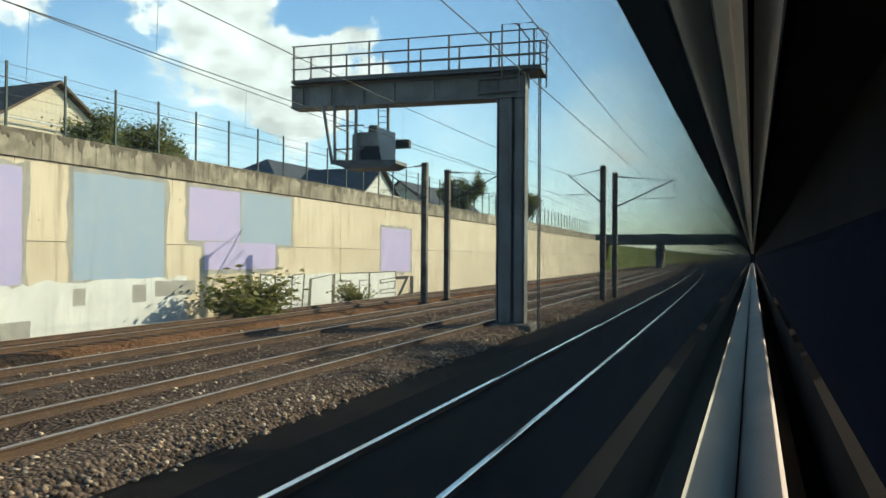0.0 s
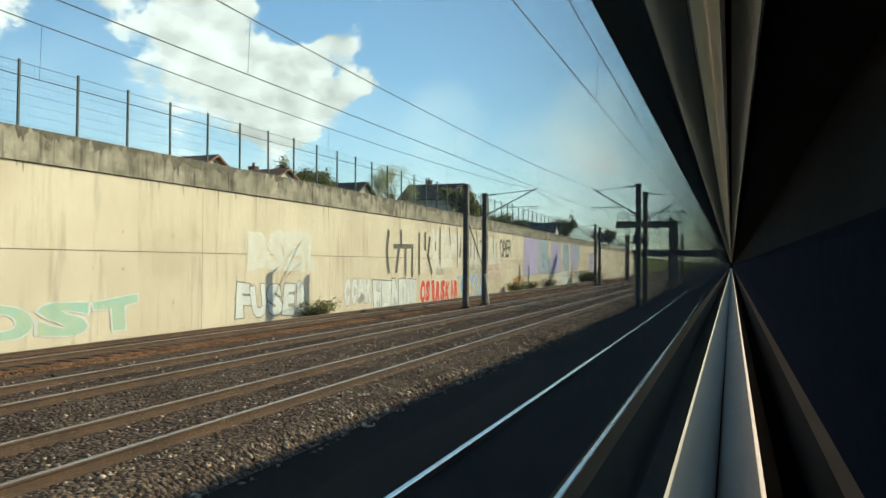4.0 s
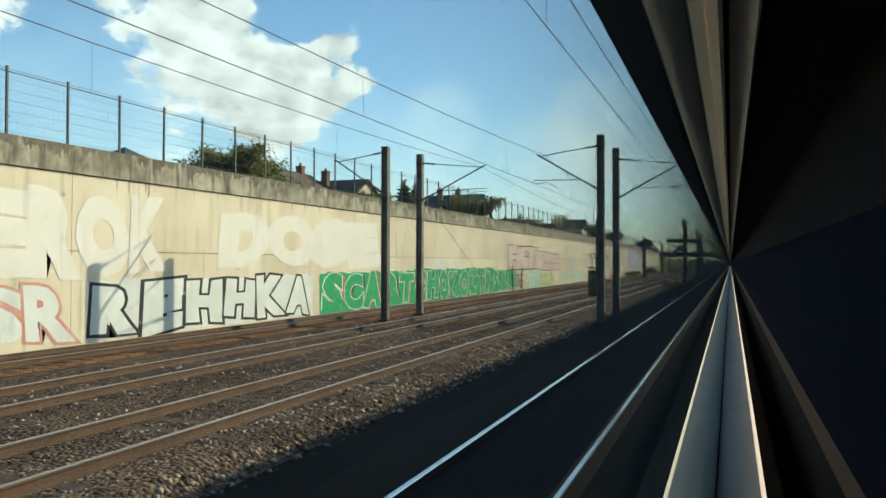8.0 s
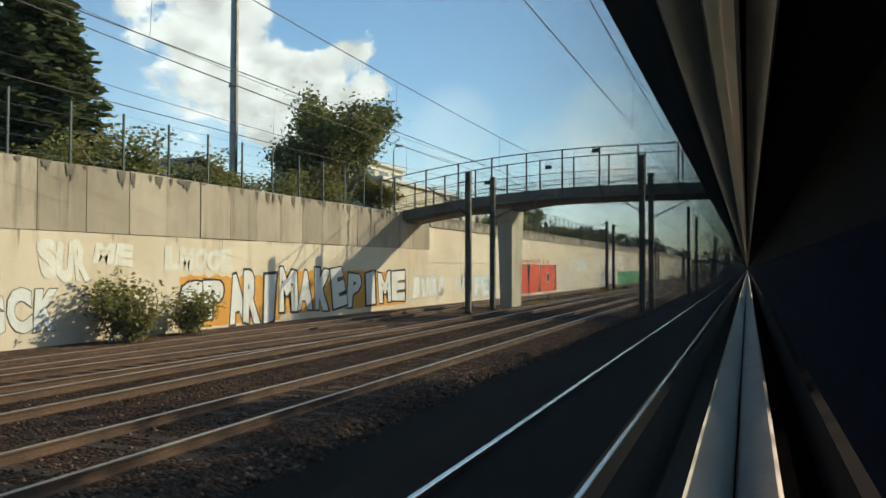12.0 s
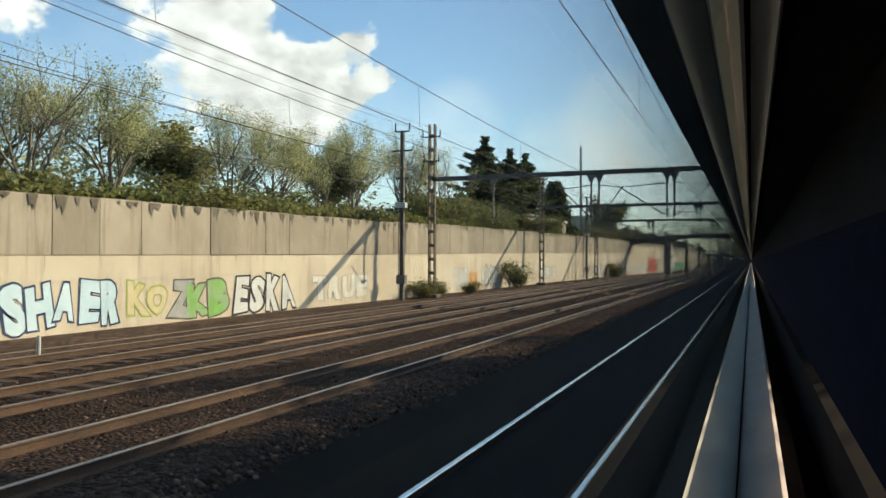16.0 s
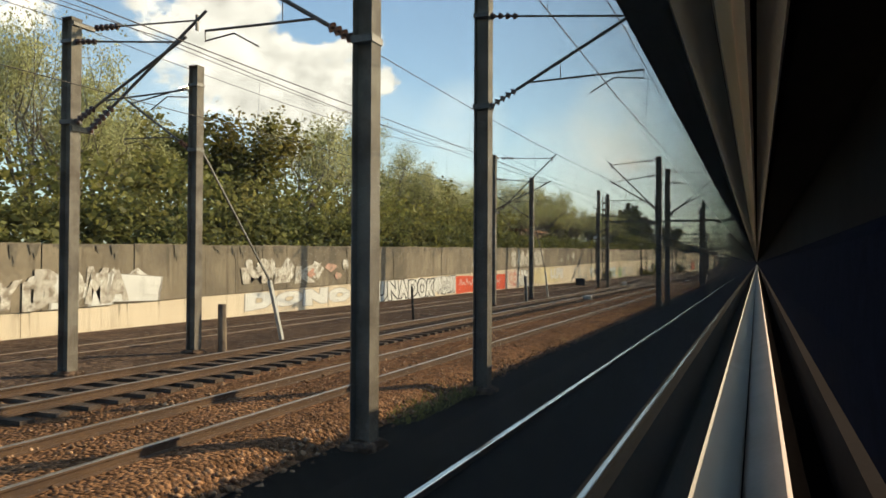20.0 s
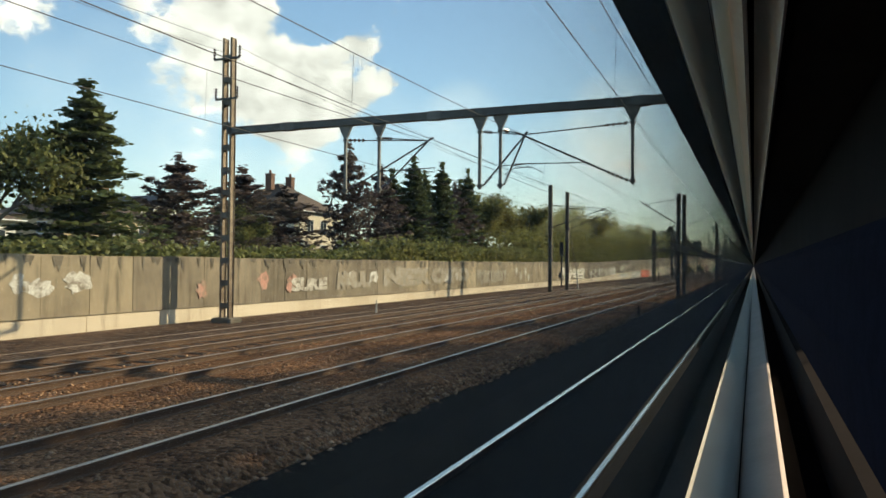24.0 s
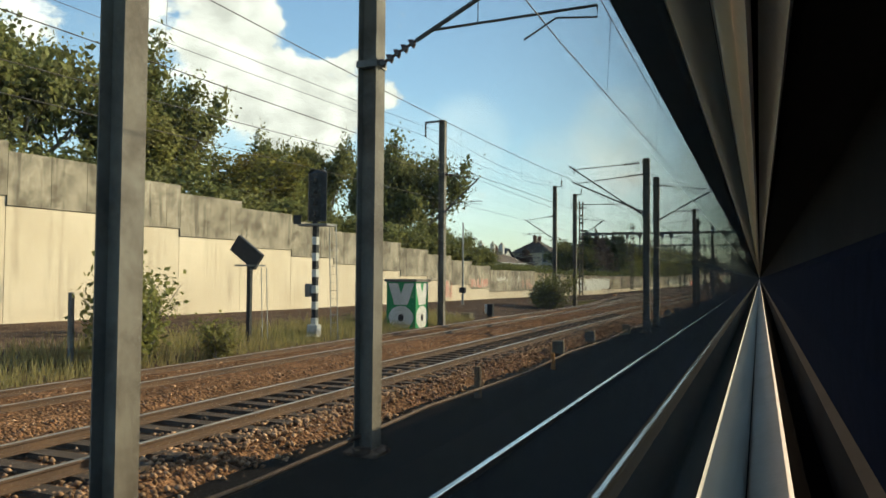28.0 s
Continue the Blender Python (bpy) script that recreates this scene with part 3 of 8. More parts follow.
def wall_mid(y):
    """Top of the lower wall."""
    return along(y, (60, 5.5), (-100, 5.55), (-170, 5.4), (-236, 5.3)) if y > -237 else along(y, (-237, 3.6), (-271, 3.47), (-284, 3.34), (-336, 2.78), (-349, 2.6), (-376, 2.36), (-402, 1.88), (-428, 1.54), (-482, 0.5), (-495, 0.27), (-548, 0.2), (-615, 0.36), (-632, 0.6))


def wall_top(y):
    return along(y, (10, 6.5), (-50, 6.75), (-132, 6.58), (-170, 6.41), (-236, 6.15)) if y > -237 else along(y, (-237, 6.05), (-271, 5.88), (-284, 5.66), (-336, 5.05), (-349, 4.72), (-376, 4.43), (-402, 4.06), (-428, 3.62), (-482, 2.77), (-495, 2.58), (-548, 2.42), (-615, 2.45), (-632, 2.7))


def high_ground(y):
    return along(y, (-200, 5.4), (-260, 5.0), (-340, 4.2), (-420, 3.0), (-480, 2.0), (-550, 1.7), (-620, 1.7), (-650, 2.6), (-690, 5.0), (-740, 6.0))


def low_ground(x, y):
    f = ease(x, -20.5, -14.0)
    return wall_foot(y) * (1 - f) - 0.36 * f


# ground: one sheet, with its step under the wall
cols = [-1600, -700, -300, -150, -90, -60, -40, -26, -16, -9, -4, -0.5, -0.42, 1, 2.5, 4, 5.5, 7, 8.5, 12, 16.2, 18, 26, 40, 80, 250, 700, 1600]
rows_y = [-1700, -1200, -950] + [-800 + 8 * i for i in range(131)] + [300, 380, 500, 800, 1300, 1900]
gv, gf = [], []
for y in rows_y:
    for u in cols:
        x = wall_x(max(min(y, 260), -760)) + u
        up = u < -0.45
        z = high_ground(y) + (0.25 * noise.noise((x * 0.05, y * 0.05, 0)) if u > -100 else 0) if up else low_ground(x, y)
        if not up and u > 2:
            z += 0.05 * noise.noise((x * 0.3, y * 0.3, 3))
        if up:
            z = min(z, (wall_top(y) if y > -632 else high_ground(y)) - 0.25) if u > -10 else z
        gv.append((x, y, z))
for i in range(len(rows_y) - 1):
    for j in range(len(cols) - 1):
        n = len(cols)
        gf.append((i * n + j, i * n + j + 1, (i + 1) * n + j + 1, (i + 1) * n + j))
gs = Shape().add(gv, gf)
# slot 2, the strip by the train, has shade in its stone colour
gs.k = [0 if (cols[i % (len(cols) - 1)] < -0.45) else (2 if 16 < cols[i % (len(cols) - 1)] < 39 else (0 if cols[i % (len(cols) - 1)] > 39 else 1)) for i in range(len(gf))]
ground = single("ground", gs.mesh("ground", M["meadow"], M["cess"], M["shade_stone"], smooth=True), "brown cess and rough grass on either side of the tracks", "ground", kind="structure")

# ---- the retaining wall ----
wall = thing("wall_west", "long cream concrete retaining wall, stained and covered in spray paint", "wall", kind="structure")


def wall_stretch(y0, y1, z0, z1, depth=0.0):
    """A slab of wall from y0 up to y1; z0 and z1 are functions of y; depth: how far its face stands proud."""
    s = Shape()
    n = max(1, round((y1 - y0) / 2.5))
    ys = [y0 + (y1 - y0) * i / n for i in range(n + 1)]
    v = []
    for y in ys:
        f = wall_x(y) + depth
        v += [(f, y, z0(y)), (f, y, z1(y)), (f - 0.6, y, z1(y)), (f - 0.6, y, z0(y))]
    q = []
    for i in range(n):
        q += [(4 * i + a, 4 * i + (a + 1) % 4, 4 * i + 4 + (a + 1) % 4, 4 * i + 4 + a) for a in range(4)]
    return s.add(v, q + [(0, 1, 2, 3), (4 * n + 3, 4 * n + 2, 4 * n + 1, 4 * n)])


BAY = 11.6
y = -237.0
while y < 150:
    part("wall_bay", wall_stretch(y + 0.012, y + BAY - 0.012, lambda q: -1.6, lambda q: 2.62).mesh("wall_bay", M["concrete"]), wall)
    part("wall_bay", wall_stretch(y + 0.012, y + BAY - 0.012, lambda q: 2.65, wall_mid).mesh("wall_bay", M["concrete"]), wall)
    y += BAY
WALL_END = y
part("joint_filler", wall_stretch(-640, WALL_END - 0.1, lambda q: -1.5, lambda q: wall_mid(q) + 0.01, -0.05).mesh("joint_filler", M["joint"]), wall)
y = -632.0
while y < -237.5:
    e = min(y + BAY, -237)
    part("wall_bay", wall_stretch(y + 0.01, e - 0.01, lambda q: -1.3, wall_mid).mesh("wall_bay", M["concrete"]), wall)
    y = e
# coping blocks over the high wall, then upright panels over the low one
PITCH = 2.44
y = -237.0
while y < 148:
    jut = 0.10 + random.uniform(-0.008, 0.008)
    part("coping_block", wall_stretch(y + 0.008, y + PITCH - 0.008, lambda q: wall_mid(q) + 0.02, wall_top, jut).mesh("coping_block", M["coping"]), wall)
    y += PITCH
y = -632.0
while y < -237.5:
    kind = "panel_grey" if y > -381 else ("panel_sand" if -560 < y < -500 or y < -585 else "panel_dark")
    e = min(y + 2.02, -237)
    jut = 0.05 + random.uniform(-0.02, 0.02)
    part("wall_panel", wall_stretch(y + 0.014, e - 0.014, lambda q: wall_mid(q) + 0.015, lambda q: wall_top(q) + 0.02 * math.sin(y * 7), jut).mesh("wall_panel", M[kind]), wall)
    y = e
# the stepped end of the wall
y, z = -632.0, 2.85
while y > -752:
    run = 13.0 if y > -633 else 4.41
    lo, step = y - run, z
    part("wall_bay", wall_stretch(lo + 0.012, y - 0.012, lambda q: -0.6, lambda q: step - 2.12).mesh("wall_bay", M["concrete"]), wall)
    for a, b in ((0, 0.42), (0.42, 0.8), (0.8, 1.0)):
        part("wall_panel", wall_stretch(lo + run * a + 0.01, lo + run * b - 0.01, lambda q: step - 2.10, lambda q: step + random.uniform(-0.01, 0.01), 0.06).mesh("wall_panel", M["coping"]), wall)
    y, z = lo, min(z + 0.37, 7.6)

# ---- tracks ----
RAIL = [(-0.07, -0.155), (0.07, -0.155), (0.07, -0.14), (0.012, -0.115), (0.012, -0.045), (0.036, -0.035), (0.036, -0.008), (0.026, 0.0), (-0.026, 0.0), (-0.036, -0.008), (-0.036, -0.035), (-0.012, -0.045), (-0.012, -0.115), (-0.07, -0.14)]


def late(y, amount):
    """How far a track swings out at the far end."""
    return amount * ease(-y, 590, 690)


def track_one(y):
    return -2.32 + bend(y)


def track_two(y):
    return -7.58 + bend(y) + late(y, -0.75)


def track_three(y):
    return -11.33 + bend(y) + late(y, -1.2)


def track_wall(y):
    return -17.9 + bend(y) * 0.9 + late(y, -3.6)


def track_loop(y):
    """The track that leaves the third one for the yard and comes back."""
    return track_three(y) - 3.55 * ease(-y, 240, 300) + 3.55 * ease(-y, 385, 440) if y > -470 else track_three(y) - 3.3 * ease(-y, 495, 550) + 3.3 * ease(-y, 618, 660)


def spine(centre, y0, y1, z=0.0, step=6.0):
    n = max(2, round((y1 - y0) / step))
    return [(centre(y0 + (y1 - y0) * i / n), y0 + (y1 - y0) * i / n, z) for i in range(n + 1)]


sleeper_wood = Shape().soft_box(-1.3, 1.3, -0.13, 0.13, -0.32, -0.155, 0.02).mesh("sleeper", M["sleeper_wood"])
sleeper_concrete = Shape().soft_box(-1.25, 1.25, -0.13, 0.13, -0.32, -0.155, 0.03).mesh("sleeper", M["sleeper_concrete"])


def lay_track(label, centre, y0, y1, z=0.0, head="rail_head", wooden=True, single_from=0.0, single_to=0.0):
    track = thing("railway_track", label, "railway track", "railway tracks", "structure")
    for side in (-0.7535, 0.7535):
        s = Shape().sweep(RAIL, [(x + side, y, h) for x, y, h in spine(centre, y0, y1, z)], slot=lambda j: 1 if j in (6, 7, 8) else 0)
        part("rail", s.mesh("rail", M["rail_rust"], M[head]), track, "rusty rail with a polished running head" if head != "rail_dull" else "rusty rail")
    rest, y = Shape(), y0 + 0.3
    while y < y1:
        if single_from <= y < single_to:
            ob = part("sleeper", sleeper_wood if wooden else sleeper_concrete, track)
            ob.matrix_basis = pose(centre(y), y, z + random.uniform(-0.008, 0.008), 0, 0, random.uniform(-0.6, 0.6))
        else:
            c = centre(y)
            rest.box(c - 1.28, c + 1.28, y - 0.13, y + 0.13, z - 0.3, z - 0.155)
        y += 0.62
    part("sleepers", rest.mesh("sleepers", M["sleeper_wood" if wooden else "sleeper_concrete"]), track, "far row of sleepers sunk in ballast", "stuff")
    return track


lay_track("near railway track lying in the train's shadow", track_one, -735, 210, 0.0, single_from=-330, single_to=-240)
lay_track("rusty railway track on brown ballast in low sun", track_two, -735, 210, 0.0, head="rail_worn", single_from=-300, single_to=-125)
lay_track("outer railway track beside the far masts", track_three, -735, 210, 0.0, head="rail_worn", wooden=True, single_from=-260, single_to=-120)
lay_track("rusty siding close under the retaining wall", track_wall, -735, 170, -0.30, head="rail_dull", single_from=-735, single_to=-690)
lay_track("rusty loop track through the yard", track_loop, -440, -262, -0.02, head="rail_dull", single_from=-330, single_to=-300)
lay_track("rusty loop track through the yard", track_loop, -660, -505, -0.02, head="rail_dull", single_from=-600, single_to=-570)


# ballast beds under the tracks
def bed(label, left, right, y0, y1, top, foot, mat="ballast"):
    s = Shape()
    n, across = round((y1 - y0) / 3), 9
    v, f = [], []
    for i in range(n + 1):
        y = y0 + (y1 - y0) * i / n
        a, b = left(y), right(y)
        prof = [(a - 0.8, foot)] + [(a + (b - a) * j / (across - 3), top) for j in range(across - 2)] + [(b + 0.8, foot)]
        v += [(x, y, z + (0.02 * noise.noise((x * 1.3, y * 0.9, 7)) if z == top else 0)) for x, z in prof]
    for i in range(n):
        f += [(i * across + j, i * across + j + 1, (i + 1) * across + j + 1, (i + 1) * across + j) for j in range(across - 1)]
    return single("ballast_bed", s.add(v, f).mesh("ballast_bed", M[mat], smooth=True), label, "ballast", kind="structure")


# this bed's colour carries the train's shade as well
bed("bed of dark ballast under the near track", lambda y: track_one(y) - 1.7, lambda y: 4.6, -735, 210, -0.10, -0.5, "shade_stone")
bed("bed of brown broken stone under two tracks", lambda y: track_three(y) - 1.7, lambda y: track_two(y) + 1.65, -226, 210, -0.152, -0.52)
bed("bed of dark rusty broken stone under two tracks", lambda y: track_three(y) - 1.7, lambda y: track_two(y) + 1.65, -400, -226, -0.152, -0.52, "ballast_dark")
for low, high, second_top, third_top in ((-530, -400, -0.135, -0.225), (-664, -530, -0.135, -0.135), (-735, -664, -0.225, -0.135)):
    bed("bed of pale rust-red broken stone under a track", lambda y: track_two(y) - 1.85, lambda y: track_two(y) + 1.65, low, high, second_top, -0.55, "ballast_rusty")
    bed("bed of pale rust-red broken stone under a track", lambda y: track_three(y) - 1.7, lambda y: track_three(y) + 1.85, low, high, third_top, -0.55, "ballast_rusty")
bed("bed of brown stone under the yard loop", lambda y: track_loop(y) - 1.6, lambda y: track_three(y) - 1.0, -440, -262, -0.19, -0.5, "ballast_dark")
bed("bed of brown stone under the yard loop", lambda y: track_loop(y) - 1.6, lambda y: track_three(y) - 1.0, -660, -505, -0.19, -0.5, "ballast_rusty")
bed("low bed of brown stone under the siding", lambda y: track_wall(y) - 1.5, lambda y: track_wall(y) + 1.5, -735, 165, -0.47, -0.8, "ballast_rusty")


def scatter_stones(label, count, place, size, seed, mat="stones"):
    """Loose broken stones; place gives (x, y, z) arrays from a random source."""
    rng = np.random.default_rng(seed)
    x, y, z = place(rng, count)
    octa = np.array([(1, 0, 0), (0, 1, 0), (-1, 0, 0), (0, -1, 0), (0, 0, 1), (0, 0, -1)], float)
    faces = np.array([(0, 1, 4), (1, 2, 4), (2, 3, 4), (3, 0, 4), (1, 0, 5), (2, 1, 5), (3, 2, 5), (0, 3, 5)])
    v = octa[None] * rng.uniform(0.55, 1.25, (count, 6, 1)) * rng.uniform(size[0], size[1], (count, 1, 1)) * np.array([1, 1, 0.72])
    a = rng.uniform(0, 2 * np.pi, count)
    c, s = np.cos(a)[:, None], np.sin(a)[:, None]
    tilt = rng.uniform(-0.6, 0.6, (count, 1))
    vx, vy, vz = v[..., 0] * c - v[..., 1] * s, v[..., 0] * s + v[..., 1] * c, v[..., 2]
    vz, vx = vz + vx * tilt, vx - vz * tilt
    out = np.stack([vx + x[:, None], vy + y[:, None], vz + z[:, None]], -1).reshape(-1, 3)
    tri = (faces[None] + 6 * np.arange(count)[:, None, None]).reshape(-1)
    me = bpy.data.meshes.new("loose_stones")
    me.vertices.add(len(out))
    me.vertices.foreach_set("co", out.ravel())
    me.loops.add(len(tri))
    me.loops.foreach_set("vertex_index", tri)
    n = len(tri) // 3
    me.polygons.add(n)
    me.polygons.foreach_set("loop_start", np.arange(n) * 3)
    me.update(calc_edges=True)
    me.materials.append(M[mat])
    return single("loose_stones", me, label, "stones", kind="stuff")


def swing(y):
    return np.where(y > -90, -1.2e-4 * (y + 90) ** 2, 0) - 0.75 * np.clip((-y - 590) / 100, 0, 1)


def shoulder(rng, n, y0, y1):
    y = rng.uniform(y0, y1, n)
    off = swing(y)
    x = -6.35 + 0.95 * rng.normal(0, 0.75, n).clip(-1.6, 1.9) + off
    z = np.where(x - off < -5.9, -0.175, -0.175 - (x - off + 5.9) * 0.36).clip(-0.5, 0)
    return x, y, z


def between_rails(rng, n, y0, y1):
    y = rng.uniform(y0, y1, n)
    off = swing(y)
    x = rng.uniform(-13.3, -6.2, n)
    return x + off, y, np.where((y < -664) & (x > -9.5) | (y < -400) & (y > -530) & (x < -9.5), -0.22, np.where(y < -400, -0.132, -0.15)) + rng.uniform(-0.02, 0.012, n)


# the dark rusty lot also carries some shade in its colour
for colour, mat, y0, y1, seed in (("brown", "stones", -226, 40, 11), ("dark rusty", "stones_dark", -400, -226, 15), ("pale rust-red", "stones_rusty", -722, -400, 13)):
    share = (y1 - y0) / 762
    scatter_stones(f"loose {colour} stones down the shoulder of the ballast", int(105000 * share), lambda g, n: shoulder(g, n, y0, y1), (0.028, 0.068), seed, mat)
    scatter_stones(f"loose {colour} stones between the rails", int(60000 * share), lambda g, n: between_rails(g, n, y0, y1), (0.024, 0.055), seed + 1, mat)


# ---- masts and wires ----
def insulator(p, q, discs=6, radius=0.075):
    p, q = Vector(p), Vector(q)
    s = Shape().tube([p, q], 0.022, 6)
    d = (q - p) / discs
    for i in range(discs):
        c = p + d * (i + 0.5)
        s.tube([c - d * 0.22, c, c + d * 0.22], radius, 8, end=radius * 0.55)
    return s.mesh("insulator", M["insulator"], smooth=False)


def add_arm(owner, root, upper, lower, reach, tip, contact, side, clasp=0.17):
    """A cantilever: root (x, y) on the mast, heights of its upper and lower hinge, how far it reaches, the heights of its tip and of the contact wire."""
    x, y = root
    h = x + side * 0.14
    end = x + side * reach
    a, b = Vector((h, y, upper)), Vector((end, y, tip))
    part("top_tie", Shape().tube([a.lerp(b, 0.22), b], 0.022, 6).mesh("top_tie", M["arm_steel"]), owner)
    part("insulator", insulator(a, a.lerp(b, 0.22), 4), owner, "brown ribbed insulator")
    c = Vector((h, y, lower))
    over = b + (b - c) * 0.06
    part("strut", Shape().tube([c.lerp(b, 0.2), over], 0.034, 8).mesh("strut", M["arm_steel"]), owner)
    part("insulator", insulator(c, c.lerp(b, 0.2), 5, 0.085), owner, "brown ribbed insulator")
    m = c.lerp(b, 0.52)
    low = contact + 0.32
    n = c.lerp(b, max(0.12, (low - lower) / (tip - lower)))
    far = Vector((end + side * 0.25, y, low + 0.05))
    part("registration_arm", Shape().tube([n, far], 0.02, 6).mesh("registration_arm", M["arm_steel"]), owner)
    part("steady_arm", Shape().tube([far, far + Vector((0, 0, -0.16)), far + Vector((-side * 0.55, 0, -0.1)), Vector((end - side * 0.75, y, contact + 0.02))], 0.014, 6).mesh("steady_arm", M["arm_steel"]), owner)
    part("brace", Shape().tube([m, Vector((m.x, y, low + 0.02))], 0.008, 5).mesh("brace", M["arm_steel"]), owner)
    for z, e in ((lower, 0.05), (upper, 0.04)):
        part("bracket", Shape().box(x - clasp, x + clasp, y - clasp + 0.01, y + clasp - 0.01, z - e, z + e).mesh("bracket", M["arm_steel"]), owner)


def add_high_arm(owner, y, upper, lower, reach, tip, side):
    """A second bare cantilever beside the first, for the wire that leaves the line."""
    h, end = side * 0.14, side * reach
    a, b, c = Vector((h, y, upper)), Vector((end, y, tip)), Vector((h, y, lower))
    part("top_tie", Shape().tube([a.lerp(b, 0.3), b], 0.02, 6).mesh("top_tie", M["arm_steel"]), owner)
    part("insulator", insulator(a.lerp(b, 0.06), a.lerp(b, 0.3), 5, 0.085), owner, "brown ribbed insulator")
    part("strut", Shape().tube([c.lerp(b, 0.2), b + (b - c) * 0.08], 0.034, 8).mesh("strut", M["arm_steel"]), owner)
    part("insulator", insulator(c, c.lerp(b, 0.24), 6, 0.1), owner, "brown ribbed insulator")
    part("clamp", Shape().bar(b + Vector((0, 0, 0.12)), b - Vector((0, 0, 0.22)), 0.05, 0.05).mesh("clamp", M["arm_steel"]), owner)
    for z, e in ((lower, 0.06), (upper, 0.05)):
        part("crosshead", Shape().box(h - 0.05, h + 0.05, min(0, y) - 0.12, max(0, y) + 0.12, z - e, z + e).mesh("crosshead", M["arm_steel"]), owner)


def mast_post(top):
    """A wide-flanged steel post, its flanges facing the tracks."""
    s = Shape()
    for x in (-0.15, 0.135):
        s.box(x, x + 0.016, -0.14, 0.14, -0.5, top)
    s.box(-0.135, 0.135, -0.007, 0.007, -0.5, top)
    s.box(-0.15, 0.15, -0.16, 0.16, top, top + 0.02)
    return s.mesh("post", M["mast_steel"])


MASTS = {}


def mast(x, y, top, side, reach, low=5.45, extra=""):
    key = (round(top, 1), side, round(reach, 1), low, extra)
    if key not in MASTS:
        label = "grey steel catenary mast with a bracket arm over the track"
        if extra == "twin":
            label = "grey steel catenary mast with two slanting bracket arms"
        if extra == "stay":
            label = "grey steel catenary mast with a bracket arm and a slanting stay"
        ob = thing("catenary_mast", label, "mast", "masts along the line")
        t = key[0]
        part("post", mast_post(t), ob)
        part("footing", Shape().soft_box(-0.27, 0.27, -0.27, 0.27, -0.75, -0.26, 0.05).mesh("footing", M["cess"]), ob, "low dark footing")
        add_arm(ob, (0, 0), min(t, 7.3) - 0.12, 5.35, key[2], 6.85, low, side)
        if extra == "stay":
            part("stay", Shape().bar((0, 0.1, t * 0.72), (0.1, 3.4, 1.6), 0.05, 0.05).mesh("stay", M["arm_steel"]), ob)
            part("stay_foot", Shape().bar((0.1, 3.4, 1.6), (0.12, 4.1, -0.4), 0.11, 0.11).mesh("stay_foot", M["white_paint"]), ob, "pale stay foot")
        if extra == "twin":
            add_high_arm(ob, 0.36, t - 0.12, 5.2, key[2] * 1.05, t - 0.3, side)
        if extra == "hook":
            part("crossarm", Shape().bar((0, 0, t - 0.05), (0.55, 0, t - 0.05), 0.07, 0.07).bar((0.55, 0, t - 0.08), (0.55, 0, t + 0.45), 0.06, 0.06).mesh("crossarm", M["arm_steel"]), ob)
            part("insulator", insulator((0.55, 0, t + 0.4), (0.55, 0, t + 0.1), 4), ob)
        if extra == "lever":
            part("crossarm", Shape().bar((0, 0, t), (-0.95, 0, t - 0.02), 0.09, 0.09).mesh("crossarm", M["arm_steel"]), ob)
            part("insulator", insulator((-0.92, 0, t - 0.05), (-0.92, 0, t - 0.75), 4), ob)
        if extra == "weights":
            stack = Shape()
            for k in range(9):
                stack.tube([(-0.36, -0.02, 0.86 + 0.12 * k), (-0.36, -0.02, 0.965 + 0.12 * k)], 0.18, 14)
            part("counterweight", stack.mesh("counterweight", M["signal_black"]), ob, "dark stack of round tensioning weights")
            part("weight_rod", Shape().tube([(-0.36, -0.02, 0.6), (-0.36, -0.02, 2.45)], 0.02).mesh("weight_rod", M["arm_steel"]), ob)
            part("eye_ring", Shape().tube([(-0.36 + 0.11 * math.cos(k * math.pi / 6), -0.02, 2.55 + 0.11 * math.sin(k * math.pi / 6)) for k in range(13)], 0.025).mesh("eye_ring", M["mast_rust"]), ob)
            part("weight_wire", Shape().tube([(-0.36, -0.02, 2.65), (-0.2, -0.02, t - 0.6)], 0.009, 5).mesh("weight_wire", M["wire"]), ob)
            part("guide_bracket", Shape().box(-0.56, -0.15, -0.05, 0.01, 2.0, 2.06).mesh("guide_bracket", M["arm_steel"]), ob)
        if extra == "guy":
            part("guy_wire", Shape().tube([(0, 0.16, 5.7), (1.35, 9.6, -0.38)], 0.012, 5).mesh("guy_wire", M["wire"]), ob)
        MASTS[key] = ob
        ob.matrix_basis = pose(x, y, 0)
        return ob
    return copy_thing(MASTS[key], pose(x, y, 0))


def near_mast(y, top, side, extra="", x=None):
    x = -5.08 + bend(y) if x is None else x
    return mast(x, y, top, side, abs((track_one(y) if side > 0 else track_two(y)) - x) + 0.1, extra=extra)


def far_mast(y, top, side, extra="", x=None):
    x = -14.4 + bend(y) if x is None else x
    return mast(x, y, top, side, abs(track_three(y) - x) + 0.1 if side > 0 else 2.4, extra=extra)


near_mast(47, 7.4, 1, x=-7.9), near_mast(43, 7.4, -1, x=-7.9)
near_mast(-0.7, 7.4, 1, x=-6.2), near_mast(-4.85, 7.4, -1, x=-6.25)
near_mast(-38.6, 7.1, 1), near_mast(-43.2, 7.2, -1)
near_mast(-91.1, 7.3, 1), near_mast(-95.2, 7.4, -1)
near_mast(-151.4, 7.7, 1), near_mast(-155.9, 7.6, -1, "weights")
near_mast(-203.5, 7.8, 1), near_mast(-212.0, 8.2, -1, x=-5.3)
near_mast(-241.65, 8.0, 1, x=-5.4), near_mast(-246.7, 8.4, -1, x=-5.3)
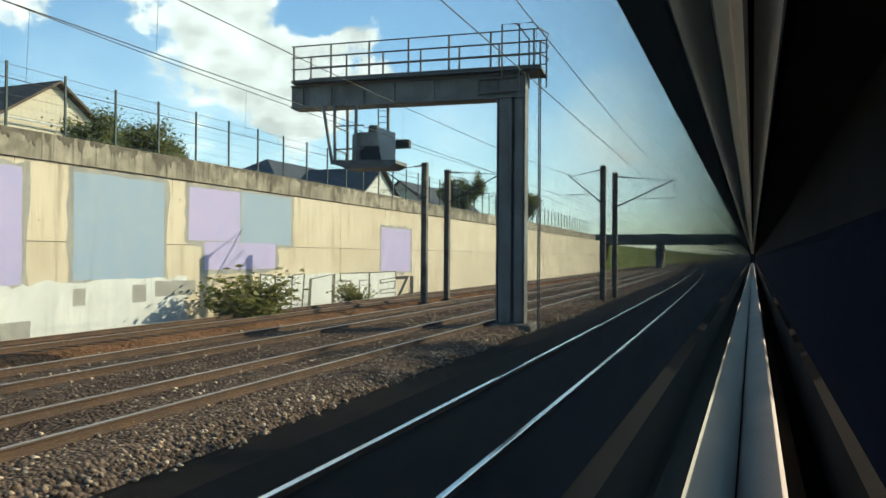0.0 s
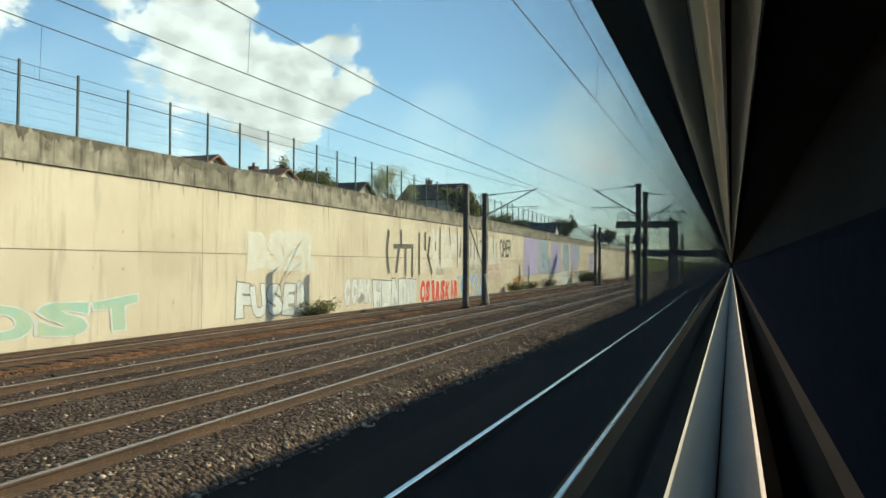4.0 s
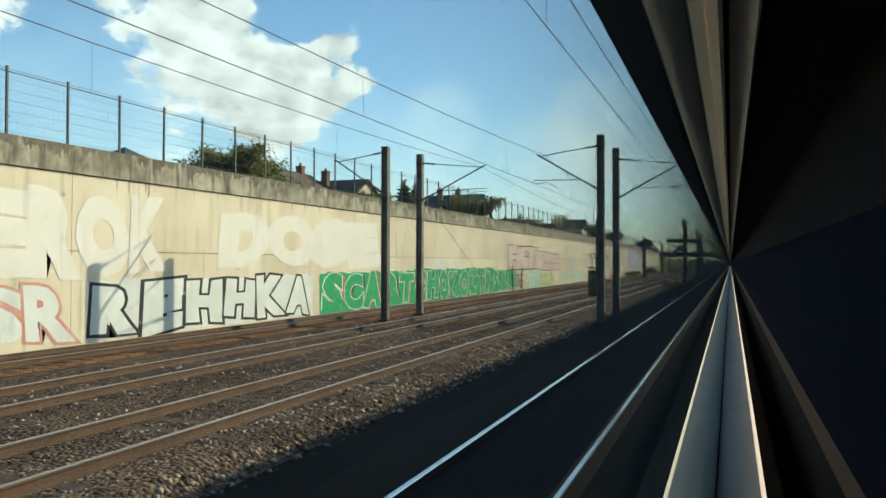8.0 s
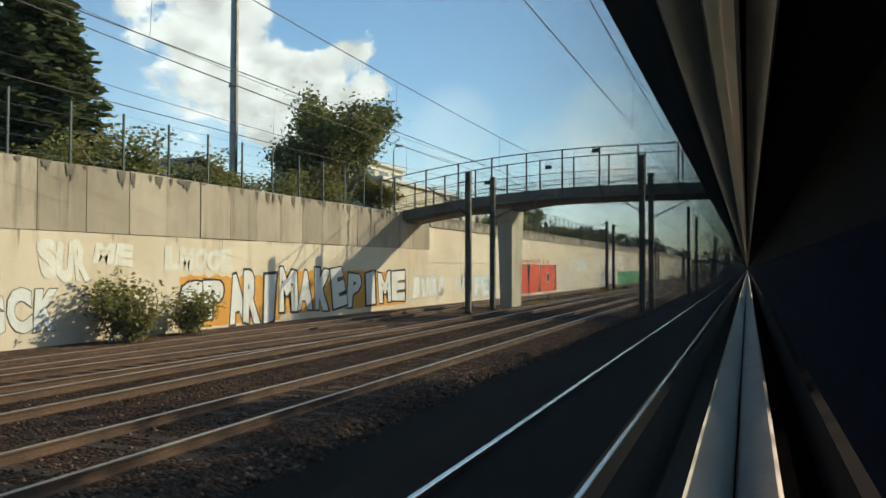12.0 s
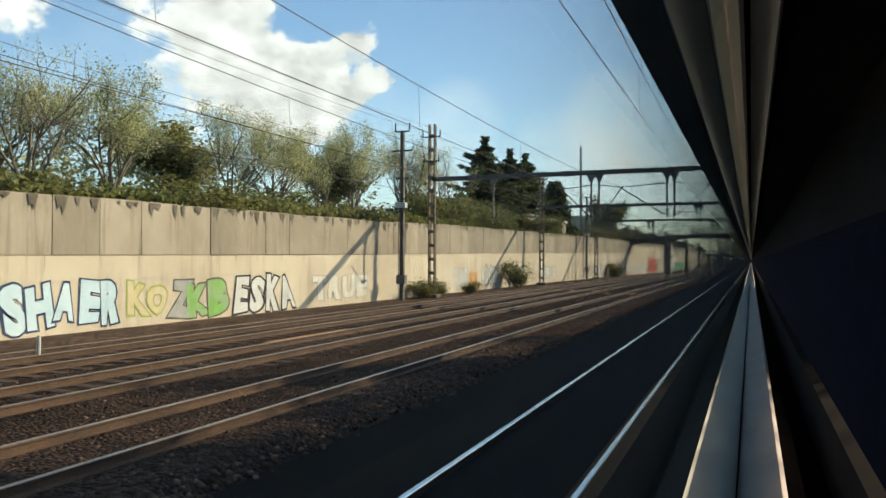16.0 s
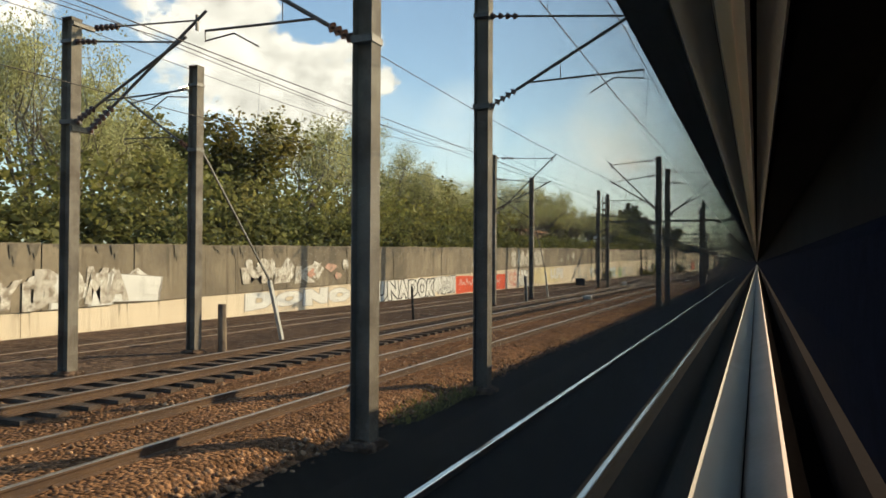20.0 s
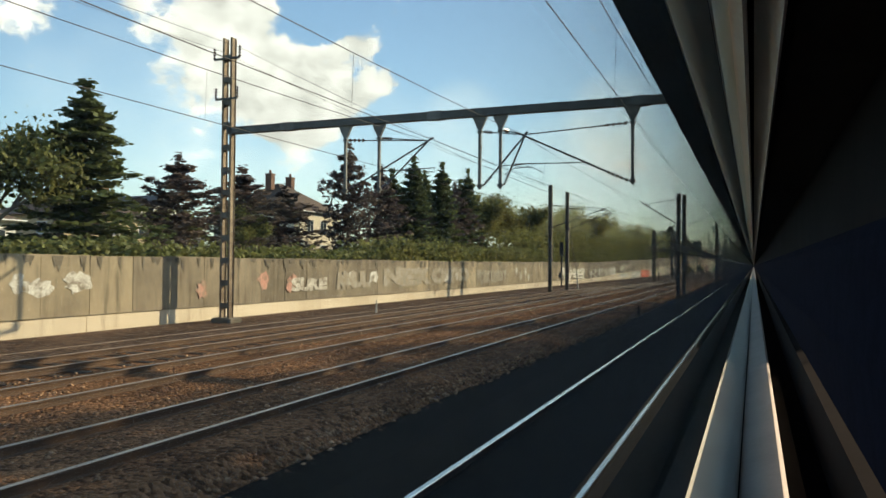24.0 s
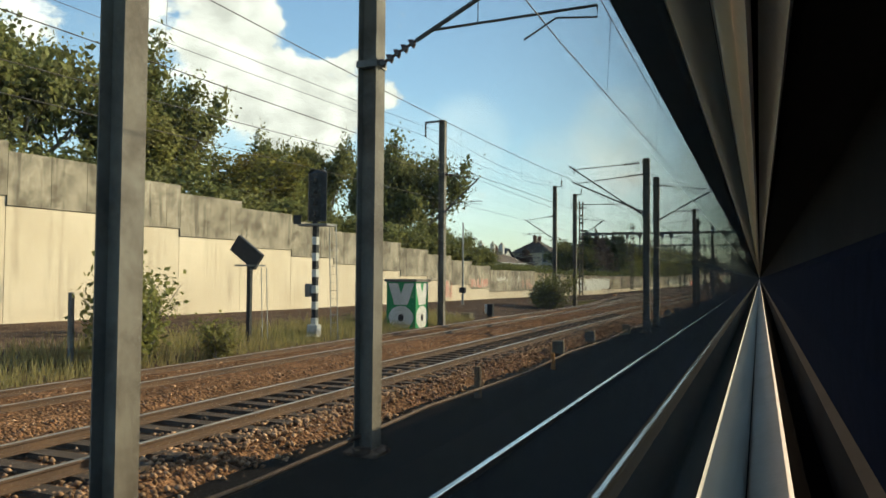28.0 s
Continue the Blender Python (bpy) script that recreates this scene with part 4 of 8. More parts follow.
near_mast(-416.0, 8.8, 1), near_mast(-420.3, 7.7, -1)
near_mast(-450.4, 8.0, 1, "twin"), near_mast(-454.8, 8.2, -1, "twin")
near_mast(-484.2, 7.7, 1), near_mast(-489.1, 8.6, -1)
near_mast(-541.5, 8.0, 1, x=-5.25), near_mast(-547.0, 7.6, -1, x=-5.2)
near_mast(-642.8, 7.5, 1), near_mast(-646.5, 8.1, -1)
near_mast(-672.0, 7.6, 1), near_mast(-676.8, 7.9, -1, "twin", x=-4.95)
near_mast(-703.7, 7.8, 1, x=-5.3), near_mast(-708.3, 8.0, -1, x=-5.4)
far_mast(40.5, 7.2, 1), far_mast(37.0, 7.2, -1)
far_mast(6.7, 7.0, 1, x=-15.8), far_mast(2.3, 7.2, -1, "stay", x=-15.6)
far_mast(-45, 6.7, 1), far_mast(-48.7, 6.9, -1, "stay")
far_mast(-96, 7.2, 1), far_mast(-100.1, 7.2, -1)
far_mast(-153.3, 7.6, 1, "guy"), far_mast(-157.3, 7.4, -1)
far_mast(-200.4, 7.3, 1), far_mast(-204.8, 7.4, -1)
far_mast(-243.9, 7.9, 1, x=-14.75), far_mast(-248.3, 7.7, -1, x=-14.75)
far_mast(-417.6, 9.5, 1, x=-14.7), far_mast(-421.6, 9.6, 1, x=-14.9)
far_mast(-447.0, 8.2, -1, "stay", x=-14.7), far_mast(-455.9, 8.6, 1, "twin", x=-14.5)
far_mast(-481.6, 7.7, -1, "stay", x=-14.6), far_mast(-486.0, 7.7, 1, "twin", x=-14.35)
far_mast(-540.2, 8.6, 1, "stay", x=-15.2), far_mast(-543.8, 8.9, 1, x=-15.8)
far_mast(-651.0, 9.2, 1, "hook", x=-14.3), far_mast(-653.8, 9.6, -1, "hook", x=-15.3)
far_mast(-679.9, 9.8, 1, "lever", x=-14.2)


def lattice_post(x, y, top, label="tall rusty lattice portal post with pale batten plates"):
    ob = thing("portal_post", label, "mast", "portal posts", m=pose(x, y, 0))
    for side in (-0.2, 0.2):
        s = Shape().box(side - 0.012, side + 0.012, -0.14, 0.14, -0.6, top)
        for e in (-0.14, 0.14):
            s.box(side - 0.05, side + 0.05, e - 0.01, e + 0.01, -0.6, top)
        part("channel", s.mesh("channel", M["mast_rust"]), ob)
    z = 0.3
    while z < top:
        part("batten", Shape().box(-0.2, 0.2, -0.155, -0.145, z, z + 0.22).box(-0.2, 0.2, 0.145, 0.155, z, z + 0.22).mesh("batten", M["mast_steel"]), ob)
        z += 0.95
    part("footing", Shape().soft_box(-0.5, 0.5, -0.4, 0.4, -0.9, -0.1, 0.05).mesh("footing", M["footing"]), ob)
    for z, w in ((top - 0.9, 0.65), (top - 2.6, 0.55)):
        part("crossarm", Shape().bar((-w, -0.17, z), (w, -0.17, z), 0.08, 0.08).mesh("crossarm", M["arm_steel"]), ob)
        for e in (-w, w):
            part("insulator", insulator((e, -0.17, z + 0.02), (e, -0.17, z + 0.5), 4), ob)
    return ob


def cable_post(x, y, top):
    ob = thing("cable_pole", "slim grey steel pole with crossarms, lamps and a cabinet", "pole", "poles by the wall", m=pose(x, y, 0))
    part("pole", Shape().box(-0.11, 0.11, -0.02, 0.02, -0.7, top).box(-0.12, -0.1, -0.11, 0.11, -0.7, top).box(0.1, 0.12, -0.11, 0.11, -0.7, top).mesh("pole", M["mast_steel"]), ob)
    for z, w in ((top - 0.05, 0.5), (top - 1.3, 0.7), (top - 3.1, 0.45), (top - 4.4, 0.35)):
        part("crossarm", Shape().bar((-w, 0, z), (w, 0, z), 0.09, 0.09).mesh("crossarm", M["arm_steel"]), ob)
    for e in (-0.5, 0.5):
        part("insulator", insulator((e, 0, top), (e, 0, top + 0.5), 4), ob)
    part("switch_box", Shape().soft_box(-0.42, 0.3, -0.25, 0.2, 5.6, 5.95, 0.03).mesh("switch_box", M["white_paint"]), ob, "pale switch box")
    part("motor_box", Shape().soft_box(-0.3, 0.3, -0.3, 0.1, 0.7, 1.3, 0.03).mesh("motor_box", M["gantry_steel"]), ob, "grey motor box")
    part("rod", Shape().tube([(-0.2, -0.1, 1.3), (-0.2, -0.1, 5.6)], 0.025).mesh("rod", M["arm_steel"]), ob)
    return ob


def portal(y, hangers, beam_z=7.72, x0=-20.5, top=11.7):
    lattice_post(x0, y, top)
    lattice_post(7.4, y, beam_z + 0.6, "rusty lattice portal post beyond the train")
    ob = thing("portal_beam", "long dark steel portal beam across the tracks, carrying the overhead line", "gantry", "portals")
    s = Shape().box(x0, 7.6, y - 0.16, y + 0.16, beam_z, beam_z + 0.03).box(x0, 7.6, y - 0.16, y + 0.16, beam_z + 0.25, beam_z + 0.28).box(x0, 7.6, y - 0.15, y - 0.13, beam_z, beam_z + 0.28).box(x0, 7.6, y + 0.13, y + 0.15, beam_z, beam_z + 0.28)
    part("beam", s.mesh("beam", M["arm_steel"]), ob)
    for x in (-17.5, -11.0, -3.5, 3.0):
        part("splice", Shape().box(x - 0.3, x + 0.3, y - 0.175, y + 0.175, beam_z - 0.02, beam_z + 0.30).mesh("splice", M["gantry_steel"]), ob)
    for x, side, goal in hangers:
        h = part("hanger", Shape().box(x - 0.05, x + 0.05, y - 0.05, y + 0.05, 4.95, beam_z).add(
            [(x - 0.3, y - 0.06, beam_z), (x + 0.3, y - 0.06, beam_z), (x + 0.06, y - 0.06, beam_z - 0.5), (x - 0.06, y - 0.06, beam_z - 0.5),
             (x - 0.3, y + 0.06, beam_z), (x + 0.3, y + 0.06, beam_z), (x + 0.06, y + 0.06, beam_z - 0.5), (x - 0.06, y + 0.06, beam_z - 0.5)],
            [(0, 1, 2, 3), (7, 6, 5, 4), (0, 4, 5, 1), (1, 5, 6, 2), (2, 6, 7, 3), (3, 7, 4, 0)]).mesh("hanger", M["gantry_steel"]), ob)
        add_arm(ob, (x, y), 7.05, 5.08, abs(goal - x) + 0.05, 6.85, 5.45, side, 0.09)
    return ob


for y, places in ((-284.3, ((-13.19, 1), (-12.66, 1), (-5.0, -1), (-4.72, 1))), (-314.5, ((-13.4, 1), (-4.96, -1), (-4.6, 1))), (-344.0, ((-16.04, 1), (-9.45, -1), (-8.95, 1), (-4.78, -1), (-4.34, 1))), (-388.6, ((-14.13, 1), (-13.78, 1), (-13.45, 1), (-5.0, -1), (-4.7, 1)))):
    tracks = [track_one(y), track_two(y), track_three(y), track_loop(y)]
    portal(y, [(x, side, min((c for c in tracks if (c - x) * side > 0.5), key=lambda c: abs(c - x))) for x, side in places], 8.0 if y < -380 else 7.72)
for y in (-579.8, -620.4):
    k = -0.25 if y > -600 else 0.0
    portal(y, [(-3.53 + k, -1, track_two(y)), (-9.7 - 5 * k, 1, track_two(y)), (-10.74 - 6 * k, 1, track_two(y)), (-13.36, 1, track_three(y)), (-14.84, 1, track_three(y))], 7.62 if y > -600 else 7.45)
cable_post(-20.8, -289.5, 10.9), cable_post(-20.8, -348.2, 10.6), cable_post(-20.8, -392.3, 9.9)
near_mast(-619.67, 8.3, 1)


def span_points(a, b, sag, n=10):
    return [Vector(a).lerp(Vector(b), i / n) - Vector((0, 0, sag * 4 * (i / n) * (1 - i / n))) for i in range(n + 1)]


def overhead_line(label, centre, stops):
    ob = thing("overhead_line", label, "overhead wire", "overhead lines")
    for k in range(len(stops) - 1):
        y0, y1 = stops[k], stops[k + 1]
        z0, z1 = 0.18 * (-1) ** k, 0.18 * (-1) ** (k + 1)
        a, b = (centre(y0) + z0 * 0.5, y0, 6.88), (centre(y1) + z1 * 0.5, y1, 6.88)
        sag = 0.0105 * abs(y1 - y0) * abs(y1 - y0) / 50
        up = span_points(a, b, sag)
        part("carrier_wire", Shape().tube(up, 0.010, 5).mesh("carrier_wire", M["wire"]), ob)
        lo = [Vector((centre(y0) + z0, y0, 5.45)), Vector((centre(y1) + z1, y1, 5.45))]
        part("contact_wire", Shape().tube(lo, 0.009, 5).mesh("contact_wire", M["wire"]), ob)
        drops = Shape()
        for i in range(1, 10, 2):
            p = up[i]
            q = lo[0].lerp(lo[1], i / 10)
            drops.tube([p, q], 0.004, 4)
        part("droppers", drops.mesh("droppers", M["wire"]), ob, kind="stuff")
    return ob


PORTALS = [-284.3, -314.5, -344.0, -388.6]
overhead_line("carrier and contact wire over the near track", track_one, [150, 96, 47, -1, -39.8, -91.1, -152.1, -203.5, -241.2, *PORTALS, -416, -450.4, -483.3, -541.5, -579.8, -619, -642.8, -672, -703.4, -752])
overhead_line("carrier and contact wire over the second track", track_two, [145, 92, 43, -5, -43.8, -95.2, -156.3, -212, -245.5, *PORTALS, -420.3, -454.8, -488.2, -547, -579.8, -620.4, -646.5, -677.2, -707.6, -756])
overhead_line("carrier and contact wire over the outer track", track_three, [140, 90, 40.5, 6.7, -45, -96, -153.3, -200.4, -243.9, *PORTALS, -417.6, -455.9, -486, -540.2, -579.8, -620.4, -651, -679.9, -745])
overhead_line("carrier and contact wire over the yard loop", track_loop, [-284.3, -314.5, -344, -388.6, -421.6])


def feeder(label, stops, sag=0.5):
    s = Shape()
    for a, b in zip(stops, stops[1:]):
        s.tube(span_points(a, b, sag), 0.009, 5)
    return single("feeder_wire", s.mesh("feeder_wire", M["wire"]), label, "wire", "feeder wires")


for dx, dz in ((-0.45, 0.0), (0.55, 0.05)):
    feeder("thin dark feeder wire slung between mast tops", [(-14.8 + dx, -204.8, 7.6 + dz), (-14.8 + dx, -248.3, 8.2 + dz), (-20.5 + dx, -284.3, 11.2 + dz), (-20.5 + dx, -314.5, 11.2 + dz), (-20.5 + dx, -344, 11.2 + dz),
            (-20.5 + dx, -388.6, 11.2 + dz), (-14.9 + dx, -421.6, 9.6 + dz), (-14.5 + dx, -455.9, 8.6 + dz), (-14.4 + dx, -486, 7.8 + dz), (-15.8 + dx, -543.8, 8.9 + dz), (-20.5 + dx, -579.8, 11.2 + dz),
            (-20.5 + dx, -620.4, 11.2 + dz), (-15.3 + dx, -653.8, 9.7 + dz), (-14.9 + dx, -679.9, 9.2 + dz), (-15.5 + dx, -745, 9.2 + dz)])
feeder("thin dark cable slung low along the yard wall", [(-21.4, -284.3, 7.1), (-21.4, -314.5, 7.1), (-21.4, -344, 7.1), (-21.4, -388.6, 7.1)], 0.4)
feeder("thin dark cable along the tall masts", [(-14.6, -204.8, 6.9), (-14.9, -248.3, 7.2), (-20.9, -284.3, 9.2), (-20.9, -344, 9.2), (-20.9, -388.6, 9.2), (-15.0, -421.6, 8.0), (-14.7, -455.9, 7.4)], 0.5)

# ---- signal gantry at the line's start ----
gantry = thing("signal_gantry", "grey steel signal gantry arm with railed walkway and hanging cage", "gantry")
gx, gy, gl = -7.85, 25.4, -16.3
gantry.matrix_basis = Matrix.Translation((gx, gy, 0)) @ Matrix.Rotation(radians(6.5), 4, "Z") @ Matrix.Translation((-gx, -gy, 0))
part("column", Shape().box(gx - 0.5, gx - 0.46, gy - 0.35, gy + 0.35, -0.5, 8.7).box(gx + 0.46, gx + 0.5, gy - 0.35, gy + 0.35, -0.5, 8.7).box(gx - 0.46, gx + 0.46, gy - 0.02, gy + 0.02, -0.5, 8.7).box(gx - 0.42, gx + 0.02, gy - 0.33, gy - 0.29, -0.5, 8.7).box(gx + 0.14, gx + 0.42, gy - 0.33, gy - 0.29, -0.5, 8.7).mesh("column", M["gantry_steel"]), gantry)
part("footing", Shape().soft_box(gx - 0.8, gx + 0.8, gy - 0.8, gy + 0.8, -0.9, -0.1, 0.06).mesh("footing", M["footing"]), gantry)
part("girder", Shape().box(gl, gx + 0.5, gy - 0.4, gy + 0.4, 8.55, 8.62).box(gl, gx + 0.5, gy - 0.4, gy + 0.4, 7.75, 7.82).box(gl, gx + 0.5, gy - 0.3, gy - 0.26, 7.75, 8.6).box(gl, gx + 0.5, gy + 0.26, gy + 0.3, 7.75, 8.6).box(gl, gl + 0.04, gy - 0.3, gy + 0.3, 7.75, 8.6).mesh("girder", M["gantry_steel"]), gantry, "riveted steel box girder")
for x in (gl + 0.45, gl + 1.6, gl + 2.9, gl + 4.1, gl + 5.6, gl + 7.2):
    part("stiffener", Shape().box(x - 0.05, x + 0.05, gy - 0.38, gy - 0.3, 7.82, 8.55).mesh("stiffener", M["gantry_steel"]), gantry)
part("walkway", Shape().box(gl + 0.2, gx + 1.1, gy - 0.75, gy + 0.75, 8.62, 8.72).mesh("walkway", M["arm_steel"]), gantry)
for e in (-0.72, 0.72):
    for k in range(7):
        x = gl + 0.3 + k * 1.5
        part("rail_post", Shape().bar((x, gy + e, 8.7), (x, gy + e, 9.98), 0.06, 0.06).mesh("rail_post", M["gantry_steel"]), gantry)
    for z in (9.12, 9.55, 9.98):
        part("handrail", Shape().tube([(gl + 0.2, gy + e, z), (gx + 1.05, gy + e, z)], 0.025).mesh("handrail", M["gantry_steel"]), gantry)
for z in (9.12, 9.55, 9.98):
    part("end_rail", Shape().tube([(gx + 1.05, gy - 0.72, z), (gx + 1.25, gy, z), (gx + 1.05, gy + 0.72, z)], 0.025).mesh("end_rail", M["gantry_steel"]), gantry)
for x in (gx - 0.25, gx + 0.35):
    part("hoop", Shape().tube([(x, gy - 0.75, 8.0), (x, gy - 0.75, 10.2), (x + 0.5, gy - 0.75, 10.2), (x + 0.9, gy - 0.5, 9.7), (x + 0.9, gy - 0.5, 8.0)], 0.03).mesh("hoop", M["gantry_steel"]), gantry)
part("bracket_frame", Shape().bar((gx - 1.2, gy - 0.42, 7.95), (gx + 0.3, gy - 0.42, 7.98), 0.06, 0.06).bar((gx - 1.2, gy - 0.42, 8.45), (gx + 0.3, gy - 0.42, 8.48), 0.06, 0.06).bar((gx - 1.2, gy - 0.42, 7.95), (gx - 1.2, gy - 0.42, 8.45), 0.06, 0.06).mesh("bracket_frame", M["gantry_steel"]), gantry)
cx0, cx1, cz = gl + 1.9, gl + 4.35, 5.45
part("cage_floor", Shape().add([(x, gy + e, z) for e in (-0.75, 0.55) for x, z in ((cx0, cz + 0.12), (cx0 + 0.5, cz - 0.06), (cx1 - 0.3, cz - 0.06), (cx1, cz + 0.08), (cx1, cz + 0.2), (cx0, cz + 0.26))],
     [(0, 1, 2, 3, 4, 5), (11, 10, 9, 8, 7, 6)] + [(i, (i + 1) % 6, 6 + (i + 1) % 6, 6 + i) for i in range(6)]).mesh("cage_floor", M["arm_steel"]), gantry)
for x0_, x1_, e in ((cx0 - 0.42, cx0 - 0.02, -0.7), (cx0 + 0.05, cx0 + 0.08, -0.7), (cx0 + 0.05, cx0 + 0.08, 0.5), (cx0 + 0.9, cx0 + 0.9, -0.7), (cx1 - 0.75, cx1 - 0.75, 0.5)):
    part("cage_bar", Shape().bar((x1_, gy + e, cz + 0.1), (x0_, gy + e, 7.78), 0.09, 0.09).mesh("cage_bar", M["gantry_steel"]), gantry)
for z in (6.1, 6.95):
    part("cage_rail", Shape().tube([(cx0 + 0.05, gy + 0.5, z), (cx0 + 0.05, gy - 0.7, z), (cx0 + 1.2, gy - 0.7, z)], 0.03).mesh("cage_rail", M["gantry_steel"]), gantry)
part("cage_screen", Shape().add([(x, gy + e, z) for e in (-0.72, -0.69) for x, z in ((cx1 - 0.55, cz + 0.2), (cx1 - 0.02, cz + 0.2), (cx1 - 0.02, 6.62), (cx1 - 0.75, 6.85))], [(0, 1, 2, 3), (7, 6, 5, 4), (0, 4, 5, 1), (1, 5, 6, 2), (2, 6, 7, 3), (3, 7, 4, 0)]).mesh("cage_screen", M["lamp_steel"]), gantry, "pale guard screen")
part("signal_head", Shape().soft_box(cx0 + 0.62, cx0 + 1.75, gy - 0.45, gy + 0.1, cz + 0.25, 6.75, 0.08).mesh("signal_head", M["gantry_steel"]), gantry, "grey signal head")
part("signal_backboard", Shape().soft_box(cx0 + 1.0, cx0 + 1.9, gy - 0.6, gy - 0.42, cz + 0.2, cz + 0.75, 0.04).mesh("signal_backboard", M["signal_black"]), gantry, "black signal backboard")
part("lamp_case", Shape().soft_box(cx0 + 1.25, cx0 + 1.6, gy - 0.4, gy, 6.75, 7.0, 0.04).mesh("lamp_case", M["arm_steel"]), gantry)
part("signal_hood", Shape().soft_box(cx1 - 0.2, cx1 + 0.45, gy - 0.6, gy - 0.3, cz + 0.65, cz + 0.95, 0.03).mesh("signal_hood", M["signal_black"]), gantry)
for e in (-0.2, 0.2):
    part("cage_ladder_rail", Shape().tube([(cx0 + 1.75 + e, gy - 0.1, 6.7), (cx0 + 1.7 + e, gy - 0.1, 8.6)], 0.025).mesh("cage_ladder_rail", M["gantry_steel"]), gantry)
for k in range(5):
    part("cage_rung", Shape().tube([(cx0 + 1.53, gy - 0.1, 6.9 + 0.22 * k), (cx0 + 1.93, gy - 0.1, 6.9 + 0.22 * k)], 0.014, 5).mesh("cage_rung", M["gantry_steel"]), gantry)
for e in (-0.2, 0.2):
    part("ladder_rail", Shape().tube([(gx + 0.95, gy + e, -0.3), (gx + 0.95, gy + e, 8.5)], 0.025).mesh("ladder_rail", M["gantry_steel"]), gantry)
rung = Shape().tube([(0, -0.2, 0), (0, 0.2, 0)], 0.014, 5).mesh("rung", M["gantry_steel"])
for k in range(28):
    part("rung", rung, gantry).matrix_basis = pose(gx + 0.95, gy, 0.1 + 0.3 * k)

# ---- footbridge ----
by0, by1 = -241.6, -238.3


def deck_z(x):
    return 7.25 - 0.0062 * max(0.0, -8 - x) ** 2


bridge = thing("footbridge", "arched concrete footbridge with tall steel railings across the tracks", "bridge", kind="structure")
xs = [-24 + 1.0 * i for i in range(41)]
s = Shape()
n = len(xs)
v = []
for x in xs:
    z = deck_z(x)
    d = 0.95 - 0.25 * ease(abs(x + 14.9), 0, 3)
    v += [(x, by0, z), (x, by1, z), (x, by1, z - 0.42), (x, by1 - 0.5, z - d), (x, by0 + 0.5, z - d), (x, by0, z - 0.42)]
s.add(v, [(6 * i + a, 6 * i + (a + 1) % 6, 6 * i + 6 + (a + 1) % 6, 6 * i + 6 + a) for i in range(n - 1) for a in range(6)] + [tuple(range(6)), tuple(range(6 * n - 1, 6 * n - 7, -1))])
part("deck", s.mesh("deck", M["bridge_concrete"]), bridge)
for e in (by0 - 0.06, by1 + 0.06):
    part("fascia", Shape().add([(x, e + o, deck_z(x) + u) for x in xs for o, u in ((-0.06, -0.55), (0.06, -0.55), (0.06, 0.12), (-0.06, 0.12))],
         [(4 * i + a, 4 * i + (a + 1) % 4, 4 * i + 4 + (a + 1) % 4, 4 * i + 4 + a) for i in range(n - 1) for a in range(4)]).mesh("fascia", M["bridge_concrete"]), bridge)
    for z in (0.35, 1.1, 2.55):
        part("handrail", Shape().tube([(x, e, deck_z(x) + z) for x in xs], 0.035 if z > 2 else 0.022, 6).mesh("handrail", M["fence_green"]), bridge)
    for k in range(17):
        x = -22.6 + 2.35 * k
        part("railing_post", Shape().bar((x, e, deck_z(x) - 0.3), (x, e, deck_z(x) + 2.6), 0.09, 0.09).mesh("railing_post", M["fence_green"]), bridge)
    bars = Shape()
    for k in range(300):
        x = -23.4 + 0.13 * k
        bars.tube([(x, e, deck_z(x) + 0.1), (x, e, deck_z(x) + 1.1)], 0.009, 4)
    part("balusters", bars.mesh("balusters", M["fence_green"]), bridge, kind="stuff")
    net = Shape()
    for z in (1.4, 1.7, 2.0, 2.3):
        net.tube([(x, e, deck_z(x) + z) for x in xs], 0.004, 4)
    part("net_wires", net.mesh("net_wires", M["mesh_wire"]), bridge, kind="stuff")
for x in (-14.9, 10.0):
    z = deck_z(x) - 0.85
    p = Shape().add([(x - 0.38, by0 + 1.1, -1.2), (x + 0.38, by0 + 1.1, -1.2), (x + 0.38, by1 - 0.1, -1.2), (x - 0.38, by1 - 0.1, -1.2),
                     (x - 0.5, by0 + 0.7, z - 0.9), (x + 0.5, by0 + 0.7, z - 0.9), (x + 0.5, by1 + 0.0, z - 0.9), (x - 0.5, by1 + 0.0, z - 0.9),
                     (x - 0.55, by0 + 0.1, z), (x + 0.55, by0 + 0.1, z), (x + 0.55, by1 + 0.05, z), (x - 0.55, by1 + 0.05, z)],
                    [(0, 1, 5, 4), (1, 2, 6, 5), (2, 3, 7, 6), (3, 0, 4, 7), (4, 5, 9, 8), (5, 6, 10, 9), (6, 7, 11, 10), (7, 4, 8, 11), (8, 9, 10, 11), (3, 2, 1, 0)])
    part("pier", p.mesh("pier", M["pier_concrete"]), bridge, "tapering concrete pier with pale stains")
    part("bearing", Shape().box(x - 0.6, x + 0.6, by0 + 0.15, by1 - 0.1, z, z + 0.22).mesh("bearing", M["bridge_concrete"]), bridge)
for x, z in ((-9.4, 2.75), (-12.6, 1.9), (-17.0, 1.4)):
    part("lamp_box", Shape().soft_box(x - 0.22, x + 0.22, by1 - 0.05, by1 + 0.15, deck_z(x) + z, deck_z(x) + z + 0.26, 0.03).mesh("lamp_box", M["signal_black"]), bridge)

